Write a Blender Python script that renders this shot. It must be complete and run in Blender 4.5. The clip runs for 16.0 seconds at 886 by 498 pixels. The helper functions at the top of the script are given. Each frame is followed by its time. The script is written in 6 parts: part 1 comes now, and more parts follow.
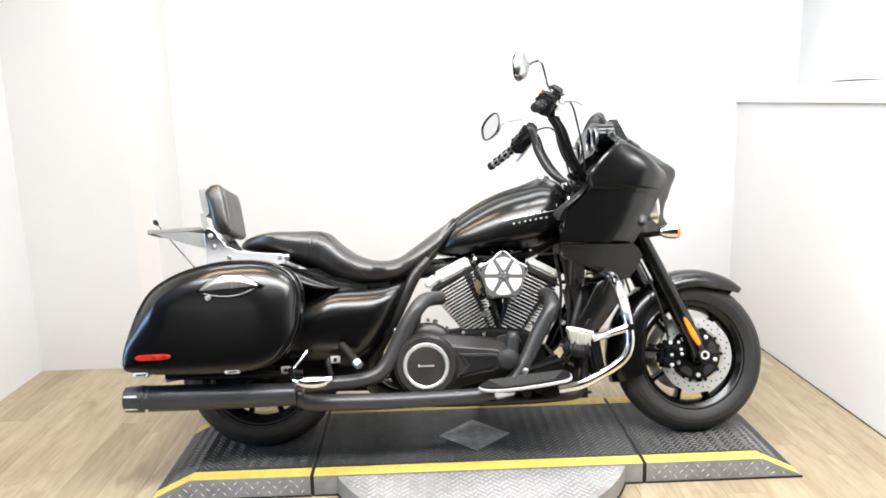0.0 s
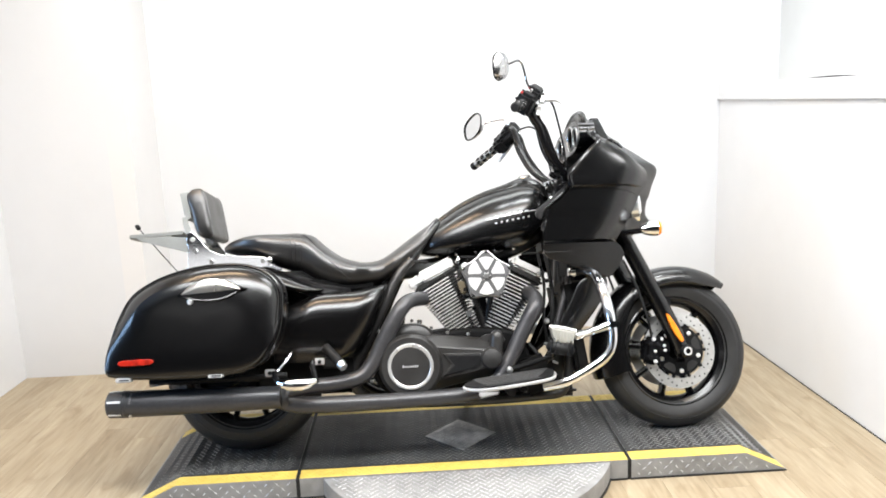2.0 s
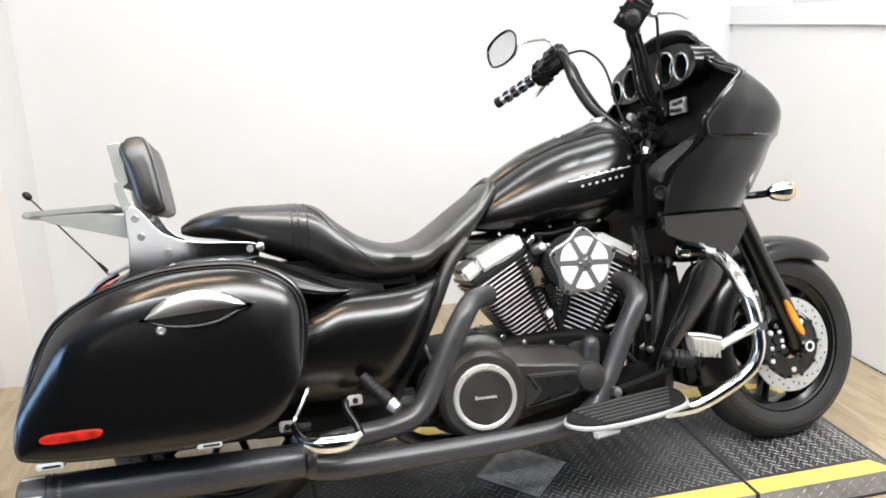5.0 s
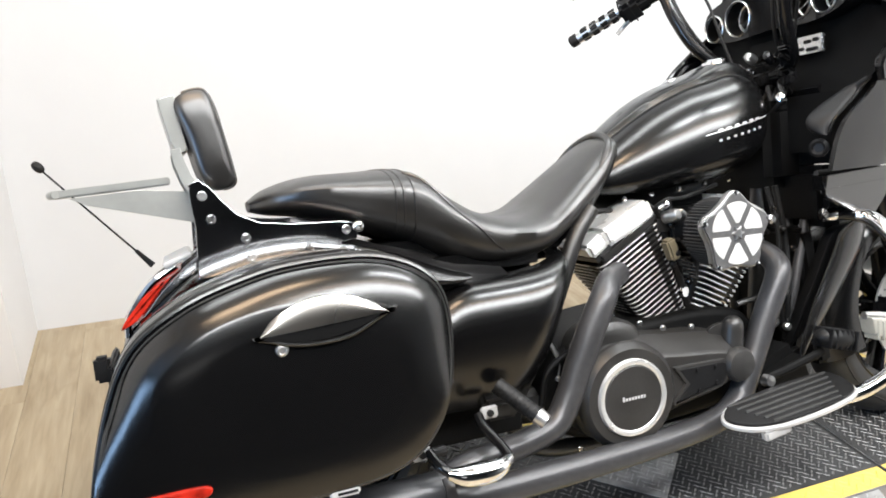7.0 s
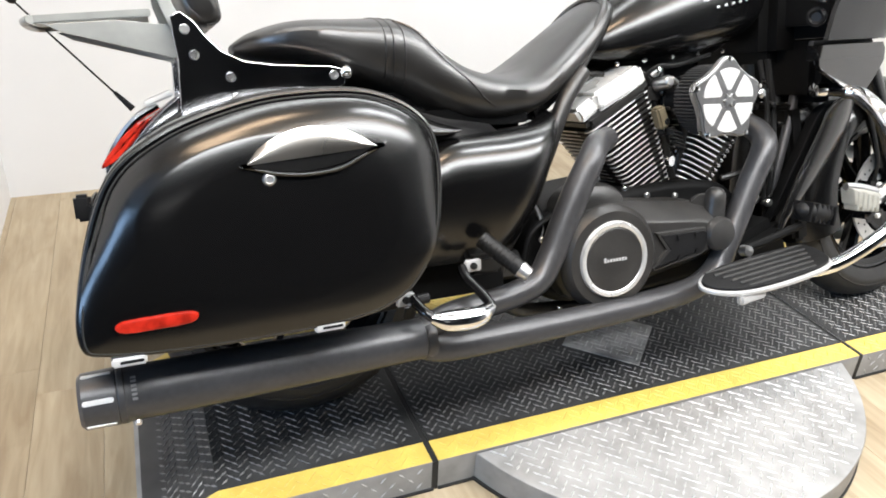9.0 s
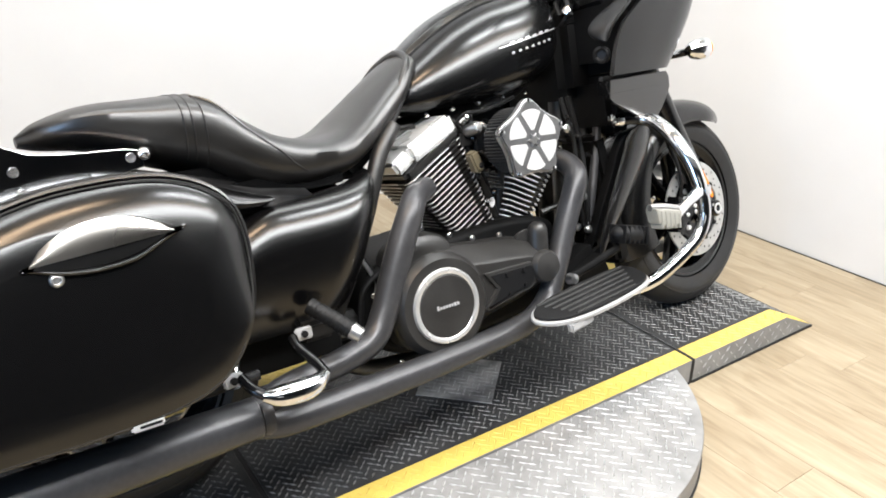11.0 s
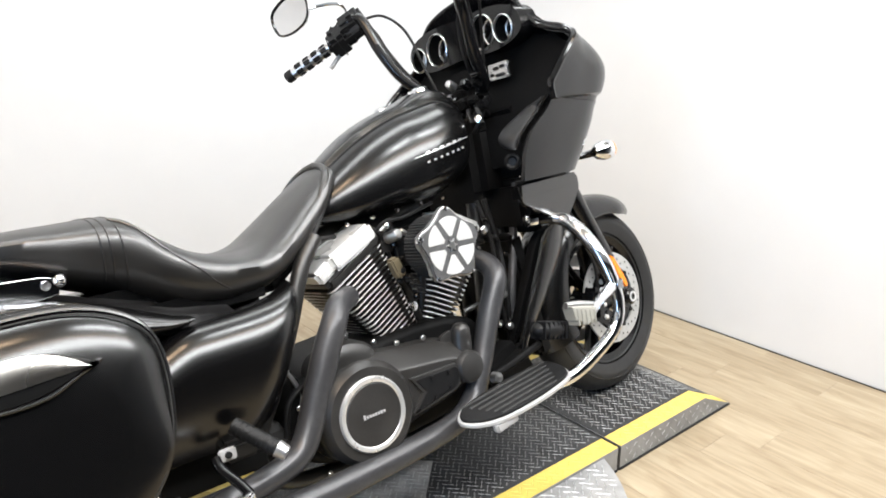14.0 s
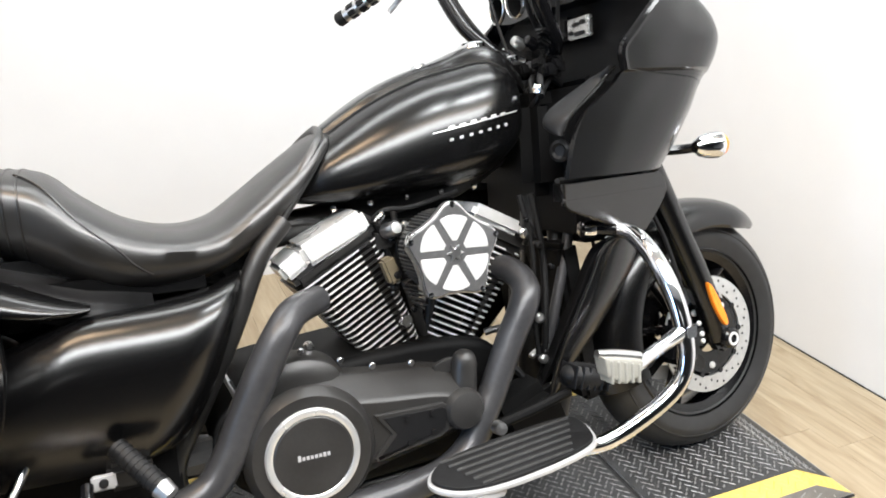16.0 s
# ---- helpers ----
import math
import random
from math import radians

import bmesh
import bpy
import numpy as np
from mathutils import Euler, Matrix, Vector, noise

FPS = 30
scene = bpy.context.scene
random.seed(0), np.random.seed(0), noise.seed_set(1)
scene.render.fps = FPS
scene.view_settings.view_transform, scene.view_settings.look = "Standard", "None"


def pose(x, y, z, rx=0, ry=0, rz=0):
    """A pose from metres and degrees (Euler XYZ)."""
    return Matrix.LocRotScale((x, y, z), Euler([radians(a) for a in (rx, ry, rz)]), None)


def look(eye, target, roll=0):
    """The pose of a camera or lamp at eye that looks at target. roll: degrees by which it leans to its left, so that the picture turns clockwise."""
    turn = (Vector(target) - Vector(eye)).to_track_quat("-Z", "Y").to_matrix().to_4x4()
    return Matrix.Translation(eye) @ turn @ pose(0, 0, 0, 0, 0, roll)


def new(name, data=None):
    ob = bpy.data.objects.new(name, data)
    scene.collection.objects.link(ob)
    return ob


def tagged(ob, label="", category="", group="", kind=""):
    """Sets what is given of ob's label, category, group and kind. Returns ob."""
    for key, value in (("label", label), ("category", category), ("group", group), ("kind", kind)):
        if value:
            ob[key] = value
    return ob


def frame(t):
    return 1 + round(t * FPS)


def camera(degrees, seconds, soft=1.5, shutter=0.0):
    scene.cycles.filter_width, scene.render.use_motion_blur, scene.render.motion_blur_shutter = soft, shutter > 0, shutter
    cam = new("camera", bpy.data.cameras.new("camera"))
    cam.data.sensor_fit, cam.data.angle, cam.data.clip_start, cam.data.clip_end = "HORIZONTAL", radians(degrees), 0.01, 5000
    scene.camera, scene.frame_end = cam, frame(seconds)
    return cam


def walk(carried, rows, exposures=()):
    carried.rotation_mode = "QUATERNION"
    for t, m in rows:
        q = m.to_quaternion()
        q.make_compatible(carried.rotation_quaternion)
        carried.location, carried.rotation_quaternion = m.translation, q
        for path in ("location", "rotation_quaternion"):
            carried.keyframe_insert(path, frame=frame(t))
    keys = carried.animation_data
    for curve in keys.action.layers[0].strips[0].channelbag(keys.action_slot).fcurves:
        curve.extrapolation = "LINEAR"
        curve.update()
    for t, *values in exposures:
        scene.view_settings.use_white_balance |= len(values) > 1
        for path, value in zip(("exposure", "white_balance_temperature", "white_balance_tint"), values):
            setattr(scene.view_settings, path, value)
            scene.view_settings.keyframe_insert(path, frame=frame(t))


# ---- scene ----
cam = camera(61.0, 16.0, 1.8)
PATH = [
    (0, (-0.177, -2.915, 1.393), (-0.125, -0.953, 1.006), -1.5),
    (0.5, (-0.17, -2.916, 1.403), (-0.123, -0.954, 1.018), -1.7),
    (1, (-0.159, -2.919, 1.404), (-0.102, -0.959, 1.013), -2.2),
    (1.5, (-0.153, -2.916, 1.4), (-0.089, -0.956, 1.004), -2.1),
    (2, (-0.151, -2.921, 1.392), (-0.072, -0.96, 1.006), -2.2),
    (2.5, (-0.136, -2.926, 1.401), (-0.053, -0.964, 1.021), -3.0),
    (3, (-0.167, -2.889, 1.381), (-0.023, -0.94, 0.955), -2.9),
    (3.5, (-0.157, -2.757, 1.331), (0.136, -0.85, 0.806), -0.7),
    (4, (-0.219, -2.47, 1.328), (0.015, -0.547, 0.831), -2.0),
    (4.5, (-0.472, -2.181, 1.325), (-0.177, -0.28, 0.779), 0.0),
    (5, (-0.711, -1.95, 1.357), (-0.23, -0.096, 0.781), -0.4),
    (5.2, (-0.778, -1.863, 1.344), (-0.312, -0.007, 0.763), -0.1),
    (7.3, (-1.062, -1.458, 1.304), (-0.394, 0.253, 0.512), 0.4),
    (7.5, (-1.075, -1.463, 1.279), (-0.435, 0.229, 0.424), 0.4),
    (8, (-1.089, -1.482, 1.23), (-0.468, 0.206, 0.354), 1.2),
    (8.5, (-1.097, -1.486, 1.199), (-0.489, 0.169, 0.256), 2.4),
    (9, (-1.074, -1.494, 1.203), (-0.385, 0.139, 0.276), 2.8),
    (9.5, (-1.048, -1.505, 1.21), (-0.259, 0.102, 0.318), 3.3),
    (10, (-1.024, -1.51, 1.218), (-0.146, 0.058, 0.34), 2.6),
    (10.2, (-1.016, -1.507, 1.218), (-0.119, 0.051, 0.341), 1.5),
    (12.3, (-0.947, -1.568, 1.284), (0.188, -0.062, 0.62), 0.4),
    (12.5, (-0.947, -1.573, 1.291), (0.192, -0.063, 0.641), 0.4),
    (13, (-0.947, -1.57, 1.299), (0.205, -0.056, 0.682), 0.7),
    (13.5, (-0.949, -1.567, 1.303), (0.215, -0.055, 0.705), 0.5),
    (14, (-0.968, -1.544, 1.311), (0.225, -0.068, 0.68), -0.6),
    (14.5, (-0.973, -1.495, 1.282), (0.227, -0.047, 0.601), -2.3),
    (15, (-0.831, -1.454, 1.257), (0.125, 0.146, 0.534), -2.4),
    (15.5, (-0.599, -1.465, 1.317), (0.197, 0.218, 0.588), 0.0),
    (16, (-0.431, -1.379, 1.272), (0.339, 0.309, 0.525), 1.9),
]
walk(cam, [(t, look(eye, target, roll)) for t, eye, target, roll in PATH], [(0.0, 0.04), (2.5, 0.01), (3.5, -0.11), (5.2, -0.12), (7.5, 0.03), (10.2, -0.02), (12.3, -0.13), (14.0, -0.13), (15.0, -0.07), (16.0, -0.03)])

# ---- light ----
world = bpy.data.worlds.new("room_world")
scene.world = world
world.use_nodes = True
world.node_tree.nodes["Background"].inputs[0].default_value = (0.9, 0.95, 1.0, 1)
world.node_tree.nodes["Background"].inputs[1].default_value = 0.3


def area_lamp(name, m, sx, sy, watts, colour=(1, 0.97, 0.93)):
    d = bpy.data.lights.new(name, "AREA")
    d.shape, d.size, d.size_y, d.energy, d.color = "RECTANGLE", sx, sy, watts, colour
    ob = new(name, d)
    ob.matrix_world = m
    return ob


# ceiling lights: a long neutral row on the viewer's side with a warm strip beside it, a broken row of warm and cool ones, a row by the back wall
area_lamp("ceiling_lamp", pose(0.55, -1.6, 2.62), 4.7, 0.62, 250, (0.97, 0.99, 1.0))
area_lamp("ceiling_lamp", pose(0.30, -1.13, 2.62), 3.2, 0.10, 13, (1, 0.70, 0.44))
area_lamp("ceiling_lamp", pose(-1.10, -0.45, 2.62), 1.1, 0.18, 21, (1, 0.72, 0.47))
area_lamp("ceiling_lamp", pose(0.75, -0.45, 2.62), 1.3, 0.22, 38, (0.95, 0.98, 1.0))
area_lamp("ceiling_lamp", pose(0.12, 0.65, 2.62), 3.75, 0.3, 50, (0.96, 0.99, 1.0))
# added unseen panel that brightens the chrome sissy bar plates
area_lamp("plate_fill_lamp", pose(-2.3, -5.9, 2.66), 1.7, 2.0, 13, (1, 0.99, 0.97))
# daylight from the doorway beyond the tail
area_lamp("door_daylight", look((-4.3, -1.9, 1.25), (-1.0, -0.6, 0.7)), 0.8, 2.0, 72, (0.40, 0.64, 1.0))


# ---- materials ----
def material(name, colour, rough=0.5, metal=0.0, coat=0.0, grain=0.0, grain_scale=40.0, bump=0.0, bump_scale=200.0, wear=0.0, spec=0.5):
    """A principled material: colour varied at two scales, roughness varied, fine relief."""
    m = bpy.data.materials.new(name)
    m.use_nodes = True
    nt = m.node_tree
    b = nt.nodes["Principled BSDF"]
    b.inputs["Base Color"].default_value = (*colour, 1)
    b.inputs["Roughness"].default_value = rough
    b.inputs["Metallic"].default_value = metal
    b.inputs["Coat Weight"].default_value = coat
    b.inputs["Specular IOR Level"].default_value = spec
    co = nt.nodes.new("ShaderNodeTexCoord")
    if grain:
        n1 = nt.nodes.new("ShaderNodeTexNoise")
        n1.inputs["Scale"].default_value = grain_scale
        n1.inputs["Detail"].default_value = 6
        n2 = nt.nodes.new("ShaderNodeTexNoise")
        n2.inputs["Scale"].default_value = grain_scale / 9
        n2.inputs["Detail"].default_value = 3
        mixn = nt.nodes.new("ShaderNodeMath")
        mixn.operation = "ADD"
        nt.links.new(co.outputs["Object"], n1.inputs["Vector"])
        nt.links.new(co.outputs["Object"], n2.inputs["Vector"])
        nt.links.new(n1.outputs["Fac"], mixn.inputs[0])
        nt.links.new(n2.outputs["Fac"], mixn.inputs[1])
        ramp = nt.nodes.new("ShaderNodeValToRGB")
        ramp.color_ramp.elements[0].position, ramp.color_ramp.elements[1].position = 0.35, 0.75
        lo, hi = [max(0, c * (1 - grain)) for c in colour], [min(1, c * (1 + grain)) for c in colour]
        ramp.color_ramp.elements[0].color, ramp.color_ramp.elements[1].color = (*lo, 1), (*hi, 1)
        half = nt.nodes.new("ShaderNodeMath")
        half.operation = "MULTIPLY"
        half.inputs[1].default_value = 0.5
        nt.links.new(mixn.outputs[0], half.inputs[0])
        nt.links.new(half.outputs[0], ramp.inputs["Fac"])
        nt.links.new(ramp.outputs["Color"], b.inputs["Base Color"])
        if wear:
            rr = nt.nodes.new("ShaderNodeMapRange")
            rr.inputs["From Min"].default_value, rr.inputs["From Max"].default_value = 0.3, 0.7
            rr.inputs["To Min"].default_value, rr.inputs["To Max"].default_value = max(0.02, rough - wear), min(1, rough + wear)
            nt.links.new(n2.outputs["Fac"], rr.inputs["Value"])
            nt.links.new(rr.outputs[0], b.inputs["Roughness"])
    if bump:
        nb = nt.nodes.new("ShaderNodeTexNoise")
        nb.inputs["Scale"].default_value = bump_scale
        nb.inputs["Detail"].default_value = 4
        bp = nt.nodes.new("ShaderNodeBump")
        bp.inputs["Strength"].default_value = bump
        bp.inputs["Distance"].default_value = 0.002
        nt.links.new(co.outputs["Object"], nb.inputs["Vector"])
        nt.links.new(nb.outputs["Fac"], bp.inputs["Height"])
        nt.links.new(bp.outputs["Normal"], b.inputs["Normal"])
    return m


SATIN = material("satin_black_paint", (0.0024, 0.0024, 0.0026), 0.25, 0.0, 0.20, 0.2, 6, 0.0, 900, 0.03, 0.50)
SATIN.node_tree.nodes["Principled BSDF"].inputs["Coat Roughness"].default_value = 0.16
GLOSS = material("gloss_black_plastic", (0.005, 0.005, 0.0055), 0.16, grain=0.2, grain_scale=60, wear=0.04, spec=0.4)
PLASTIC = material("black_plastic", (0.008, 0.008, 0.0085), 0.45, grain=0.25, grain_scale=150, bump=0.12, bump_scale=700, wear=0.06, spec=0.22)
ENGINE = material("wrinkle_black_engine_paint", (0.0115, 0.0110, 0.0106), 0.38, grain=0.2, grain_scale=200, bump=0.12, bump_scale=900, wear=0.06, spec=0.62)
CASE = material("satin_charcoal_case_paint", (0.021, 0.0202, 0.0195), 0.40, grain=0.2, grain_scale=150, bump=0.1, bump_scale=900, wear=0.06, spec=0.5)
EXHAUST = material("matt_black_exhaust_coating", (0.047, 0.047, 0.050), 0.35, 0.32, grain=0.2, grain_scale=90, bump=0.06, bump_scale=600, wear=0.06)
LEATHER = material("black_vinyl_leather", (0.0085, 0.0078, 0.0072), 0.36, grain=0.25, grain_scale=120, bump=0.08, bump_scale=700, wear=0.05, spec=0.75)
LEATHER.node_tree.nodes["Principled BSDF"].inputs["IOR"].default_value = 1.62
MATT = material("matt_black_inner_panel", (0.0035, 0.0035, 0.0036), 0.6, grain=0.3, grain_scale=80, bump=0.15, bump_scale=400, spec=0.12)
COVER_GREY = material("anodised_dark_cover", (0.15, 0.15, 0.152), 0.36, 0.6, grain=0.2, grain_scale=90, wear=0.06, spec=0.4)
RUBBER = material("black_rubber", (0.008, 0.008, 0.0084), 0.55, grain=0.3, grain_scale=60, bump=0.25, bump_scale=300, wear=0.1, spec=0.25)
TYRE = material("tyre_rubber", (0.020, 0.020, 0.0202), 0.52, grain=0.25, grain_scale=45, bump=0.2, bump_scale=300, wear=0.08, spec=0.4)
PAD_RIB = material("scuffed_rubber", (0.035, 0.0345, 0.034), 0.6, grain=0.3, grain_scale=60, wear=0.1, spec=0.3)
PULL = material("polished_pull", (0.46, 0.44, 0.41), 0.30, 1.0, grain=0.05, grain_scale=40, wear=0.05)
POLISHED = material("polished_side_plate", (0.74, 0.75, 0.78), 0.07, 1.0, grain=0.05, grain_scale=30, wear=0.04)
CHROME = material("chrome", (0.83, 0.84, 0.86), 0.07, 1.0, grain=0.04, grain_scale=30, wear=0.04)
BRUSHED = material("brushed_aluminium", (0.62, 0.62, 0.62), 0.3, 1.0, grain=0.12, grain_scale=90, wear=0.1)
FIN_EDGE = material("machined_fin_edge", (0.74, 0.74, 0.73), 0.4, 0.3, grain=0.1, grain_scale=90, wear=0.08)
SILVER = material("silver_paint", (0.50, 0.50, 0.505), 0.40, 0.35, grain=0.08, grain_scale=80, wear=0.06)
STEEL = material("disc_steel", (0.50, 0.50, 0.49), 0.38, 0.55, grain=0.15, grain_scale=60, wear=0.1)
AMBER = material("amber_lens", (0.88, 0.25, 0.02), 0.18, grain=0.15, grain_scale=150, bump=0.3, bump_scale=250)
RED = material("red_lens", (0.50, 0.024, 0.012), 0.15, grain=0.6, grain_scale=45, bump=0.3, bump_scale=250)
CLEAR = material("clear_lens", (0.75, 0.77, 0.78), 0.08, 0.6, grain=0.15, grain_scale=60)
DIAL = material("dial_face", (0.21, 0.16, 0.155), 0.3, grain=0.2, grain_scale=80)
LETTER = material("silver_badge", (0.85, 0.85, 0.86), 0.25, 0.6, grain=0.06, grain_scale=120)
SENSOR = material("tan_plastic", (0.15, 0.125, 0.08), 0.5, grain=0.2, grain_scale=60, wear=0.06)
PAD_LETTER = material("grey_stencil_paint", (0.16, 0.16, 0.16), 0.5, grain=0.1, grain_scale=90)
RED_RUBBER = material("red_plastic_grip", (0.55, 0.03, 0.025), 0.4, grain=0.2, grain_scale=60, wear=0.08)
TREAD_BLACK = material("black_painted_tread_plate", (0.036, 0.036, 0.0365), 0.45, 0.0, grain=0.5, grain_scale=22, bump=0.25, bump_scale=300, wear=0.12, spec=0.38)
TREAD_BAR = material("bare_tread_bar", (0.50, 0.50, 0.50), 0.4, 0.4, grain=0.2, grain_scale=30, wear=0.1)
TREAD_SILVER = material("bare_tread_plate", (0.27, 0.267, 0.262), 0.60, 0.12, grain=0.3, grain_scale=22, bump=0.15, bump_scale=260, wear=0.12)
DIAMOND_STEEL = material("worn_diamond_plate", (0.40, 0.395, 0.385), 0.5, 0.2, grain=0.45, grain_scale=35, bump=0.15, bump_scale=260, wear=0.15)
YELLOW = material("yellow_floor_tape", (0.62, 0.455, 0.10), 0.5, grain=0.16, grain_scale=25, bump=0.15, bump_scale=300, wear=0.1)
SEAM = material("black_gap_rubber", (0.008, 0.008, 0.008), 0.7, grain=0.3, grain_scale=60)
WALL = material("white_wall_paint", (0.62, 0.628, 0.642), 0.6, grain=0.025, grain_scale=6, bump=0.08, bump_scale=160, wear=0.05)
# the white wall paint with extra light and warm floor bounce in its colour
LIT_WHITE = material("lit_white_wall_paint", (0.655, 0.648, 0.645), 0.6, grain=0.025, grain_scale=6, bump=0.08, bump_scale=160, wear=0.05)
RING = material("polished_ring", (0.80, 0.80, 0.79), 0.24, 0.68, grain=0.08, grain_scale=60, wear=0.06)
ROCKER = material("polished_rocker_cover", (0.82, 0.82, 0.81), 0.27, 0.42, grain=0.1, grain_scale=50, wear=0.08)
TREAD_WORN = material("worn_tread_bar", (0.175, 0.174, 0.171), 0.38, 0.3, grain=0.5, grain_scale=14, wear=0.12)
# unseen surfaces behind the viewer, tones set for the bike's reflections
MID_WALL = material("unseen_grey_wall", (0.23, 0.23, 0.227), 0.7, grain=0.1, grain_scale=3)
DARK_WALL = material("unseen_dark_wall", (0.04, 0.04, 0.042), 0.7, grain=0.15, grain_scale=3)
WALL_GREY = material("pale_grey_wall_paint", (0.55, 0.55, 0.535), 0.6, grain=0.05, grain_scale=6, bump=0.08, bump_scale=160)
# unseen floor and ceiling, kept dark for the reflections in the black paint
DARK_FLOOR = material("unseen_dark_floor", (0.022, 0.022, 0.023), 0.9, grain=0.4, grain_scale=120, bump=0.3, bump_scale=400, spec=0.2)
DARK_CEILING = material("unseen_dark_ceiling", (0.05, 0.05, 0.052), 0.8, grain=0.1, grain_scale=4)
CEILING = material("ceiling_paint", (0.78, 0.775, 0.76), 0.8, grain=0.03, grain_scale=6)


def plank_material():
    """Pale oak vinyl: grain drawn along the plank, each plank with its own shade."""
    m = material("pale_oak_plank", (0.5, 0.4, 0.27), 0.42)
    nt = m.node_tree
    b = nt.nodes["Principled BSDF"]
    co = nt.nodes.new("ShaderNodeTexCoord")
    info = nt.nodes.new("ShaderNodeObjectInfo")
    shift = nt.nodes.new("ShaderNodeVectorMath")
    shift.operation = "MULTIPLY_ADD"
    shift.inputs[1].default_value = (17, 31, 7)
    comb = nt.nodes.new("ShaderNodeCombineXYZ")
    nt.links.new(info.outputs["Random"], comb.inputs[0])
    nt.links.new(info.outputs["Random"], comb.inputs[1])
    nt.links.new(comb.outputs[0], shift.inputs[0])
    nt.links.new(co.outputs["Object"], shift.inputs[2])
    stretch = nt.nodes.new("ShaderNodeMapping")
    stretch.inputs["Scale"].default_value = (1, 0.09, 1)
    nt.links.new(shift.outputs[0], stretch.inputs["Vector"])
    fine = nt.nodes.new("ShaderNodeTexNoise")
    fine.inputs["Scale"].default_value, fine.inputs["Detail"].default_value = 55, 8
    fine.inputs["Distortion"].default_value = 0.6
    broad = nt.nodes.new("ShaderNodeTexNoise")
    broad.inputs["Scale"].default_value, broad.inputs["Detail"].default_value = 9, 4
    nt.links.new(stretch.outputs[0], fine.inputs["Vector"])
    nt.links.new(stretch.outputs[0], broad.inputs["Vector"])
    add = nt.nodes.new("ShaderNodeMath")
    add.operation = "MULTIPLY_ADD"
    add.inputs[1].default_value = 0.45
    nt.links.new(fine.outputs["Fac"], add.inputs[0])
    mul = nt.nodes.new("ShaderNodeMath")
    mul.operation = "MULTIPLY_ADD"
    mul.inputs[1].default_value = 0.42
    nt.links.new(broad.outputs["Fac"], mul.inputs[0])
    rnd = nt.nodes.new("ShaderNodeMath")
    rnd.operation = "MULTIPLY"
    rnd.inputs[1].default_value = 0.10
    nt.links.new(info.outputs["Random"], rnd.inputs[0])
    nt.links.new(rnd.outputs[0], mul.inputs[2])
    nt.links.new(mul.outputs[0], add.inputs[2])
    ramp = nt.nodes.new("ShaderNodeValToRGB")
    ramp.color_ramp.elements[0].position, ramp.color_ramp.elements[1].position = 0.3, 0.75
    ramp.color_ramp.elements[0].color = (0.215, 0.160, 0.096, 1)
    ramp.color_ramp.elements[1].color = (0.45, 0.377, 0.263, 1)
    nt.links.new(add.outputs[0], ramp.inputs["Fac"])
    # brown heartwood streaks and knots
    knot = nt.nodes.new("ShaderNodeTexNoise")
    knot.inputs["Scale"].default_value, knot.inputs["Detail"].default_value = 11, 5
    knot.inputs["Distortion"].default_value = 1.2
    kmap = nt.nodes.new("ShaderNodeMapping")
    kmap.inputs["Scale"].default_value = (1, 0.3, 1)
    nt.links.new(shift.outputs[0], kmap.inputs["Vector"])
    nt.links.new(kmap.outputs[0], knot.inputs["Vector"])
    amount = nt.nodes.new("ShaderNodeMapRange")
    amount.inputs["From Min"].default_value, amount.inputs["From Max"].default_value = 0.54, 0.74
    amount.inputs["To Min"].default_value, amount.inputs["To Max"].default_value = 0.0, 0.6
    nt.links.new(knot.outputs["Fac"], amount.inputs["Value"])
    brown = nt.nodes.new("ShaderNodeMix")
    brown.data_type = "RGBA"
    nt.links.new(amount.outputs[0], brown.inputs[0])
    nt.links.new(ramp.outputs["Color"], brown.inputs[6])
    brown.inputs[7].default_value = (0.17, 0.115, 0.06, 1)
    nt.links.new(brown.outputs[2], b.inputs["Base Color"])
    bp = nt.nodes.new("ShaderNodeBump")
    bp.inputs["Strength"].default_value, bp.inputs["Distance"].default_value = 0.2, 0.001
    nt.links.new(fine.outputs["Fac"], bp.inputs["Height"])
    nt.links.new(bp.outputs["Normal"], b.inputs["Normal"])
    return m


PEG_CREAM = material("cream_rubber", (0.28, 0.275, 0.245), 0.5, grain=0.1, grain_scale=80, wear=0.08)
BRIGHT = material("bright_satin_metal", (0.66, 0.66, 0.655), 0.4, 0.4, grain=0.06, grain_scale=70, wear=0.06)
RACK = material("dull_polished_plate", (0.34, 0.35, 0.335), 0.3, 0.5, grain=0.1, grain_scale=40, wear=0.08)
PLANK = plank_material()


# ---- building tools ----
def link_mesh(name, bm, mat, parent=None, label="", m=None, sharp=35, flat=False):
    if m is not None:
        bm.transform(m)
    bmesh.ops.recalc_face_normals(bm, faces=bm.faces)
    me = bpy.data.meshes.new(name)
    bm.to_mesh(me)
    bm.free()
    me.materials.append(mat)
    if not flat:
        me.polygons.foreach_set("use_smooth", [True] * len(me.polygons))
        me.set_sharp_from_angle(angle=radians(sharp))
    ob = new(name, me)
    if parent is not None:
        ob.parent = parent
    if label:
        ob["label"] = label
    return ob


def part(name, bm, mat, parent, label="", m=None, sharp=35, flats=True):
    ob = link_mesh(name, bm, mat, parent, label, m, sharp)
    # large flat faces stay flat up to their rounded edges
    if flats:
        mod = ob.modifiers.new("weighted_normals", "WEIGHTED_NORMAL")
        mod.keep_sharp, mod.weight = True, 80
    return ob


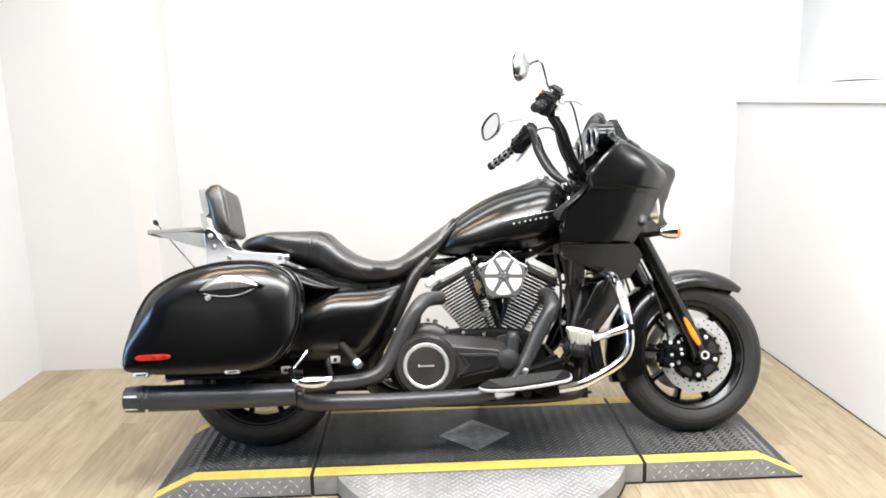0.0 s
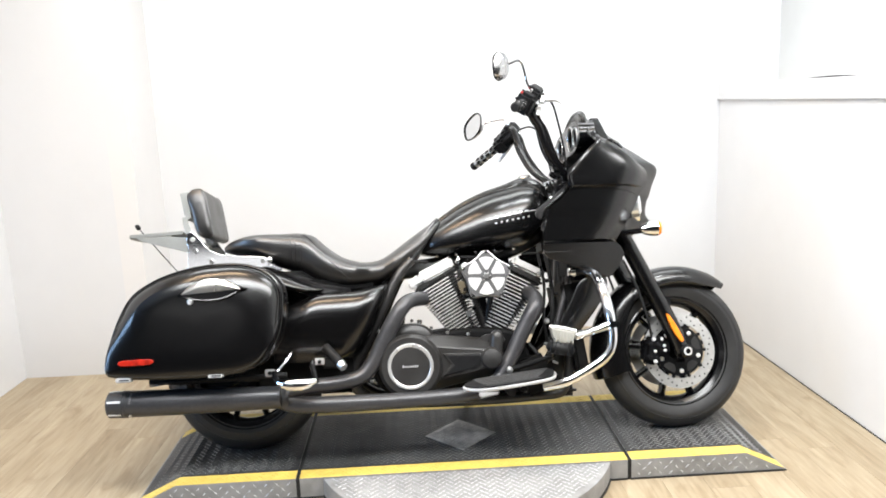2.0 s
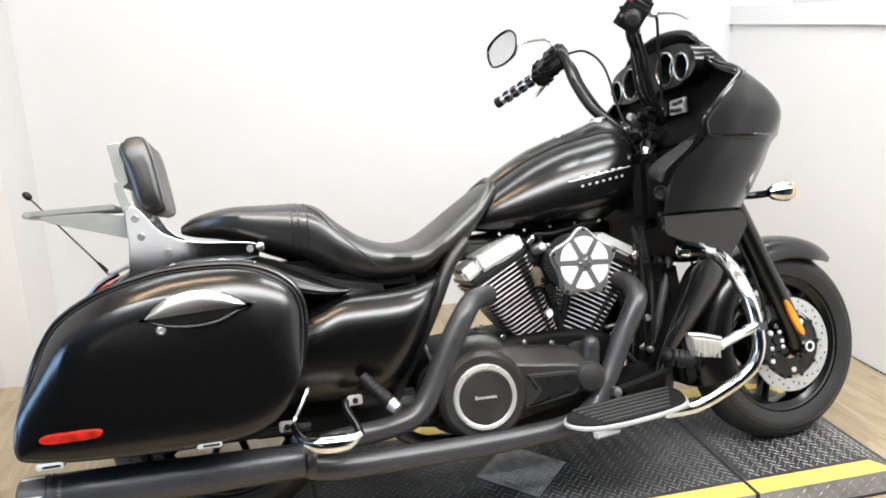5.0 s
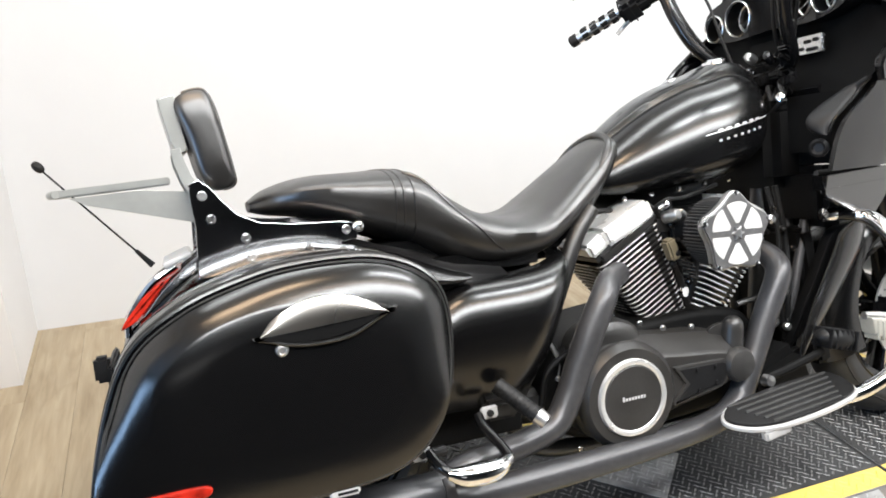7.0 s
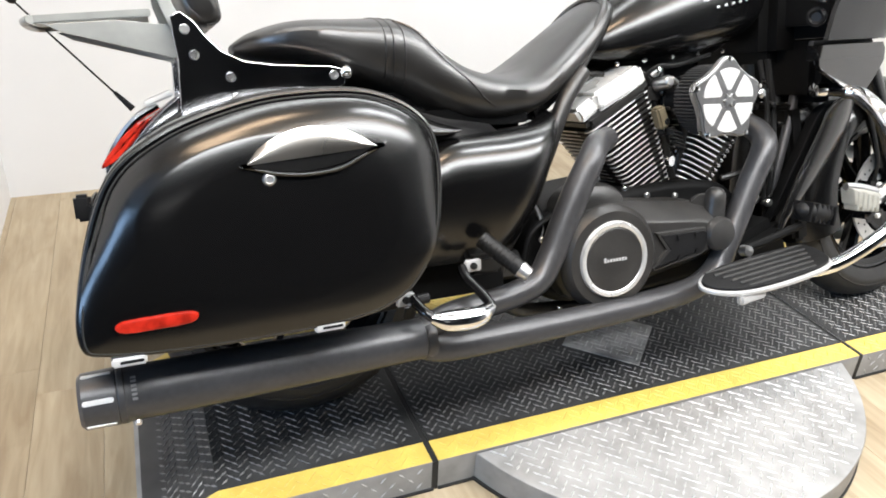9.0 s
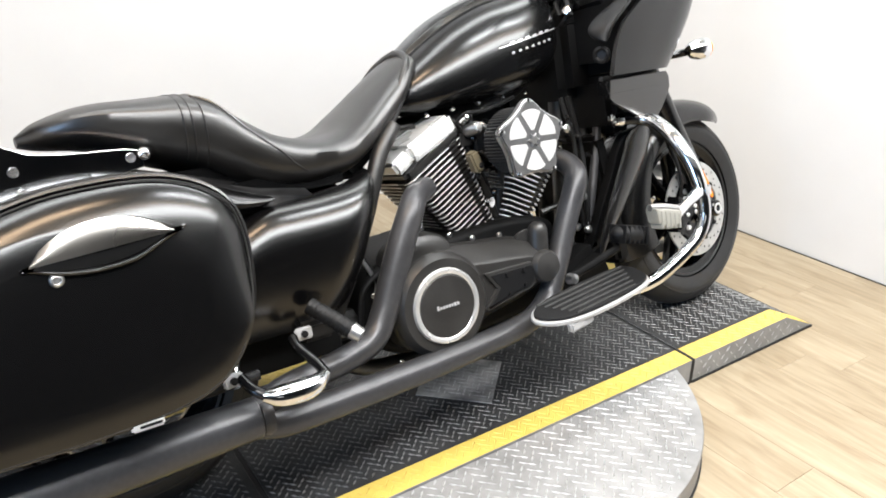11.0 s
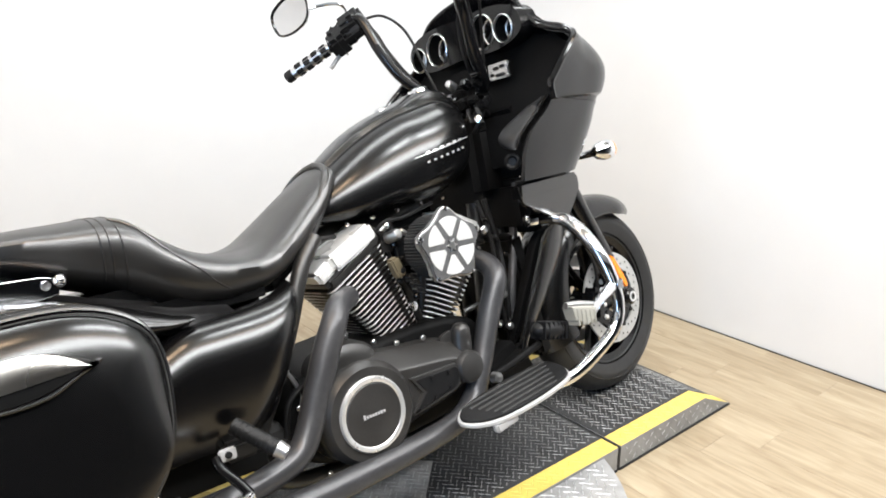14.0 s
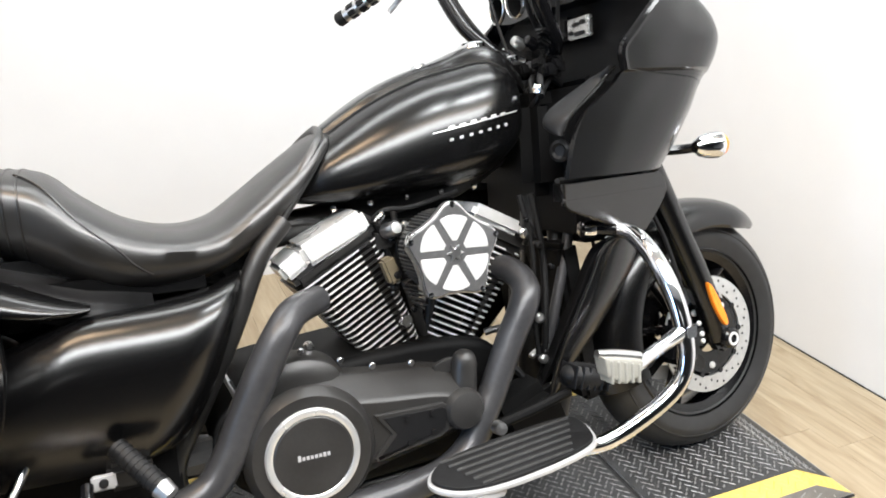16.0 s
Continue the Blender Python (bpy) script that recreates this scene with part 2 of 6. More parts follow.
def curve(pts, n, closed=False):
    """n points along a smooth curve through pts."""
    pts = [Vector(p) for p in pts]
    k = len(pts)
    spans = k if closed else k - 1
    out = []
    for i in range(n):
        u = i * spans / (n if closed else n - 1)
        j = min(int(u), spans - 1)
        f = u - j
        if closed:
            a, b, c, d = (pts[(j + o) % k] for o in (-1, 0, 1, 2))
        else:
            b, c = pts[j], pts[j + 1]
            a = pts[j - 1] if j else b * 2 - c
            d = pts[j + 2] if j + 2 < k else c * 2 - b
        out.append(0.5 * (2 * b + (c - a) * f + (2 * a - 5 * b + 4 * c - d) * f * f + (3 * b - a - 3 * c + d) * f ** 3))
    return out


def graph(table, x):
    """Smooth value of a table of (x, values...) rows at x."""
    rows = sorted(table)
    if x <= rows[0][0]:
        return rows[0][1:]
    if x >= rows[-1][0]:
        return rows[-1][1:]
    for i in range(len(rows) - 1):
        if rows[i][0] <= x <= rows[i + 1][0]:
            b, c = rows[i], rows[i + 1]
            a = rows[i - 1] if i else b
            d = rows[i + 2] if i + 2 < len(rows) else c
            h = c[0] - b[0]
            f = (x - b[0]) / h
            out = []
            for q in range(1, len(b)):
                mb = (c[q] - a[q]) / (c[0] - a[0]) * h
                mc = (d[q] - b[q]) / (d[0] - b[0]) * h
                out.append((2 * f ** 3 - 3 * f * f + 1) * b[q] + (f ** 3 - 2 * f * f + f) * mb + (3 * f * f - 2 * f ** 3) * c[q] + (f ** 3 - f * f) * mc)
            return out


def loft(rings, closed=True, cap0=True, cap1=True, bm=None):
    bm = bm or bmesh.new()
    vs = [[bm.verts.new(p) for p in ring] for ring in rings]
    n = len(rings[0])
    for a, b in zip(vs, vs[1:]):
        for i in range(n if closed else n - 1):
            j = (i + 1) % n
            bm.faces.new((a[i], a[j], b[j], b[i]))
    if closed and cap0:
        bm.faces.new(vs[0][::-1])
    if closed and cap1:
        bm.faces.new(vs[-1])
    return bm


def tube(pts, r, seg=12, n=0, bm=None, smooth=True):
    """A round bar along pts; r is one radius or one for each of pts."""
    rs = list(r) if isinstance(r, (list, tuple)) else [r] * len(pts)
    k = len(pts)
    if n == 0:
        n = 2 if k == 2 else (k - 1) * 6 + 1
    if smooth and k > 2:
        path = curve(pts, n)
        rad = [v[0] for v in curve([(q, 0, 0) for q in rs], n)]
    else:
        path, rad = [Vector(p) for p in pts], rs
    rings, up = [], None
    for i, p in enumerate(path):
        d = (path[min(i + 1, len(path) - 1)] - path[max(i - 1, 0)]).normalized()
        if up is None:
            up = Vector((0, 0, 1)) if abs(d.z) < 0.9 else Vector((1, 0, 0))
        side = d.cross(up).normalized()
        up = side.cross(d).normalized()
        rings.append([p + (side * math.cos(t) + up * math.sin(t)) * rad[i] for t in (2 * math.pi * q / seg for q in range(seg))])
    return loft(rings, bm=bm)


def axis_matrix(centre, axis):
    """A frame at centre whose z runs along axis."""
    return Matrix.Translation(centre) @ Vector(axis).to_track_quat("Z", "Y").to_matrix().to_4x4()


def lathe(profile, centre=(0, 0, 0), axis=(0, -1, 0), seg=48, bm=None, closed_profile=False):
    """Turn (radius, height) pairs round an axis."""
    bm = bm or bmesh.new()
    m = axis_matrix(centre, axis)
    prof = list(profile) + ([profile[0]] if closed_profile else [])
    rings = []
    for r, h in prof:
        rings.append([m @ Vector((r * math.cos(t), r * math.sin(t), h)) for t in (2 * math.pi * q / seg for q in range(seg))])
    return loft(rings, cap0=not closed_profile and prof[0][0] > 1e-6, cap1=not closed_profile and prof[-1][0] > 1e-6, bm=bm)


def shrink(outline, d):
    """Move a closed (x, z) outline inwards by d."""
    n = len(outline)
    area = sum(outline[i][0] * outline[(i + 1) % n][1] - outline[(i + 1) % n][0] * outline[i][1] for i in range(n))
    s = 1 if area > 0 else -1
    out = []
    for i in range(n):
        p, q, r = Vector(outline[i - 1]), Vector(outline[i]), Vector(outline[(i + 1) % n])
        e1, e2 = (q - p).normalized(), (r - q).normalized()
        n1, n2 = Vector((-e1.y, e1.x)) * s, Vector((-e2.y, e2.x)) * s
        k = n1 + n2
        k = k / max(0.35, k.dot(n1)) if k.length > 1e-6 else n1
        v = q + k * d
        out.append((v.x, v.y))
    return out


def outline2(pts, n=0):
    return [(v.x, v.y) for v in curve([(a, b, 0) for a, b in pts], n or len(pts) * 5, True)]


def plate(outline, y0, y1, bevel=0.003, bm=None):
    """A slab with an (x, z) outline between two y, its edges rounded."""
    s = 1 if y1 > y0 else -1
    inn = shrink(outline, bevel)
    mid = shrink(outline, bevel * 0.3)
    if bevel > 0.01:
        steps = [(radians(15 * q), shrink(outline, bevel * (1 - math.sin(radians(15 * q))))) for q in range(6)] + [(math.pi / 2, outline)]
        rows = [(o, y0 + s * bevel * (1 - math.cos(q))) for q, o in steps]
        rows += [(o, y1 - s * bevel * (1 - math.cos(q))) for q, o in steps[::-1]]
    else:
        rows = ((inn, y0), (mid, y0 + s * bevel * 0.3), (outline, y0 + s * bevel), (outline, y1 - s * bevel), (mid, y1 - s * bevel * 0.3), (inn, y1))
    return loft([[(x, y, z) for x, z in o] for o, y in rows], bm=bm)


def block(c, s, bevel=0.004, m=None, bm=None, seg=2):
    """A box of size s at c with rounded edges."""
    one = bmesh.new()
    bmesh.ops.create_cube(one, size=1)
    bmesh.ops.scale(one, vec=s, verts=one.verts)
    if bevel:
        bmesh.ops.bevel(one, geom=one.edges[:], offset=min(bevel, min(s) * 0.45), segments=seg, affect="EDGES")
    one.transform(Matrix.Translation(c) @ (m if m is not None else Matrix()))
    if bm is None:
        return one
    tmp = bpy.data.meshes.new("tmp")
    one.to_mesh(tmp)
    one.free()
    bm.from_mesh(tmp)
    bpy.data.meshes.remove(tmp)
    return bm


def mirrored(bm):
    two = bm.copy()
    bmesh.ops.scale(two, vec=(1, -1, 1), verts=two.verts)
    return two


# ---- room ----
FLOOR_Y = -1.75                 # where the planks end and the added, unseen dark floor begins
def slab(name, lo, hi, mat, label="", category=""):
    c = [(a + b) / 2 for a, b in zip(lo, hi)]
    s = [b - a for a, b in zip(lo, hi)]
    ob = link_mesh(name, block(c, s, 0), mat, flat=True)
    return tagged(ob, label, category, kind="structure")


slab("ground", (-4.6, -8.1, -0.16), (3.2, 2.0, -0.012), SEAM, "dark screed under the plank floor", "ground")
slab("wall_back", (-1.58, 1.48, -0.012), (3.2, 1.6, 2.7), WALL, "plain white painted back wall", "wall")
slab("wall_return", (-1.7, 1.06, -0.012), (-1.58, 1.6, 2.7), LIT_WHITE, "short white return wall at the corner", "wall")
slab("wall_step", (-2.4, 1.06, -0.012), (-1.7, 1.18, 2.7), WALL, "white wall stepping forward beside the corner", "wall")
slab("wall_left", (-2.4, -0.6, -0.012), (-2.28, 1.06, 2.7), WALL, "plain white painted side wall", "wall")
# unseen walls added to give the black paint something dark to reflect
slab("wall_far_left", (-4.6, -8.1, -0.012), (-4.5, 2.0, 2.7), DARK_WALL, "unseen dark wall added beyond the open side", "wall")
slab("wall_front", (-4.5, -8.1, -0.012), (3.1, -8.0, 2.7), DARK_WALL, "unseen dark wall added behind the viewer", "wall")
slab("wall_far_right", (2.02, -1.4, -0.012), (2.14, 1.48, 2.7), WALL_GREY, "pale grey wall above the ledge of the partition", "wall")
slab("wall_unseen_right", (3.1, -8.1, -0.012), (3.2, 1.48, 2.7), MID_WALL, "unseen grey side wall added behind the viewer", "wall")
slab("partition", (1.68, -1.4, -0.012), (1.80, 1.48, 1.34), LIT_WHITE, "half-height white partition beside the ramp", "partition")
slab("partition_cap", (1.662, -1.4, 1.34), (2.02, 1.48, 1.43), LIT_WHITE, "white painted ledge board on the partition", "trim")
slab("floor_gap", (1.674, -1.4, 0.0), (1.68, 1.48, 0.0028), SEAM, "dark joint between the partition and the planks", "trim")
slab("ceiling", (-4.6, -3.2, 2.7), (3.2, 2.0, 2.8), CEILING, "white ceiling over the white bay", "ceiling")
# unseen ceiling and floor added behind the viewer to darken the reflections
slab("ceiling_unseen", (-4.6, -8.1, 2.7), (3.2, -3.2, 2.8), DARK_CEILING, "unseen dark ceiling added behind the viewer", "ceiling")

slab("floor_unseen", (-4.5, -8.0, -0.011), (3.1, FLOOR_Y, 0.004), DARK_FLOOR, "unseen dark floor added behind the viewer", "floor")

# plank floor: boards run towards the back wall
floor = tagged(new("floor"), "pale oak vinyl plank floor with fine joints", "floor", kind="structure")
PLANK_W, PLANK_L = 0.152, 1.22
plank_mesh = None
rng = random.Random(4)
x0 = -4.45
while x0 < 3.1:
    start = FLOOR_Y - 0.02 - rng.random() * PLANK_L
    y0 = start
    while y0 < 1.48:
        if plank_mesh is None:
            first = link_mesh("plank", block((0, 0, -0.006), (PLANK_W - 0.0006, PLANK_L - 0.0006, 0.012), 0.0006, seg=1), PLANK, floor)
            plank_mesh = first.data
            ob = first
        else:
            ob = new("plank", plank_mesh)
            ob.parent = floor
        ob.location = (x0 + PLANK_W / 2, y0 + PLANK_L / 2, rng.uniform(-0.0004, 0))
        y0 += PLANK_L
    x0 += PLANK_W


# ---- ramp and turntable ----
RAMP_TOP = 0.078
YF, YB = -0.40, 0.215          # front and back edges
BAND = 0.062                    # yellow band


def tread(poly_test, x0, x1, y0, y1, pitch=0.0235, length=0.0215, width=0.0068, high=0.0017, z=lambda x, y: RAMP_TOP):
    """Raised lozenge bars in a crossed pattern on a plate, one joined mesh."""
    verts, faces = [], []
    i = 0
    y = y0
    while y < y1:
        j = 0
        x = x0 + (i % 2) * pitch / 2
        while x < x1:
            if poly_test(x, y):
                a = radians(45 if (i + j) % 2 else -45)
                if i % 2:
                    a = -a
                c, s = math.cos(a), math.sin(a)
                base = len(verts)
                for u, v, h in ((-length / 2, 0, 0), (0, -width / 2, 0), (length / 2, 0, 0), (0, width / 2, 0), (-length * 0.3, 0, high), (length * 0.3, 0, high)):
                    px, py = x + u * c - v * s, y + u * s + v * c
                    verts.append((px, py, z(px, py) + h + (-0.0004 if h == 0 else 0)))
                for f in ((0, 1, 5, 4), (1, 2, 5), (2, 3, 5), (3, 0, 4, 5), ):
                    faces.append(tuple(base + q for q in f))
            x += pitch
            j += 1
        y += pitch / 2
        i += 1
    bm = bmesh.new()
    me = bpy.data.meshes.new("tread")
    me.from_pydata(verts, [], faces)
    bm.from_mesh(me)
    bpy.data.meshes.remove(me)
    return bm


def ramp_height(x, y):
    """Top of the ramps: flat in the middle, sloping to the floor at both ends."""
    ax = abs(x)
    return RAMP_TOP if ax < 1.04 else max(0.004, RAMP_TOP - (ax - 1.04) * (RAMP_TOP - 0.004) / 0.155)


DIAMOND = 0.142
DC = (0.004, -0.110)


def in_black(x, y):
    return YF + BAND + 0.012 < y < YB - BAND - 0.012 and abs(x) < 1.15 and abs(abs(x) - 0.605) > 0.016 and abs(x - DC[0]) + abs(y - DC[1]) > DIAMOND + 0.012


def in_diamond(x, y):
    return abs(x - DC[0]) + abs(y - DC[1]) < DIAMOND - 0.014


DISC_R, DISC_C = 0.562, (0.01, -0.195)


def in_disc(x, y):
    return (x - DISC_C[0]) ** 2 + (y - DISC_C[1]) ** 2 < (DISC_R - 0.018) ** 2 and y < YF - 0.012


def prism(pts, z0, z1, bevel=0.002):
    """A slab with an (x, y) outline."""
    bm = plate(pts, z0, z1, bevel)
    bm.transform(Matrix(((1, 0, 0, 0), (0, 0, 1, 0), (0, 1, 0, 0), (0, 0, 0, 1))))
    return bm


# the middle platform
platform = tagged(new("turntable_platform"), "black tread-plate turntable platform with yellow edge bands", "platform")
part("deck", prism([(-0.598, YF), (0.598, YF), (0.598, YB), (-0.598, YB)], 0.0, RAMP_TOP, 0.002), TREAD_SILVER, platform, "bare metal platform body")
part("deck_paint", prism([(-0.5985, YF + BAND), (0.5985, YF + BAND), (0.5985, YB - BAND), (-0.5985, YB - BAND)], RAMP_TOP - 0.002, RAMP_TOP + 0.0006, 0.0003), TREAD_BLACK, platform, "worn black deck paint")
for ya, yb in ((YF + 0.001, YF + BAND), (YB - BAND, YB - 0.001)):
    part("yellow_band", prism([(-0.5985, ya), (0.5985, ya), (0.5985, yb), (-0.5985, yb)], RAMP_TOP - 0.002, RAMP_TOP + 0.001, 0.0004), YELLOW, platform, "yellow safety tape band")
for ya, yb in ((YF + 0.010, YF + BAND - 0.008), (YB - BAND + 0.008, YB - 0.010)):
    tagged(part("band_relief", tread(lambda x, y: abs(x) < 0.585, -0.585, 0.585, ya, yb, z=lambda x, y: RAMP_TOP + 0.001), YELLOW, platform, "tread bars under the yellow band"), kind="stuff")
part("foot_strip", block((0, YF - 0.002, 0.003), (1.196, 0.006, 0.006), 0.001), SEAM, platform, "black rubber strip at the floor")
part("diamond_plate", prism([(DC[0] - DIAMOND, DC[1]), (DC[0], DC[1] - DIAMOND), (DC[0] + DIAMOND, DC[1]), (DC[0], DC[1] + DIAMOND)], RAMP_TOP - 0.002, RAMP_TOP + 0.003, 0.001), DIAMOND_STEEL, platform, "bare metal diamond-shaped plate")
tr = part("tread_relief", tread(lambda x, y: in_black(x, y) and abs(x) < 0.6, -0.6, 0.6, YF, YB, z=lambda x, y: RAMP_TOP + 0.0006), TREAD_WORN, platform)
tagged(tr, kind="stuff")
tr = part("diamond_relief", tread(in_diamond, -0.15, 0.15, -0.25, 0.05, z=lambda x, y: RAMP_TOP + 0.003), TREAD_BAR, platform)
tagged(tr, kind="stuff")

# the round plate that shows in front of and behind the platform
turntable = tagged(new("turntable_plate"), "round bare tread-plate turntable under the platform", "turntable")
circle = []
a_end = math.acos((YF - DISC_C[1]) / DISC_R * -1)
for i in range(41):
    a = -math.pi / 2 - a_end + i * 2 * a_end / 40
    circle.append((DISC_C[0] + DISC_R * math.cos(a), DISC_C[1] + DISC_R * math.sin(a)))
circle = [(x, min(y, YF - 0.002)) for x, y in circle]
part("front_plate", prism(circle, 0.006, RAMP_TOP - 0.003, 0.004), TREAD_SILVER, turntable)
part("rubber_foot_strip", prism(shrink(circle, -0.004), 0.0, 0.008, 0.001), SEAM, turntable, "black rubber strip at the floor")
tr = part("tread_relief", tread(in_disc, -0.65, 0.65, -0.76, YF, 0.029, 0.024, 0.0065, 0.0018, z=lambda x, y: RAMP_TOP - 0.003), TREAD_BAR, turntable)
tagged(tr, kind="stuff")


def end_ramp(side):
    """A sloping end section: metal body, black deck, yellow bands."""
    ramp = tagged(new("end_ramp"), "sloped black tread-plate end ramp with yellow edge bands", "ramp", "end ramps")
    prof = [(0.612, 0.0), (0.612, RAMP_TOP), (1.04, RAMP_TOP), (1.195, 0.004), (1.195, 0.0)]
    prof = [(side * x, z) for x, z in prof]
    part("body", plate(prof, YF, YB, 0.0015), TREAD_SILVER, ramp, "bare tread-plate ramp side")

    def strip(y0, y1, lift, name, mat, label):
        xs = (0.6125, 1.04, 1.185)
        rings = []
        for x in xs:
            z = ramp_height(x, 0)
            rings.append([(side * x, y0, z - 0.001), (side * x, y1, z - 0.001), (side * x, y1, z + lift), (side * x, y0, z + lift)])
        part(name, loft(rings), mat, ramp, label, sharp=10)

    strip(YF + BAND, YB - BAND, 0.0008, "deck_paint", TREAD_BLACK, "worn black deck paint")
    strip(YF + 0.001, YF + BAND, 0.0012, "yellow_band", YELLOW, "yellow safety tape band")
    strip(YB - BAND, YB - 0.001, 0.0012, "yellow_band", YELLOW, "yellow safety tape band")
    bars = tread(lambda x, y: in_black(x, y) and side * x > 0.625, -1.2 if side < 0 else 0.6, -0.6 if side < 0 else 1.2, YF, YB, z=lambda x, y: ramp_height(x, y) + 0.0008)
    tagged(part("tread_relief", bars, TREAD_WORN, ramp), kind="stuff")
    lo, hi = (-1.17, -0.63) if side < 0 else (0.63, 1.17)
    for ya, yb in ((YF + 0.010, YF + BAND - 0.008), (YB - BAND + 0.008, YB - 0.010)):
        tagged(part("band_relief", tread(lambda x, y: True, lo, hi, ya, yb, z=lambda x, y: ramp_height(x, y) + 0.0012), YELLOW, ramp, "tread bars under the yellow band"), kind="stuff")
    # raised bars on the upright front face
    face = tread(lambda x, y: 0.62 < x < 1.17 and 0.012 < y < ramp_height(x, 0) - 0.012, 0.62, 1.18, 0.0, 0.08, 0.04, 0.022, 0.006, 0.0014, z=lambda x, y: 0.0)
    face.transform(Matrix(((side, 0, 0, 0), (0, 0, -1, YF), (0, 1, 0, 0), (0, 0, 0, 1))))
    tagged(part("side_relief", face, TREAD_BAR, ramp), kind="stuff")
    part("foot_strip", block((side * 0.90, YF - 0.002, 0.003), (0.585, 0.006, 0.006), 0.001), SEAM, ramp, "black rubber strip at the floor")
    strip_x = side * 0.605
    part("gap_seal", block((strip_x, (YF + YB) / 2, RAMP_TOP / 2 - 0.001), (0.0132, YB - YF + 0.001, RAMP_TOP - 0.001), 0.0005), SEAM, ramp, "black rubber joint seal")


end_ramp(1)
end_ramp(-1)

# the red-handled brake lever at the foot of the turntable
lever = tagged(new("brake_lever"), "small steel lever with a red plastic grip on the floor", "lever")
part("lever_bar", tube([(-0.455, -0.60, 0.035), (-0.44, -0.655, 0.03), (-0.42, -0.675, 0.026)], 0.007), STEEL, lever)
part("grip", tube([(-0.43, -0.668, 0.028), (-0.405, -0.685, 0.024), (-0.368, -0.702, 0.018)], [0.011, 0.014, 0.012]), RED_RUBBER, lever, "red plastic grip")
part("bracket", block((-0.455, -0.60, 0.02), (0.05, 0.05, 0.036), 0.004), STEEL, lever)


# a thin dark strip along the top of the ledge
rings = []
for q in range(13):
    f = q / 12
    h = 0.0015 + 0.0065 * math.sin(math.pi * f) ** 0.8
    y = 0.62 - 0.40 * f
    rings.append([(1.735, y, 1.4301), (1.735, y, 1.4301 + h), (1.765, y, 1.4301 + h), (1.765, y, 1.4301)])
tagged(link_mesh("dark_strip", loft(rings), SEAM), "thin dark strip on the white ledge", "strip")

# ---- the motorcycle: built upright along x, then set down leaning on its side stand ----
LEAN = 15.5
bike = new("motorcycle")
tagged(bike, "satin black touring motorcycle leaning on its side stand on the ramp", "motorcycle")
bike.matrix_world = pose(0, -0.13, 0.083, -LEAN)

# the steered front end is turned a little to its left
RAKE = radians(25)
STEER_AT, STEER_AXIS = Vector((0.70, 0, 0.70)), Vector((-math.sin(RAKE), 0, math.cos(RAKE)))
STEER = Matrix.Translation(STEER_AT) @ Matrix.Rotation(radians(4.5), 4, STEER_AXIS) @ Matrix.Translation(-STEER_AT)


def tyre_profile(r, half, hub, crown=0.35):
    """Closed section of a tyre: tread, shoulders, sidewalls, bead."""
    pts = []
    for i in range(17):
        a = radians(-100 + 200 * i / 16)
        rr = r - half * 0.95 + half * 0.95 * math.cos(a)
        pts.append((max(rr, hub + 0.012), half * 1.0 * math.sin(a)))
    pts[0], pts[-1] = (hub + 0.006, -half * 0.8), (hub + 0.006, half * 0.8)
    pts += [(hub - 0.002, half * 0.72), (hub - 0.002, -half * 0.72)]
    return pts


def wheel(name, cx, cz, r, half, hub, m=None, spokes=10, label=""):
    w = part(name, lathe([(0.0, -0.06), (0.035, -0.06), (0.045, -0.045), (0.05, 0.045), (0.035, 0.06), (0.0, 0.06)], (cx, 0, cz)), GLOSS, bike, label, m)
    part("tyre", lathe(tyre_profile(r, half, hub), (cx, 0, cz), seg=72, closed_profile=True), TYRE, w, "black rubber tyre", m, 50)
    ring_r = r - half * 0.61
    for s in (-1, 1):
        part("sidewall_ring", lathe([(ring_r - 0.0022, 0.0), (ring_r - 0.001, 0.0016), (ring_r + 0.0012, 0.0014), (ring_r + 0.002, -0.001)], (cx, s * half * 0.935, cz), (0, s, 0), 72, closed_profile=True), TYRE, w, "raised ring on the tyre sidewall", m)
    rim = [(hub + 0.004, -half * 0.85), (hub + 0.01, -half * 0.8), (hub - 0.004, -half * 0.7), (hub - 0.02, -half * 0.55), (hub - 0.028, -half * 0.2), (hub - 0.028, half * 0.2), (hub - 0.02, half * 0.55), (hub - 0.004, half * 0.7), (hub + 0.01, half * 0.8), (hub + 0.004, half * 0.85), (hub, half * 0.6), (hub - 0.015, 0), (hub, -half * 0.6)]
    part("rim", lathe(rim, (cx, 0, cz), seg=64, closed_profile=True), GLOSS, w, "gloss black cast rim", m)
    for i in range(spokes):
        a = 2 * math.pi * i / spokes + 0.2
        d = Vector((math.cos(a), 0, math.sin(a)))
        c = Vector((cx, 0, cz))
        blade = tube([c + d * 0.04, c + d * (hub * 0.55), c + d * (hub - 0.018)], [0.014, 0.010, 0.012], 8)
        bmesh.ops.scale(blade, vec=(1, 2.8, 1), verts=blade.verts)
        part("spoke", blade, GLOSS, w, m=m)
    return w


FX, FZ, FR = 0.872, 0.293, 0.303
RX, RZ, RR = -0.822, 0.292, 0.300
front_wheel = wheel("front_wheel", FX, FZ, FR, 0.064, 0.208, STEER, 9, "gloss black cast front wheel")
rear_wheel = wheel("rear_wheel", RX, RZ, RR, 0.082, 0.205, None, 9, "gloss black cast rear wheel")


def annulus(cx, cz, r0, r1, y0, y1, seg=64):
    return lathe([(r0, 0), (r1, 0), (r1, abs(y1 - y0)), (r0, abs(y1 - y0))], (cx, max(y0, y1), cz), (0, -1, 0), seg, closed_profile=True)


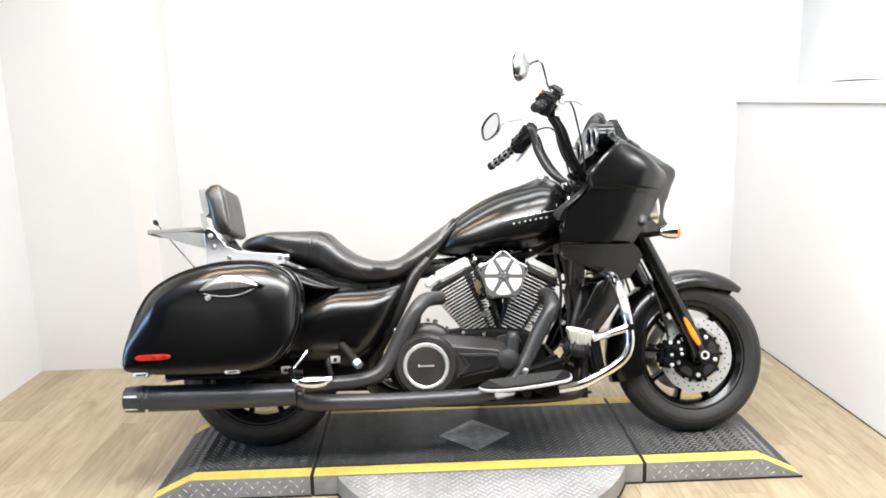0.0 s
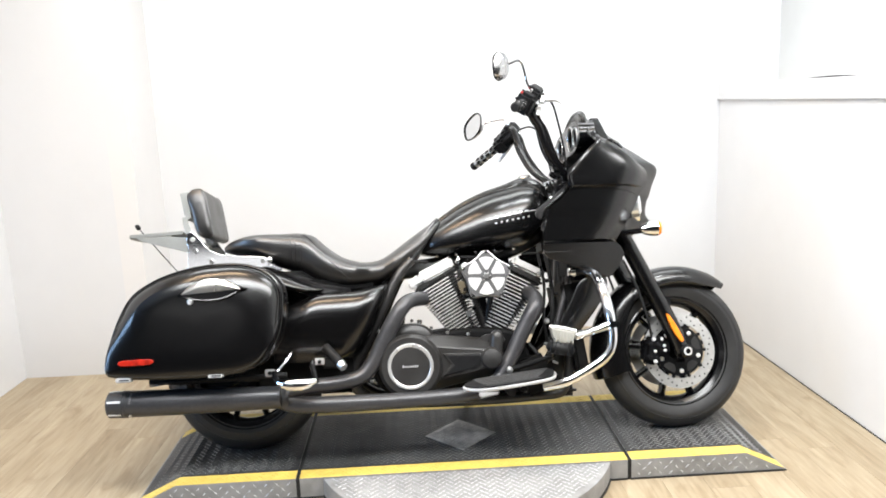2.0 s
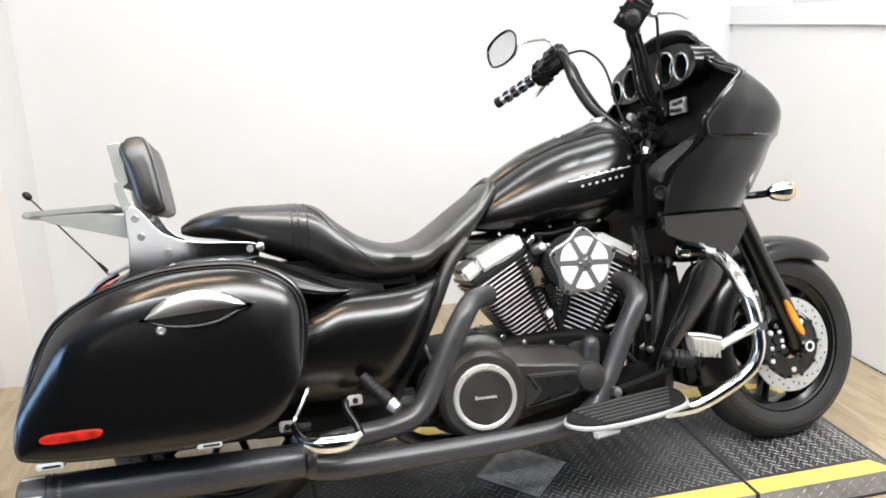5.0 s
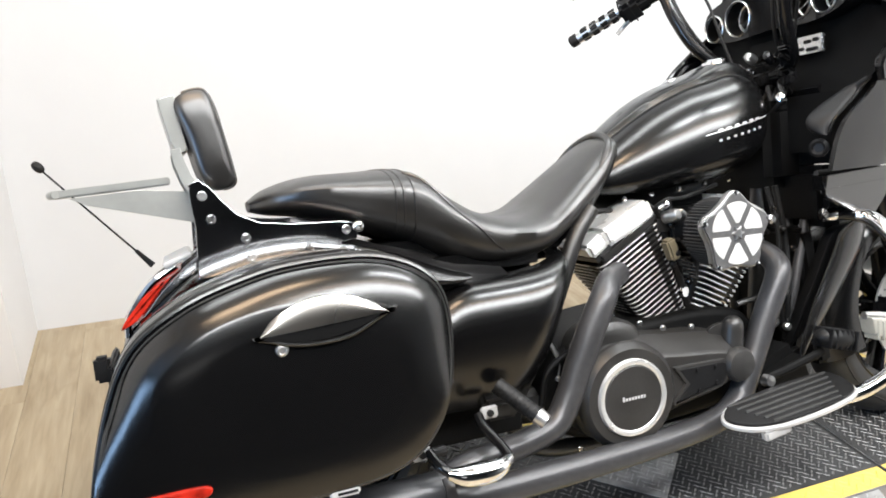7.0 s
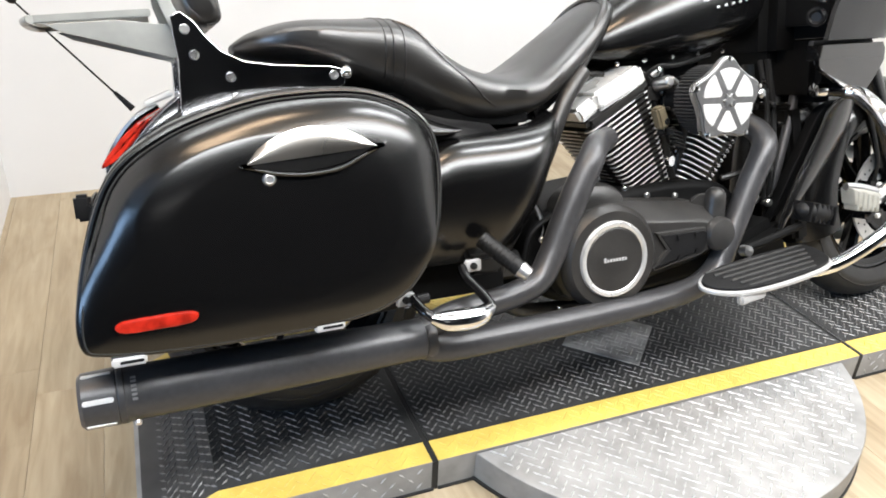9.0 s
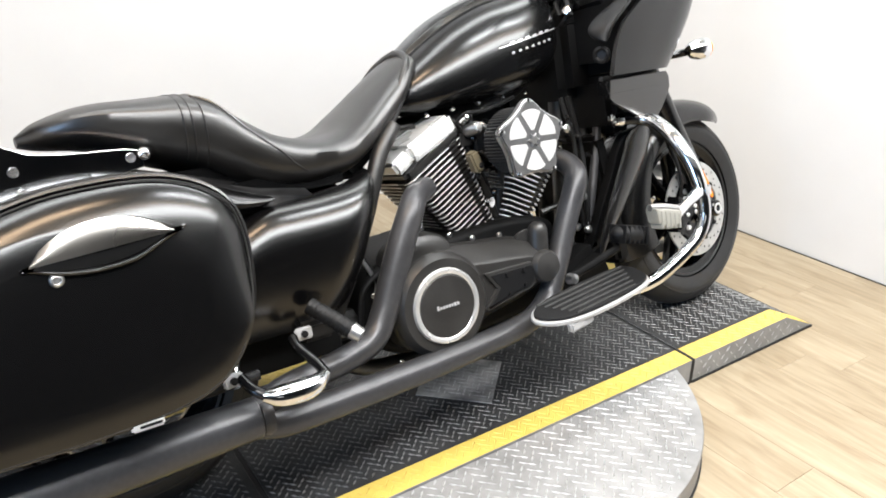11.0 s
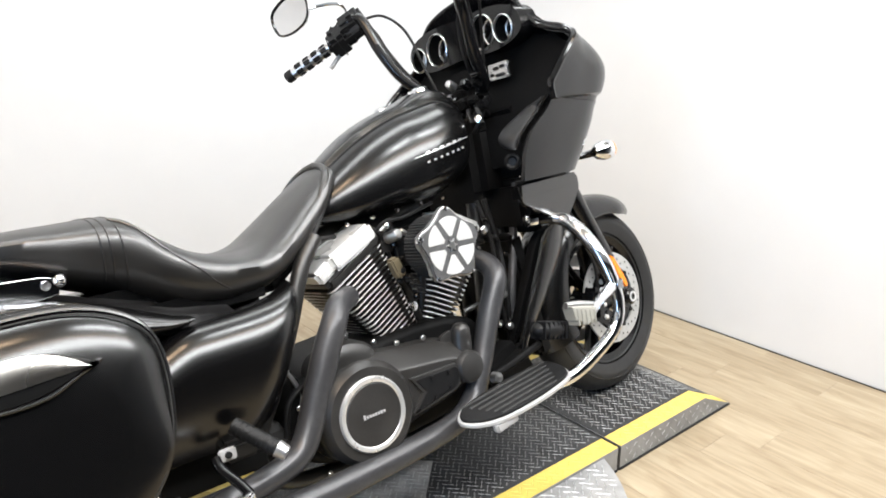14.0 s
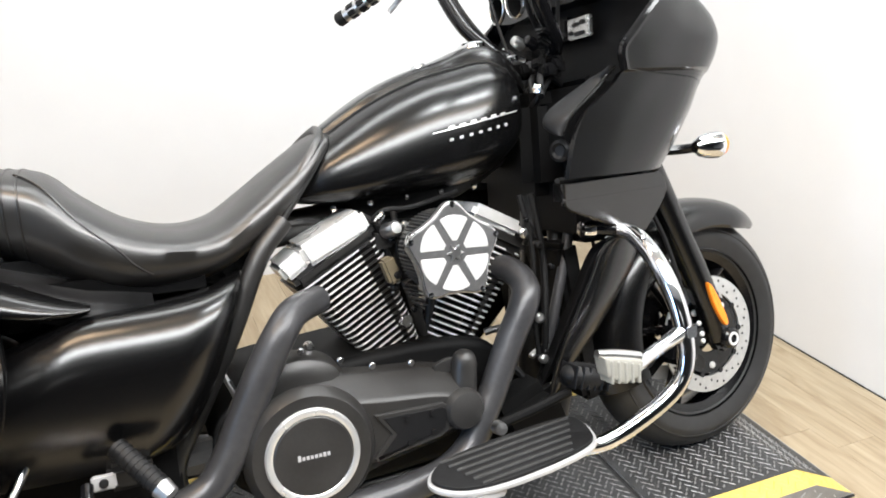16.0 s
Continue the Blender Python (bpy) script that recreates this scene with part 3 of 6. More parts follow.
for y_disc in (-0.078, 0.073):
    disc = part("brake_disc", annulus(FX, FZ, 0.107, 0.146, y_disc, y_disc - 0.005), STEEL, front_wheel, "drilled steel brake disc", STEER)
    part("carrier", annulus(FX, FZ, 0.045, 0.098, y_disc, y_disc - 0.006), GLOSS, front_wheel, "black disc carrier", STEER)
    if y_disc < 0:
        for i in range(5):
            a = 2 * math.pi * i / 5 + 0.35
            slot = outline2([(FX + r * math.cos(a + da), FZ + r * math.sin(a + da)) for r, da in ((0.062, -0.22), (0.062, 0.22), (0.088, 0.28), (0.088, -0.28))], 20)
            part("carrier_window", plate(slot, y_disc - 0.0045, y_disc - 0.0066, 0.0004), SEAM, front_wheel, "", STEER)
            part("carrier_bolt", lathe([(0, 0), (0.0085, 0), (0.0085, 0.004), (0.006, 0.006), (0, 0.006)], (FX + 0.079 * math.cos(a + 0.63), y_disc - 0.006, FZ + 0.079 * math.sin(a + 0.63)), seg=12), BRIGHT, front_wheel, "bare metal bolt", STEER)
        for i in range(10):
            a = 2 * math.pi * i / 10
            part("bobbin", lathe([(0, 0), (0.007, 0), (0.007, 0.003), (0, 0.003)], (FX + 0.1025 * math.cos(a), y_disc - 0.005, FZ + 0.1025 * math.sin(a)), seg=12), GLOSS, front_wheel, "steel disc bobbin", STEER)
        for i in range(40):
            a = 2 * math.pi * i / 40
            rad = (0.118, 0.127, 0.136)[i % 3]
            part("disc_hole", lathe([(0, 0), (0.0036, 0)], (FX + rad * math.cos(a), y_disc - 0.0055, FZ + rad * math.sin(a)), seg=8), SEAM, front_wheel, "", STEER)

# forks
for s in (-1, 1):
    y = 0.115 * s
    fork = part("fork_leg", tube([(0.60, y, 0.89), (0.70, y, 0.68), (0.765, y, 0.54), (0.80, y, 0.465), (0.845, y, 0.36), (0.868, y, 0.29)], [0.031, 0.032, 0.033, 0.034, 0.033, 0.029], 18), SATIN, bike, "satin black fork leg", STEER)
    part("fork_foot", block((0.872, y, 0.288), (0.05, 0.05, 0.062), 0.014, Matrix.Rotation(-RAKE, 4, "Y")), SATIN, fork, "", STEER)
    part("axle_nut", lathe([(0, 0.014), (0.007, 0.014), (0.009, 0.018), (0.020, 0.018), (0.025, 0.013), (0.026, 0.0), (0, 0.0)], (FX + 0.004, y + s * 0.024, FZ), (0, s, 0), 24), GLOSS, fork, "black axle end cap", STEER)
    part("axle_ring", lathe([(0.0105, 0.0), (0.0165, 0.0), (0.0165, 0.003), (0.0105, 0.003)], (FX + 0.004, y + s * 0.041, FZ), (0, s, 0), 24, closed_profile=True), BRIGHT, fork, "bright hollow axle end", STEER)
    lens = outline2([(0.803, 0.436), (0.817, 0.432), (0.848, 0.378), (0.864, 0.338), (0.852, 0.332), (0.822, 0.380)], 24)
    part("fork_reflector", plate(lens, y + s * 0.028, y + s * 0.042, 0.004), AMBER, fork, "amber side reflector", STEER)
    caliper = part("brake_caliper", block((0.745, y - s * 0.012, 0.30), (0.06, 0.07, 0.105), 0.014, Matrix.Rotation(radians(12), 4, "Y")), GLOSS, fork, "black four-piston brake caliper", STEER)
    part("caliper_bracket", block((0.79, y - s * 0.005, 0.31), (0.06, 0.03, 0.05), 0.008), GLOSS, fork, "", STEER)
    for bx, bz in ((0.728, 0.275), (0.733, 0.330), (0.765, 0.322), (0.760, 0.268)):
        part("caliper_piston", lathe([(0, 0), (0.011, 0), (0.010, 0.005), (0.006, 0.006), (0, 0.004)], (bx, y + s * 0.022, bz), (0, s, 0), 14), GLOSS, caliper, "", STEER)
    for bx, bz in ((0.782, 0.345), (0.790, 0.318), (0.792, 0.300), (0.752, 0.298)):
        part("caliper_bolt", lathe([(0, 0), (0.006, 0), (0.006, 0.004), (0.004, 0.006), (0, 0.006)], (bx, y + s * 0.024, bz), (0, s, 0), 10), BRIGHT, caliper, "bright bolt head", STEER)
    part("brake_hose", tube([(0.745, y + s * 0.015, 0.355), (0.73, y + s * 0.03, 0.43), (0.70, y + s * 0.02, 0.55), (0.66, y, 0.66)], 0.005, 8), RUBBER, fork, "black brake hose", STEER)
    for bz in (0.26, 0.345):
        part("bolt", lathe([(0, 0), (0.008, 0), (0.007, 0.007), (0, 0.008)], (0.75, y + s * 0.022, bz), (0, s, 0), 10), BRIGHT, fork, "bare metal bolt", STEER)

# front fender: a curved shell that follows the tyre
def fender_shell(cx, cz, r, half, a0, a1, deep=0.62, n=30, thick=0.006, k=15):
    rings = []
    for i in range(n):
        f = i / (n - 1)
        a = radians(a0 + (a1 - a0) * f)
        rr = r(f) if callable(r) else r
        hw = half(f) if callable(half) else half
        sec = []
        for sgn, off in ((1, 0.0), (-1, thick)):
            rng_k = range(k) if sgn == 1 else range(k - 1, -1, -1)
            for q in rng_k:
                b = radians(-98 + 196 * q / (k - 1))
                yy = hw * math.copysign(abs(math.sin(b)) ** 0.75, math.sin(b))
                drop = (1 - math.cos(b)) * hw * (deep(f) if callable(deep) else deep)
                rad = rr - drop - off
                yo = yy * (1 - (0.05 if sgn < 0 else 0))
                sec.append((cx + rad * math.cos(a), yo, cz + rad * math.sin(a)))
        rings.append(sec)
    return loft(rings)


part("front_fender", fender_shell(FX + 0.004, FZ, lambda f: 0.340 + 0.012 * f - 0.010 * math.sin(f * 3.1), lambda f: 0.098 - 0.006 * abs(f - 0.5) - 0.058 * max(0.0, (f - 0.84) / 0.16) ** 1.6, 197, 48, lambda f: 0.62 + 0.50 * max(0.0, 1 - f / 0.42) ** 0.8), SATIN, bike, "satin black front fender with a drawn-out tip", STEER)
for s in (-1, 1):
    part("fender_stay", block((0.80, s * 0.098, 0.50), (0.10, 0.008, 0.035), 0.003, Matrix.Rotation(radians(20), 4, "Y")), SATIN, bike, "", STEER)

# ---- fuel tank ----
TANK = [  # x, top, bottom, half width, height of the widest line
    (-0.150, 0.770, 0.735, 0.045, 0.752),
    (-0.110, 0.802, 0.722, 0.092, 0.750),
    (-0.050, 0.850, 0.715, 0.128, 0.764),
    (0.050, 0.914, 0.715, 0.160, 0.785),
    (0.150, 0.957, 0.720, 0.176, 0.812),
    (0.230, 0.976, 0.728, 0.176, 0.832),
    (0.300, 0.990, 0.748, 0.162, 0.852),
    (0.350, 0.980, 0.785, 0.135, 0.868),
    (0.380, 0.958, 0.825, 0.092, 0.880),
    (0.392, 0.930, 0.865, 0.045, 0.890),
]


def tank_section(x, k=40, grow=0.0):
    top, bot, w, mid = graph(TANK, x)
    ring = []
    for i in range(k):
        a = 2 * math.pi * i / k
        sy, cz = math.sin(a), math.cos(a)
        y = (w + grow) * math.copysign(abs(sy) ** 0.82, sy)
        if cz >= 0:
            z = mid + (top - mid + grow) * abs(cz) ** 0.95
        else:
            z = mid - (mid - bot + grow) * abs(cz) ** 0.62
        ring.append((x, y, z))
    return ring


tank = part("fuel_tank", loft([tank_section(-0.150 + 0.542 * i / 44) for i in range(45)]), SATIN, bike, "satin black teardrop fuel tank")
# the console strip along the top of the tank
rings = []
for i in range(24):
    x = -0.10 + 0.50 * i / 23
    top = graph(TANK, x)[0]
    w = 0.036 + 0.036 * math.sin(min(1, i / 14) * math.pi / 2)
    up = min(1.0, max(0.0, (x - 0.16) / 0.20))
    up = 0.020 * up * up * (3 - 2 * up)                # rises to a hood before the handlebars
    rings.append([(x, -w, top - 0.016), (x, -w * 0.88, top + 0.006 + up * 0.5), (x, -w * 0.72, top + 0.013 + up * 0.8), (x, -w * 0.3, top + 0.016 + up), (x, w * 0.3, top + 0.016 + up), (x, w * 0.72, top + 0.013 + up * 0.8), (x, w * 0.88, top + 0.006 + up * 0.5), (x, w, top - 0.016)])
part("tank_console", loft(rings), SATIN, tank, "raised tank console")
for s in (-1, 1):
    seam = []
    for i in range(22):
        x = -0.09 + 0.47 * i / 21
        top, bot, w, mid = graph(TANK, x)
        y = 0.037 + 0.036 * math.sin(min(1, i / 13) * math.pi / 2)
        sn = min(0.98, (y / w)) ** (1 / 0.82)
        seam.append((x, s * y, mid + (top - mid) * math.sqrt(1 - sn * sn) ** 0.95 + 0.0012))
    part("console_seam", tube(seam, 0.0022, 6, smooth=False), SEAM, tank, "dark joint beside the console")
for cx in (0.315,):
    top = graph(TANK, cx)[0]
    part("fuel_cap", lathe([(0, 0.014), (0.022, 0.013), (0.03, 0.008), (0.032, 0)], (cx, 0.0, top + 0.030), (-0.12, 0, 1), 28), CHROME, tank, "chrome cap on the console")
part("filler_lock", lathe([(0, 0.012), (0.016, 0.011), (0.022, 0.006), (0.024, -0.01)], (0.205, 0.040, graph(TANK, 0.205)[0] + 0.010), (-0.2, 0.15, 1), 24), CHROME, tank, "chrome lock beside the console")
# bright script badge drawn as plain bars
def tank_side(x, z):
    """y of the tank's right flank."""
    top, bot, w, mid = graph(TANK, x)
    c = (z - mid) / (top - mid) if z >= mid else (mid - z) / (mid - bot)
    c = min(0.999, max(0.0, c))
    c = c ** (1 / 0.95) if z >= mid else c ** (1 / 0.62)
    return -w * math.sqrt(1 - c * c) ** 0.82


def badge_bar(x0, z0, x1, z1, h, name, mat=LETTER):
    n = 6
    lo, hi = [], []
    for i in range(n):
        f = i / (n - 1)
        x, z = x0 + (x1 - x0) * f, z0 + (z1 - z0) * f
        lo.append((x, tank_side(x, z - h / 2) - 0.001, z - h / 2))
        hi.append((x, tank_side(x, z + h / 2) - 0.001, z + h / 2))
    bm = bmesh.new()
    ring = []
    for i in range(n):
        a, b = Vector(lo[i]), Vector(hi[i])
        o = Vector((0, -0.0014, 0))
        ring.append([a, b, b + o, a + o])
    return loft(ring, bm=bm)


part("tank_badge", badge_bar(0.135, 0.838, 0.335, 0.873, 0.0024, "badge"), LETTER, tank, "slanting silver badge stroke")
for q in range(6):
    x = 0.168 + 0.024 * q
    part("badge_block", badge_bar(x, 0.846 + 0.0042 * q, x + 0.013, 0.8485 + 0.0042 * q, 0.0075 - 0.0022 * (q % 2), "badge"), LETTER, tank, "silver badge block")
for q in range(7):
    x = 0.168 + 0.0215 * q
    part("badge_dot", badge_bar(x, 0.8235 + 0.0037 * q, x + 0.0075, 0.8248 + 0.0037 * q, 0.0055, "badge"), LETTER, tank, "small silver badge mark")
for q in range(5):
    bx = -0.06 + 0.075 * q
    part("tank_bolt", lathe([(0, 0), (0.006, 0), (0.005, 0.005), (0, 0.006)], (bx, -0.118, 0.712 + 0.004 * q), (0, -1, -0.3), 10), CHROME, tank, "small bright bolt")

# ---- seat ----
SEAT = [  # x, top, edge height, half width, bottom
    (-0.895, 0.792, 0.785, 0.05, 0.770),
    (-0.860, 0.813, 0.795, 0.10, 0.760),
    (-0.780, 0.832, 0.804, 0.145, 0.745),
    (-0.680, 0.833, 0.794, 0.156, 0.700),
    (-0.590, 0.831, 0.780, 0.162, 0.664),
    (-0.545, 0.819, 0.758, 0.170, 0.638),
    (-0.500, 0.778, 0.718, 0.178, 0.612),
    (-0.430, 0.729, 0.682, 0.184, 0.594),
    (-0.350, 0.706, 0.668, 0.182, 0.594),
    (-0.280, 0.716, 0.668, 0.174, 0.610),
    (-0.220, 0.753, 0.700, 0.160, 0.640),
    (-0.160, 0.796, 0.738, 0.142, 0.685),
    (-0.110, 0.830, 0.776, 0.126, 0.738),
    (-0.075, 0.852, 0.812, 0.108, 0.784),
    (-0.050, 0.862, 0.838, 0.084, 0.818),
]


def seat_section(x, grow=0.0, k=34):
    top, edge, w, bot = graph(SEAT, x)
    e = 0.8 + 0.2 * min(1.0, max(0.0, (x + 0.38) / 0.16))    # rounder towards the nose
    ring = []
    for i in range(k):
        a = 2 * math.pi * i / k
        sy, cz = math.sin(a), math.cos(a)
        y = (w + grow) * math.copysign(abs(sy) ** e, sy)
        z = edge + (top - edge + grow) * cz if cz >= 0 else edge + (edge - bot + grow) * math.copysign(abs(cz) ** 0.7, cz)
        ring.append((x, y, z))
    return ring


seat = part("seat", loft([seat_section(-0.895 + 0.845 * i / 70) for i in range(71)]), LEATHER, bike, "black leather two-step touring seat", flats=False)
for xs in (-0.618, -0.602, -0.580):
    over = [p for p in seat_section(xs, 0.0004, 80) if p[2] > graph(SEAT, xs)[3] + 0.02]
    over.sort(key=lambda p: math.atan2(p[1], p[2] - graph(SEAT, xs)[3]))
    part("seat_seam", tube(over, 0.0018, 6, smooth=False), LEATHER, seat, "stitched seam")

# a curved seam runs down each flank from the step
for s in (-1, 1):
    seam = []
    for i in range(14):
        f = i / 13
        x, a = -0.585 + 0.19 * f, radians(34 + 74 * f)
        top, edge, w, bot = graph(SEAT, x)
        cz = math.cos(a)
        z = edge + (top - edge) * cz if cz >= 0 else edge - (edge - bot) * abs(cz) ** 0.7
        seam.append((x, s * (w + 0.0004) * abs(math.sin(a)) ** 0.7, z))
    part("seat_seam", tube(seam, 0.0018, 6, smooth=False), LEATHER, seat, "stitched seam")

# rolled edge round the nose, with the dark gap to the tank below it
for s in (-1, 1):
    roll = [(-0.052, 0.0, 0.866), (-0.056, s * 0.045, 0.858), (-0.072, s * 0.086, 0.838), (-0.103, s * 0.108, 0.800), (-0.138, s * 0.122, 0.755), (-0.176, s * 0.132, 0.705), (-0.205, s * 0.138, 0.668)]
    part("nose_roll", tube(roll, [0.009, 0.009, 0.009, 0.009, 0.008, 0.007, 0.005], 10), LEATHER, seat, "rolled edge of the seat nose")
    part("nose_gap", tube([(x + 0.014, y * 0.97, z - 0.008) for x, y, z in roll[:6]], [0.007, 0.008, 0.009, 0.009, 0.008, 0.005], 8), SEAM, seat, "dark gap under the seat nose")

# passenger backrest pad
PAD = [(-1.016, 0.985), (-1.000, 1.008), (-0.962, 1.013), (-0.945, 0.985), (-0.934, 0.930), (-0.923, 0.862), (-0.922, 0.834), (-0.940, 0.824), (-0.966, 0.828), (-0.985, 0.856), (-1.000, 0.925)]
pad_o = outline2(PAD, 44)
rows = ((0.45, 0.139), (0.75, 0.136), (0.92, 0.131), (0.985, 0.124), (1.0, 0.112), (1.03, 0.06), (1.04, 0.0), (1.03, -0.06), (1.0, -0.112), (0.985, -0.124), (0.92, -0.131), (0.75, -0.136), (0.45, -0.139))
cx, cz = sum(p[0] for p in pad_o) / 44, sum(p[1] for p in pad_o) / 44
backrest = part("backrest", loft([[(cx + (x - cx) * s, y, cz + (z - cz) * (0.5 + 0.5 * s if s > 1 else s)) for x, z in pad_o] for s, y in rows]), LEATHER, bike, "padded black leather passenger backrest", flats=False)
for y in (-0.122, 0.122):
    part("piping", tube([(x, y, z) for x, z in shrink(pad_o, 0.0005)][4:30], 0.003, 6, 60), LEATHER, backrest)
part("back_plate", plate([(-1.044, 1.000), (-1.030, 1.004), (-1.012, 1.006), (-1.006, 0.94), (-1.000, 0.905), (-1.016, 0.895), (-1.030, 0.92)], -0.118, 0.118, 0.003), RACK, backrest, "chrome back plate")

# sissy bar side plates, chrome
PLATE = [(-1.010, 0.838), (-0.992, 0.846), (-0.972, 0.830), (-0.955, 0.805), (-0.930, 0.776), (-0.890, 0.755), (-0.830, 0.746), (-0.735, 0.740), (-0.700, 0.732), (-0.705, 0.702), (-0.760, 0.692), (-0.850, 0.682), (-0.930, 0.672), (-0.985, 0.662), (-1.012, 0.662), (-1.006, 0.760), (-1.010, 0.810)]
for s in (-1, 1):
    sp = part("sissy_bar_plate", plate(PLATE, s * 0.146, s * 0.154, 0.002), POLISHED, bike, "mirror chrome sissy bar side plate")
    for bx, bz in ((-0.988, 0.815), (-0.977, 0.770), (-0.918, 0.728), (-0.912, 0.690), (-0.725, 0.722)):
        part("bolt", lathe([(0, 0.005), (0.004, 0.005), (0.0045, 0.008), (0.008, 0.008), (0.0095, 0.0), (0, 0)], (bx, s * 0.154, bz), (0, s, 0), 12), BRUSHED, sp)
    up = [(-1.008, 0.815), (-1.020, 0.845), (-1.030, 0.880), (-1.032, 0.905), (-1.014, 0.908), (-1.010, 0.885), (-1.000, 0.855), (-0.985, 0.825)]
    part("sissy_upright", plate(up, s * 0.128, s * 0.134, 0.0015), RACK, bike, "flat bright upright of the backrest")
    part("mount_clamp", lathe([(0, -0.012), (0.010, -0.012), (0.012, -0.006), (0.012, 0.006), (0.009, 0.010), (0.005, 0.012), (0, 0.012)], (-0.700, s * 0.150, 0.726), (0, s, 0), 20), CHROME, bike, "chrome docking clamp")

# luggage rack behind the backrest: a flat slatted top on two tapering side gussets
rack = part("luggage_rack", block((-1.142, 0, 0.848), (0.200, 0.200, 0.005), 0.002, Matrix.Rotation(radians(-2), 4, "Y")), RACK, bike, "flat polished luggage rack behind the backrest")
for s in (-1, 1):
    part("rack_gusset", plate([(-1.008, 0.826), (-1.000, 0.765), (-1.10, 0.794), (-1.185, 0.818), (-1.215, 0.834), (-1.10, 0.838)], s * 0.108, s * 0.112, 0.001), RACK, rack, "tapering bright rack side plate")
    part("rack_edge", block((-1.142, s * 0.100, 0.846), (0.205, 0.006, 0.014), 0.002, Matrix.Rotation(radians(-2), 4, "Y")), RACK, rack, "folded rack edge")
part("rack_end_bar", tube([(-1.235, -0.105, 0.843), (-1.250, -0.06, 0.842), (-1.250, 0.06, 0.842), (-1.235, 0.105, 0.843)], 0.0075, 12), RACK, rack, "bright rack end")
part("rack_bolt", lathe([(0, 0), (0.007, 0), (0.006, 0.004), (0, 0.005)], (-1.10, 0, 0.852), (0, 0, 1), 12), CHROME, rack)

# ---- saddlebags ----
BAG = [(-1.213, 0.352), (-1.190, 0.480), (-1.140, 0.592), (-1.060, 0.652), (-0.963, 0.686), (-0.865, 0.702), (-0.735, 0.697), (-0.645, 0.655), (-0.612, 0.585), (-0.622, 0.470), (-0.660, 0.388), (-0.715, 0.338), (-0.810, 0.315), (-1.000, 0.312), (-1.160, 0.322)]
bag_o = outline2(BAG, 72)
BAG_C = (-0.90, 0.50)
# outer face first: depth, inset of the outline, share of the smooth middle ellipse
BAG_ROWS = [(-0.4635, 0, 1.0, 0.3), (-0.4625, 0, 1.0, 0.7), (-0.461, 0, 1.0, 1.0), (-0.4575, 0.030, 0.80, 1), (-0.4525, 0.026, 0.58, 1), (-0.446, 0.022, 0.38, 1), (-0.438, 0.019, 0.22, 1), (-0.428, 0.016, 0.10, 1), (-0.416, 0.011, 0.03, 1), (-0.405, 0.008, 0, 1), (-0.401, 0.015, 0, 1), (-0.397, 0.016, 0, 1), (-0.392, 0.005, 0, 1), (-0.372, 0.0, 0, 1), (-0.366, 0.002, 0, 1), (-0.363, 0.012, 0, 1), (-0.359, 0.012, 0, 1), (-0.355, 0.002, 0, 1), (-0.33, 0.0, 0, 1), (-0.325, 0.012, 0, 1), (-0.316, 0.012, 0, 1), (-0.310, 0.0, 0, 1), (-0.26, 0.004, 0, 1), (-0.20, 0.02, 0, 1), (-0.185, 0.035, 0, 1)]


def bag_shell():
    rings = []
    for y, ins, share, size in BAG_ROWS:
        ring = []
        for (x, z), (xi, zi) in zip(bag_o, shrink(bag_o, max(ins, 1e-5))):
            a = math.atan2((z - 0.505) * 1.45, x + 0.905)
            ex, ez = -0.905 + 0.20 * size * math.cos(a), 0.505 + 0.13 * size * math.sin(a)
            px, pz = xi + (ex - xi) * share, zi + (ez - zi) * share
            flat = min(1.0, max(0.0, (0.56 - pz) / 0.16))      # the lower half is nearly flat down to a tight edge
            flat = flat * flat * (3 - 2 * flat)
            yy = -0.4635 + (y + 0.4635) * (1 - 0.72 * flat) if y < -0.404 else y
            ring.append((px, yy + (0.05 * max(0.0, pz - 0.55) if y < -0.38 else 0.0), pz))
        rings.append(ring)
    return loft(rings)


def handle_shell():
    """A leaf-shaped pull: a gently domed bright face that leans upwards, its lower edge standing proud."""
    rings = []
    rows = 12
    for i in range(rows + 1):
        f = i / rows
        x = -0.942 + 0.202 * f
        low = 0.598 + 0.011 * f
        top = low + 0.0435 * math.sin(math.pi * f ** 0.92) ** 0.72
        ring = []
        for q in range(7):
            g = q / 6
            z = low + (top - low) * g
            ring.append((x, -0.4705 + 0.0075 * g - 0.0030 * math.sin(math.pi * g) + 0.004 * abs(2 * f - 1) ** 2, z))
        ring += [(x, -0.440, top - 0.001), (x, -0.440, low + 0.004), (x, -0.4705 + 0.004 * abs(2 * f - 1) ** 2, low - 0.0015)]
        rings.append(ring)
    return loft(rings)


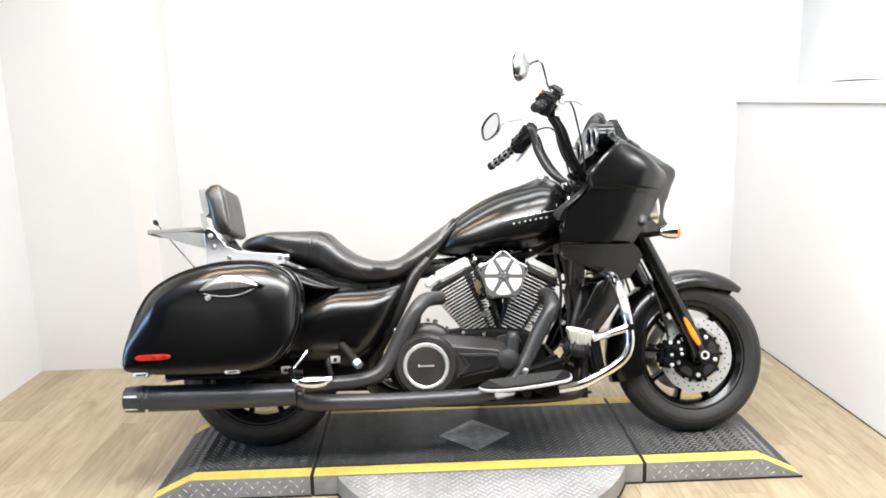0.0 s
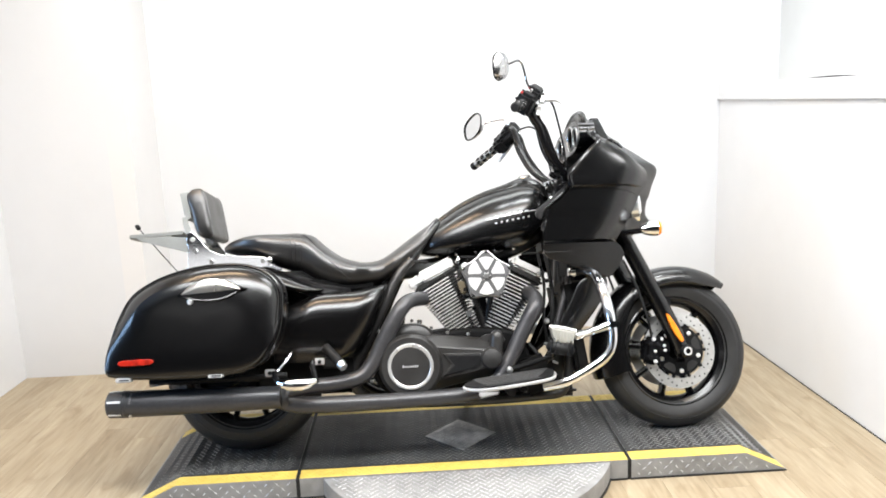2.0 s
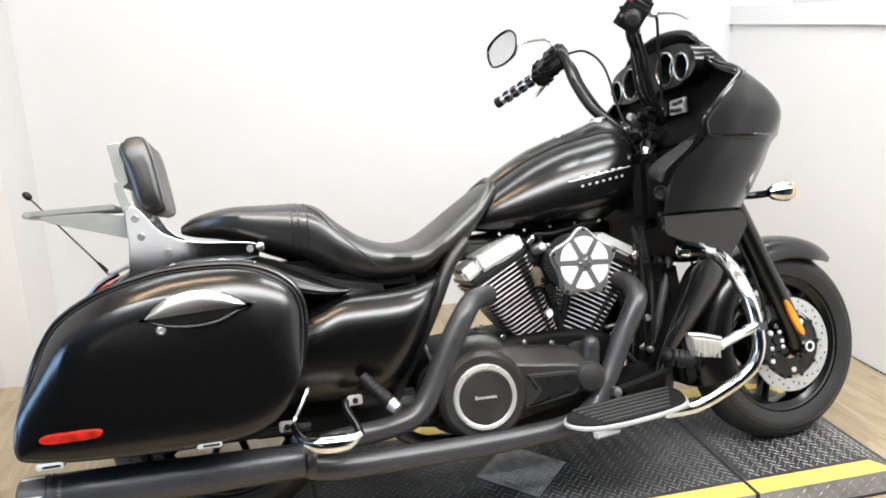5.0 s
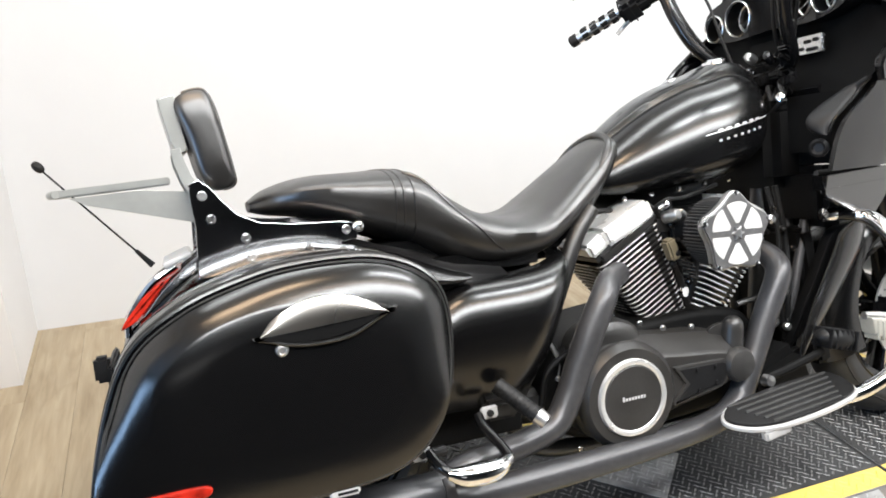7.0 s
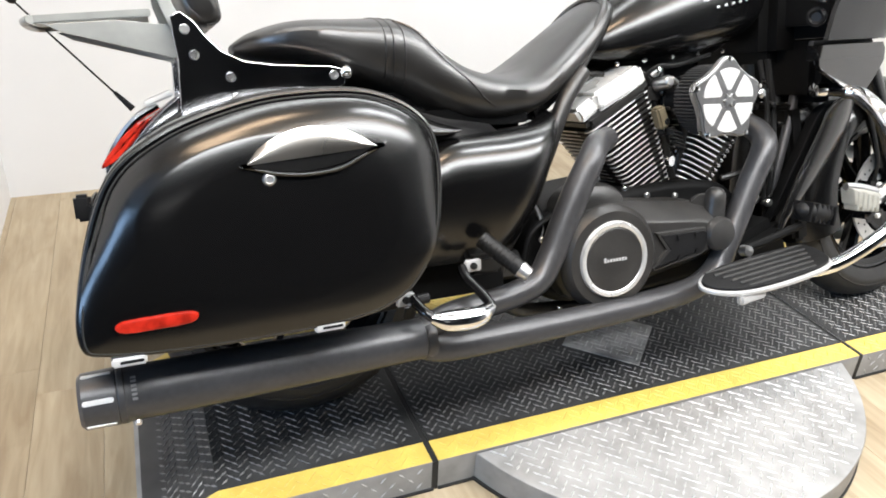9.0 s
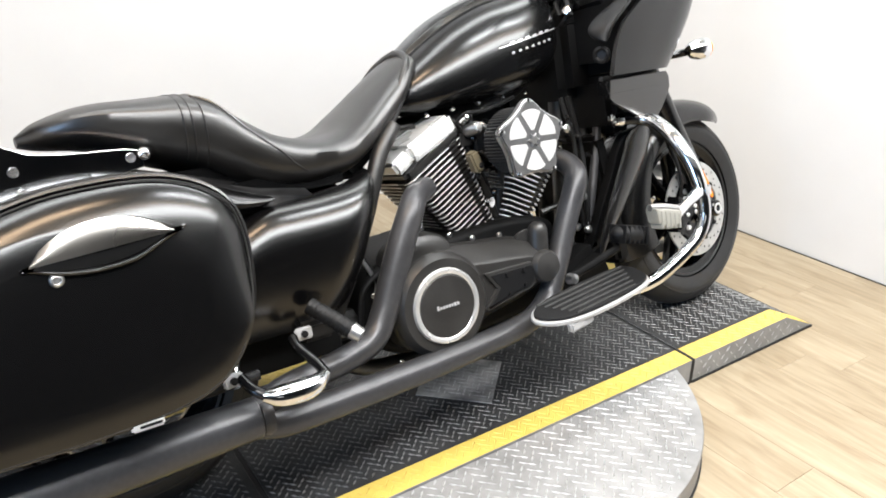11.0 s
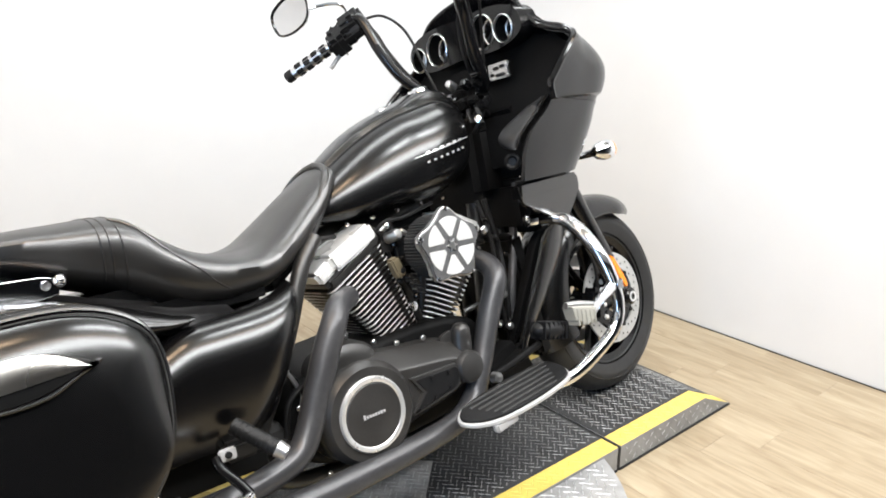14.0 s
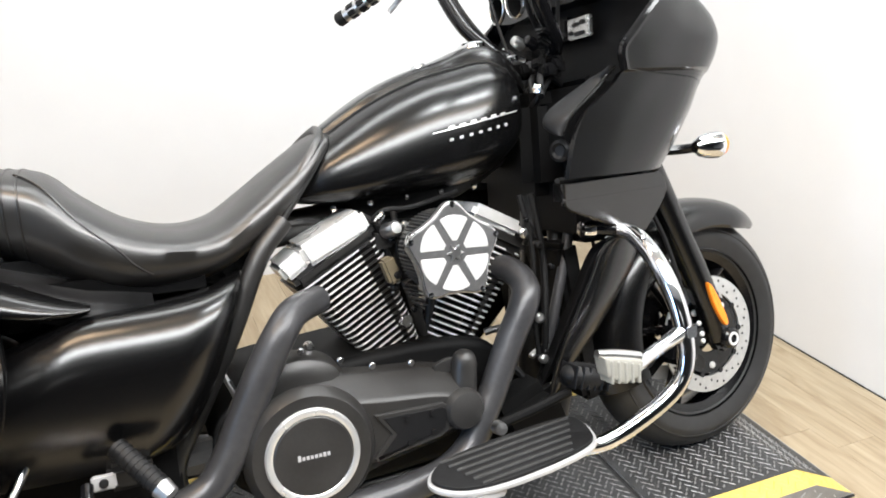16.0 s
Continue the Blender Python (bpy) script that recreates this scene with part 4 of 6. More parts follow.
def saddlebag(s):
    f = (lambda bm: bm) if s < 0 else mirrored
    bag = part("saddlebag", f(bag_shell()), SATIN, bike, "satin black hard saddlebag with a ridged lid edge", sharp=50, flats=False)
    # lid rim: a rounded bead between two dark grooves
    for ins, y, r, mat, kind in ((0.013, -0.4192, 0.0015, SEAM, "lid_groove"), (0.0075, -0.407, 0.0052, SATIN, "lid_bead"), (0.002, -0.3965, 0.0016, SEAM, "lid_groove")):
        loop = []
        for x, z in shrink(bag_o, ins):
            flat = min(1.0, max(0.0, (0.56 - z) / 0.16))
            loop.append((x, y - (0.024 if mat is SATIN else 0.030 if y < -0.41 else 0.0) * flat + 0.05 * max(0.0, z - 0.55), z))
        part(kind, f(tube(loop + loop[:1], r, 8)), mat, bag)
    # recess lip, dark slot, chrome latch handle
    lip = outline2([(-0.955, 0.596), (-0.935, 0.588), (-0.90, 0.578), (-0.85, 0.574), (-0.80, 0.579), (-0.755, 0.597), (-0.724, 0.611), (-0.76, 0.606), (-0.85, 0.600), (-0.92, 0.597)], 40)
    part("handle_recess", f(plate(lip, -0.449, -0.4655, 0.005)), SATIN, bag, "moulded lip under the handle")
    part("lip_edge", f(tube([(-0.958, -0.455, 0.597), (-0.93, -0.462, 0.589), (-0.895, -0.4655, 0.579), (-0.85, -0.467, 0.575), (-0.80, -0.4655, 0.580), (-0.757, -0.461, 0.598), (-0.722, -0.454, 0.612)], 0.0036, 8)), SATIN, bag, "rounded lip edge")
    slot = outline2([(-0.938, 0.594), (-0.87, 0.602), (-0.80, 0.606), (-0.752, 0.606), (-0.795, 0.588), (-0.845, 0.580), (-0.895, 0.583)], 30)
    part("handle_slot", f(plate(slot, -0.455, -0.4672, 0.001)), MATT, bag, "dark finger slot")
    rim = outline2([(-0.943, 0.597), (-0.915, 0.624), (-0.865, 0.643), (-0.80, 0.642), (-0.758, 0.625), (-0.740, 0.609), (-0.84, 0.600)], 40)
    part("handle_bed", f(plate(rim, -0.445, -0.4565, 0.003)), SEAM, bag, "dark gap round the handle")
    part("latch_handle", f(handle_shell()), PULL, bag, "leaf-shaped chrome latch handle", sharp=50, flats=False)
    part("lock", f(lathe([(0, 0.008), (0.005, 0.008), (0.006, 0.010), (0.009, 0.009), (0.011, 0.005), (0.011, 0)], (-0.912, -0.456, 0.572), (0, -1, 0), 20)), BRUSHED, bag, "chrome key lock")
    ref = outline2([(-1.157, 0.377), (-1.145, 0.386), (-1.100, 0.388), (-1.052, 0.388), (-1.038, 0.380), (-1.050, 0.369), (-1.100, 0.367), (-1.143, 0.368)], 32)
    part("side_reflector", f(plate(ref, -0.430, -0.4685, 0.005)), RED, bag, "red side reflector")
    for x in (-1.145, -0.838):
        part("hinge_latch", f(block((x, -0.436, 0.320), (0.050, 0.030, 0.015), 0.003)), BRIGHT, bag, "bright metal hinge tab")
        part("hinge_plate", f(block((x + 0.004, -0.4395, 0.320), (0.034, 0.026, 0.0045), 0.001)), PLASTIC, bag)
    return bag


saddlebag(-1)
saddlebag(1)
for s in (-1, 1):
    part("bag_rail", tube([(-1.10, s * 0.32, 0.30), (-0.95, s * 0.33, 0.296), (-0.62, s * 0.32, 0.300)], 0.010, 10), PLASTIC, bike, "black saddlebag support rail")

# ---- rear fender, tail light, antenna ----
part("rear_fender", fender_shell(RX, RZ + 0.02, lambda f: 0.40 - 0.02 * f, 0.125, 60, 188), SATIN, bike, "satin black rear fender")
tail = part("tail_light", loft([[(x + 0.012 * abs(y) / 0.07, y, z) for y in (-0.07, -0.04, 0, 0.04, 0.07)] + [(x + 0.03, y, z + 0.01) for y in (0.07, 0.04, 0, -0.04, -0.07)] for x, z in ((-1.140, 0.578), (-1.132, 0.60), (-1.115, 0.63), (-1.090, 0.656), (-1.070, 0.668))]), RED, bike, "red tail light lens in a chrome frame")
part("tail_frame", tube([(-1.150, -0.075, 0.560), (-1.142, -0.075, 0.60), (-1.100, -0.075, 0.655), (-1.05, -0.07, 0.685)], 0.008, 8), CHROME, tail, "chrome tail light frame")
for side in (-1, 1):
    trim = outline2([(-1.128, 0.588), (-1.069, 0.652), (-0.992, 0.709), (-0.986, 0.688), (-1.060, 0.638), (-1.138, 0.576)], 42)
    part("tail_trim", plate(trim, side * 0.070, side * 0.082, 0.003), POLISHED, tail, "bright trim beside the tail light")
    wrap = outline2([(-1.162, 0.577), (-1.138, 0.612), (-1.108, 0.641), (-1.073, 0.660), (-1.098, 0.626), (-1.132, 0.590)], 36)
    part("side_lens", plate(wrap, side * 0.066, side * 0.084, 0.004), RED, tail, "red lens wrapping round the side")
part("tail_top", block((-1.045, 0.0, 0.697), (0.06, 0.17, 0.012), 0.004, Matrix.Rotation(radians(-20), 4, "Y")), BRIGHT, tail, "chrome tail light frame")
antenna = part("antenna", tube([(-1.095, 0.09, 0.677), (-1.284, 0.105, 0.900)], 0.0022, 6), PLASTIC, bike, "thin whip antenna with a ball tip")
part("antenna_base", tube([(-1.095, 0.09, 0.677), (-1.125, 0.0925, 0.713)], [0.007, 0.004], 8), RUBBER, antenna, "rubber antenna boot")
part("antenna_tip", lathe([(0, -0.014), (0.005, -0.0125), (0.008, -0.009), (0.0095, -0.004), (0.010, 0), (0.0095, 0.004), (0.008, 0.009), (0.005, 0.0125), (0, 0.014)], (-1.286, 0.105, 0.903), (-0.65, 0, 0.76), 14), PLASTIC, antenna)
plate_holder = part("plate_bracket", block((-1.19, 0.0, 0.45), (0.012, 0.19, 0.13), 0.004), PLASTIC, bike, "black number plate bracket")
part("bracket_clip", block((-1.205, -0.06, 0.505), (0.03, 0.03, 0.05), 0.006), PLASTIC, plate_holder)

# ---- side cover ----
COVER_TOP = [(-0.680, 0.535), (-0.620, 0.548), (-0.570, 0.566), (-0.520, 0.586), (-0.450, 0.590), (-0.380, 0.592), (-0.310, 0.601), (-0.250, 0.622)]
COVER_FRONT = [(0.330, -0.405), (0.356, -0.366), (0.425, -0.323), (0.510, -0.286), (0.611, -0.248), (0.630, -0.243)]


def rounding(d, r):
    """How far a rounded edge of radius r falls back at a distance d from it."""
    return r * (1 - math.sqrt(1 - (1 - max(0.0, d) / r) ** 2)) if d < r else 0.0


def cover_point(u, v):
    """u runs from the saddlebag to the frame tube, v from the shoulder down."""
    top = graph(COVER_TOP, -0.68 + 0.43 * u)[0]
    z = top + (0.335 - top) * v
    front = graph(COVER_FRONT, z)[0]
    x = -0.68 + (front + 0.68) * u
    low = max(0.0, 0.51 - z)
    out = 0.268 - 0.16 * (x + 0.46) ** 2 - 1.1 * low * low
    return Vector((x, -(out - 0.75 * rounding(top - z, 0.095) - 0.9 * rounding(front - x, 0.085)), z))


for s in (-1, 1):
    rings = []
    for i in range(41):
        u = i / 40
        u = u + 0.25 * u * (1 - u)
        col = [cover_point(u, (q / 36) ** 1.25) for q in range(37)]
        rings.append([(p.x, -s * p.y, p.z) for p in col] + [(p.x, -s * (p.y + 0.03), p.z) for p in col[::-1]])
    part("side_cover", loft(rings), SATIN, bike, "satin black bulging side cover", sharp=60, flats=False)
    # the tail cover beside the seat draws out to a point over the side cover
    rings = []
    for x, lo, hi, y in ((-0.80, 0.640, 0.700, 0.225), (-0.72, 0.628, 0.686, 0.236), (-0.64, 0.606, 0.660, 0.240), (-0.58, 0.594, 0.634, 0.238), (-0.53, 0.592, 0.616, 0.232), (-0.495, 0.598, 0.606, 0.226)):
        h = hi - lo
        rings.append([(x, s * (y - 0.07), lo), (x, s * (y - 0.008), lo), (x, s * y, lo + h * 0.2), (x, s * y, lo + h * 0.45), (x, s * (y - 0.010), lo + h * 0.75), (x, s * (y - 0.028), hi), (x, s * (y - 0.07), hi + 0.006)])
    part("tail_cover", loft(rings), SATIN, bike, "satin black tail cover drawn out to a point", sharp=70)
part("under_seat_panel", block((-0.50, 0, 0.62), (0.46, 0.30, 0.12), 0.04), SATIN, bike, "black panel under the seat")
part("seat_base", block((-0.235, 0, 0.662), (0.16, 0.24, 0.07), 0.02, Matrix.Rotation(radians(-38), 4, "Y")), MATT, bike, "black base under the seat nose")
part("seat_rail_panel", loft([[(x, y, z + h) for y, h in ((-w, -0.02), (-w, 0.02), (-w * 0.6, 0.045), (w * 0.6, 0.045), (w, 0.02), (w, -0.02))] for x, w, z in ((-0.90, 0.12, 0.69), (-0.75, 0.17, 0.665), (-0.62, 0.20, 0.625), (-0.50, 0.205, 0.585), (-0.40, 0.19, 0.570))]), PLASTIC, bike, "black rear fender rail cover", sharp=80)

# ---- frame ----
for s in (-1, 1):
    part("frame_tube", tube([(-0.16, s * 0.135, 0.70), (-0.215, s * 0.15, 0.64), (-0.275, s * 0.16, 0.52), (-0.34, s * 0.16, 0.40), (-0.40, s * 0.15, 0.28), (-0.36, s * 0.13, 0.19), (-0.20, s * 0.12, 0.155), (0.30, s * 0.12, 0.155), (0.42, s * 0.11, 0.20), (0.44, s * 0.10, 0.45), (0.46, s * 0.06, 0.80)], 0.019, 12), ENGINE, bike, "satin black frame tube")
part("backbone", tube([(-0.25, 0, 0.66), (0.20, 0, 0.72), (0.46, 0, 0.86)], 0.035, 12), ENGINE, bike, "black frame backbone")
part("steering_head", tube([(0.55, 0, 0.90), (0.61, 0, 0.74)], 0.04, 14), MATT, bike)
part("bag_mount_panel", block((-0.76, 0.175, 0.30), (0.80, 0.012, 0.25), 0.004), MATT, bike, "black panel inside the far saddlebag")
part("swingarm", tube([(-0.30, -0.11, 0.28), (-0.55, -0.125, 0.285), (-0.84, -0.125, 0.292)], [0.035, 0.03, 0.024], 10), ENGINE, bike, "black swingarm")
part("swingarm", tube([(-0.30, 0.11, 0.28), (-0.55, 0.125, 0.285), (-0.84, 0.125, 0.292)], [0.035, 0.03, 0.024], 10), ENGINE, bike, "black swingarm")
part("inner_guard", block((-0.50, 0, 0.42), (0.20, 0.26, 0.34), 0.03), MATT, bike, "black inner fender panel")

# ---- engine ----
case = part("crankcase", plate(outline2([(-0.33, 0.30), (-0.27, 0.40), (-0.10, 0.42), (0.10, 0.43), (0.24, 0.40), (0.28, 0.30), (0.22, 0.20), (-0.05, 0.17), (-0.26, 0.19)], 50), -0.155, 0.155, 0.02), MATT, bike, "black engine crankcase")


def cylinder(base, top, w0, w1, n, name):
    """A finned barrel: a core and a stack of fins that widen to the head."""
    b, t = Vector((base[0], -0.035, base[1])), Vector((top[0], -0.035, top[1]))
    d = (t - b).normalized()
    ang = math.atan2(d.x, d.z)
    rot = Matrix.Rotation(ang, 4, "Y")
    L = (t - b).length
    core = part(name, lathe([(0, 0), (w0 * 0.42, 0), (w1 * 0.40, L), (0, L)], b, d, 28), ENGINE, bike, "finned black cylinder barrel")
    for i in range(n):
        f = (i + 0.5) / n
        w = w0 + (w1 - w0) * f
        depth = 0.175 + 0.025 * f
        fin = block((0, 0, 0), (w, depth, 0.0062), 0.0)
        bmesh.ops.bevel(fin, geom=[e for e in fin.edges if abs((e.verts[0].co - e.verts[1].co).z) > 0.004], offset=0.022, segments=3, affect="EDGES")
        fin.transform(Matrix.Translation(b + d * (L * f)) @ rot)
        part("fin", fin, ENGINE, core, sharp=30)
        rim = []
        half = (w / 2 - 0.022, depth / 2 - 0.022)
        for q in range(24):
            a = 2 * math.pi * q / 24
            px = math.copysign(half[0], math.cos(a)) + 0.0226 * math.cos(a)
            py = math.copysign(half[1], math.sin(a)) + 0.0226 * math.sin(a)
            rim.append((px, py))
        edge = loft([[(x, y, -0.0018) for x, y in rim], [(x, y, 0.0018) for x, y in rim]], cap0=False, cap1=False)
        edge.transform(Matrix.Translation(b + d * (L * f)) @ rot)
        part("fin_edge", edge, FIN_EDGE, core, "machined bright fin edge")
    return b, t, d, rot


b, t, d, rot = cylinder((0.056, 0.393), (-0.064, 0.612), 0.100, 0.192, 20, "cylinder")
head = part("cylinder_head", block(t + d * 0.012, (0.185, 0.215, 0.035), 0.012, rot), ENGINE, bike, "black cylinder head")
part("rocker_cover", block((-0.067, -0.075, 0.657), (0.142, 0.14, 0.046), 0.008, Matrix.Rotation(radians(-25), 4, "Y")), ROCKER, head, "bright metal rocker cover")
part("rocker_cap", block((-0.150, -0.085, 0.614), (0.056, 0.11, 0.038), 0.008, Matrix.Rotation(radians(-34), 4, "Y")), ROCKER, head, "bright metal rocker cover end")
b, t, d, rot = cylinder((0.158, 0.408), (0.266, 0.612), 0.098, 0.165, 17, "cylinder")
head = part("cylinder_head", block(t + d * 0.012, (0.165, 0.215, 0.032), 0.012, rot), ENGINE, bike, "black cylinder head")
part("rocker_cover", block(t + d * 0.045, (0.125, 0.19, 0.034), 0.010, rot), ROCKER, head, "bright metal rocker cover")

# right-hand cover: big round clutch end and a tapering arm forwards
prim = outline2([(-0.285, 0.295), (-0.262, 0.368), (-0.210, 0.412), (-0.13, 0.416), (-0.03, 0.404), (0.09, 0.390), (0.150, 0.362), (0.172, 0.318), (0.155, 0.268), (0.095, 0.243), (0.00, 0.226), (-0.09, 0.205), (-0.18, 0.190), (-0.255, 0.212)], 64)
rows = [(0.0, -0.150), (0.0, -0.196), (0.004, -0.204), (0.018, -0.224), (0.034, -0.249), (0.040, -0.2565), (0.045, -0.259)]
cover = part("primary_cover", loft([[(x, y, z) for x, z in (shrink(prim, ins) if ins else prim)] for ins, y in rows]), CASE, bike, "satin black clutch and primary cover")
CX, CZ = -0.180, 0.304
part("clutch_dome", lathe([(0.118, 0), (0.116, 0.012), (0.104, 0.026), (0.0, 0.027)], (CX, -0.255, CZ), (0, -1, 0), 56), CASE, cover)
part("clutch_ring", lathe([(0.0705, 0.0), (0.084, 0.0), (0.0838, 0.003), (0.0815, 0.0072), (0.078, 0.008), (0.0725, 0.007), (0.0705, 0.005)], (CX, -0.281, CZ), (0, -1, 0), 64, closed_profile=True), RING, cover, "bright machined clutch ring")
part("clutch_cap", lathe([(0.070, 0.0), (0.070, 0.005), (0.0675, 0.007), (0, 0.0075)], (CX, -0.281, CZ), (0, -1, 0), 56), CASE, cover, "round matt black clutch cap")
for q, high in enumerate((0.0105, 0.006, 0.0065, 0.006, 0.0065, 0.006, 0.008, 0.0065)):
    part("clutch_badge", block((CX - 0.026 + 0.0073 * q, -0.2892, CZ + 0.0015 * (high > 0.009)), (0.0052, 0.0016, high), 0.0005), LETTER, cover, "small silver badge bar")
tri = [(-0.060, 0.343), (0.075, 0.340), (0.092, 0.326), (0.082, 0.285), (0.066, 0.275), (-0.062, 0.255), (-0.068, 0.263), (-0.030, 0.300)]
part("cover_panel", plate(tri, -0.255, -0.2655, 0.004), CASE, cover, "raised ribbed panel")
part("cover_panel_inset", plate(shrink(tri, 0.008), -0.263, -0.2672, 0.0015), PLASTIC, cover)
for bx, bz in ((0.0, 0.327), (0.050, 0.326), (0.002, 0.280), (0.050, 0.290)):
    part("cover_bolt", lathe([(0, 0), (0.005, 0), (0.005, 0.004), (0, 0.004)], (bx, -0.2685, bz), (0, -1, 0), 10), PLASTIC, cover)
part("pulley_boss", lathe([(0.040, 0), (0.040, 0.008), (0.034, 0.018), (0.020, 0.022), (0, 0.023)], (0.118, -0.258, 0.318), (0, -1, 0), 36), CASE, cover)
part("starter_boss", lathe([(0.0, 0.056), (0.010, 0.055), (0.018, 0.050), (0.0235, 0.040), (0.025, 0.026), (0.026, -0.03), (0, -0.03)], (0.142, -0.215, 0.362), (0.10, 0.0, 1), 28), CASE, cover, "domed starter boss")
part("starter_flange", plate(outline2([(0.085, 0.392), (0.118, 0.404), (0.170, 0.392), (0.172, 0.372), (0.100, 0.370)], 30), -0.196, -0.208, 0.003), CASE, cover)
part("case_boss", loft([[(-0.175 + 0.095 * k * math.cos(q * math.pi / 12), y, 0.405 + 0.058 * k * math.sin(q * math.pi / 12)) for q in range(24)] for y, k in ((-0.14, 0.92), (-0.185, 0.90), (-0.202, 0.80), (-0.210, 0.6), (-0.212, 0.3))]), CASE, cover, "rounded boss behind the clutch cover")
for i, (bx, bz) in enumerate(((-0.168, 0.468), (-0.097, 0.438), (-0.037, 0.417), (0.04, 0.408), (0.165, 0.37), (0.175, 0.275), (-0.31, 0.35), (-0.315, 0.25), (-0.27, 0.185))):
    part("engine_bolt", lathe([(0, 0), (0.0065, 0), (0.0065, 0.005), (0.0045, 0.007), (0, 0.007)], (bx, -0.20, bz), (0, -1, 0), 10), BRUSHED, cover, "bare metal bolt")

# air cleaner
AX, AZ = 0.113, 0.620
air = part("air_filter", lathe([(0.0, 0), (0.074, 0), (0.074, 0.072), (0, 0.072)], (AX, -0.195, AZ), (0, -1, 0), 48), PLASTIC, bike, "round black pleated air filter")
for i in range(60):
    a = 2 * math.pi * i / 60
    part("pleat", block((AX + 0.075 * math.cos(a), -0.231, AZ + 0.075 * math.sin(a)), (0.006, 0.066, 0.0034), 0.0008, Matrix.Rotation(-a, 4, "Y"), seg=1), PAD_RIB, air, "grey filter pleat")
rim_out, n = [], 96
for i in range(n):
    a = 2 * math.pi * i / n + math.pi / 2
    lobes = ((1 + math.cos(5 * (a - radians(89)))) / 2) ** 1.5
    rr = 0.0765 + 0.0180 * lobes
    rim_out.append((AX + rr * math.cos(a), AZ + rr * math.sin(a)))
part("cover_plate", plate(rim_out, -0.264, -0.282, 0.004), BRUSHED, air, "machined edge of the air cleaner cover")
part("cover_face", plate(shrink(rim_out, 0.0042), -0.278, -0.2855, 0.002), COVER_GREY, air, "black six-spoke cover face")
for i in range(6):
    am = radians(60 * i + 28)
    pts = [(AX + r * math.cos(am + radians(a)), AZ + r * math.sin(am + radians(a))) for r, a in ((0.023, -12), (0.066, -24.5), (0.0685, -22), (0.0695, -11), (0.0700, 0), (0.0695, 11), (0.0685, 22), (0.066, 24.5), (0.023, 12))]
    part("cover_window", plate(pts, -0.283, -0.2868, 0.0012), BRIGHT, air, "bright window between two spokes")
star = [(AX + r * math.cos(q * math.pi / 6), AZ + r * math.sin(q * math.pi / 6)) for q, r in enumerate((0.017, 0.008) * 6)]
part("cover_hub", plate(star, -0.284, -0.290, 0.0012), BRUSHED, air, "small star-shaped hub")
for i in range(5):
    a = 2 * math.pi * i / 5 + radians(89)
    part("cover_screw", lathe([(0, 0), (0.0055, 0), (0.0055, 0.004), (0, 0.005)], (AX + 0.0885 * math.cos(a), -0.283, AZ + 0.0885 * math.sin(a)), (0, -1, 0), 10), CHROME, air)
part("air_duct", tube([(AX, -0.20, AZ), (0.10, -0.10, 0.62), (0.10, 0.0, 0.62)], 0.045, 16), PLASTIC, bike, "black intake duct")
part("throttle_body", block((0.03, -0.10, 0.64), (0.06, 0.07, 0.06), 0.014), ENGINE, bike, "dark throttle body")
part("intake_cable", tube([(0.0, -0.12, 0.67), (0.03, -0.15, 0.70), (0.09, -0.14, 0.70), (0.20, -0.12, 0.72)], 0.005, 8), RUBBER, bike)
part("horn_bracket", block((0.106, -0.02, 0.47), (0.05, 0.05, 0.16), 0.01), ENGINE, bike, "dark bracket between the cylinders")

# ---- exhaust ----
muffler = part("muffler", lathe([(0.0, 0), (0.034, 0.0), (0.0385, 0.002), (0.0395, 0.006), (0.0390, 0.012), (0.0400, 0.06), (0.0430, 0.20), (0.0455, 0.38), (0.046, 0.53), (0.046, 0.545), (0, 0.545)], (-0.640, -0.325, 0.224), (-1, -0.03, 0.010), 36), EXHAUST, bike, "long matt black muffler")
part("end_cap", lathe([(0.046, 0), (0.0475, 0.002), (0.0475, 0.010), (0.046, 0.012), (0.0475, 0.014), (0.046, 0.064), (0.040, 0.070), (0.036, 0.070), (0.036, 0.02), (0, 0.02)], (-1.164, -0.341, 0.2294), (-1, -0.03, 0.010), 36), EXHAUST, muffler, "muffler end cap with bright slots")
for a in (15, 75, -45, 135, 195, 255):
    ar = radians(a)
    c = Vector((-1.203, -0.3425 - 0.0462 * math.cos(ar), 0.2298 + 0.0462 * math.sin(ar)))
    slot_m = Matrix.Rotation(-ar, 4, "X")
    part("cap_slot", block(c, (0.046, 0.0035, 0.0085), 0.0017, slot_m), BRIGHT, muffler, "bright machined slot")
part("clamp_screw", lathe([(0, 0), (0.006, 0), (0.005, 0.005), (0, 0.005)], (-1.15, -0.375, 0.192), (0, -0.8, -0.6), 10), BRUSHED, muffler)
for q in range(6):
    ar = radians(8 + 9 * q)
    c = Vector((-1.149, -0.3405 - 0.0461 * math.cos(ar), 0.2293 + 0.0461 * math.sin(ar)))
    part("lettering", block(c, (0.008, 0.0012, 0.0042), 0.0004, Matrix.Rotation(-ar, 4, "X"), seg=1), PAD_LETTER, muffler, "small grey lettering bar")
left_muffler = part("muffler", mirrored(lathe([(0.0, 0), (0.030, 0.0), (0.040, 0.06), (0.0455, 0.38), (0.046, 0.545), (0.0475, 0.55), (0.046, 0.61), (0.038, 0.612), (0, 0.59)], (-0.625, -0.325, 0.224), (-1, -0.03, 0.010), 32)), EXHAUST, bike, "long matt black muffler")
part("pipe", mirrored(tube([(-0.650, -0.315, 0.216), (-0.52, -0.30, 0.200), (-0.36, -0.24, 0.185), (-0.25, -0.15, 0.18)], 0.030, 16)), EXHAUST, left_muffler)
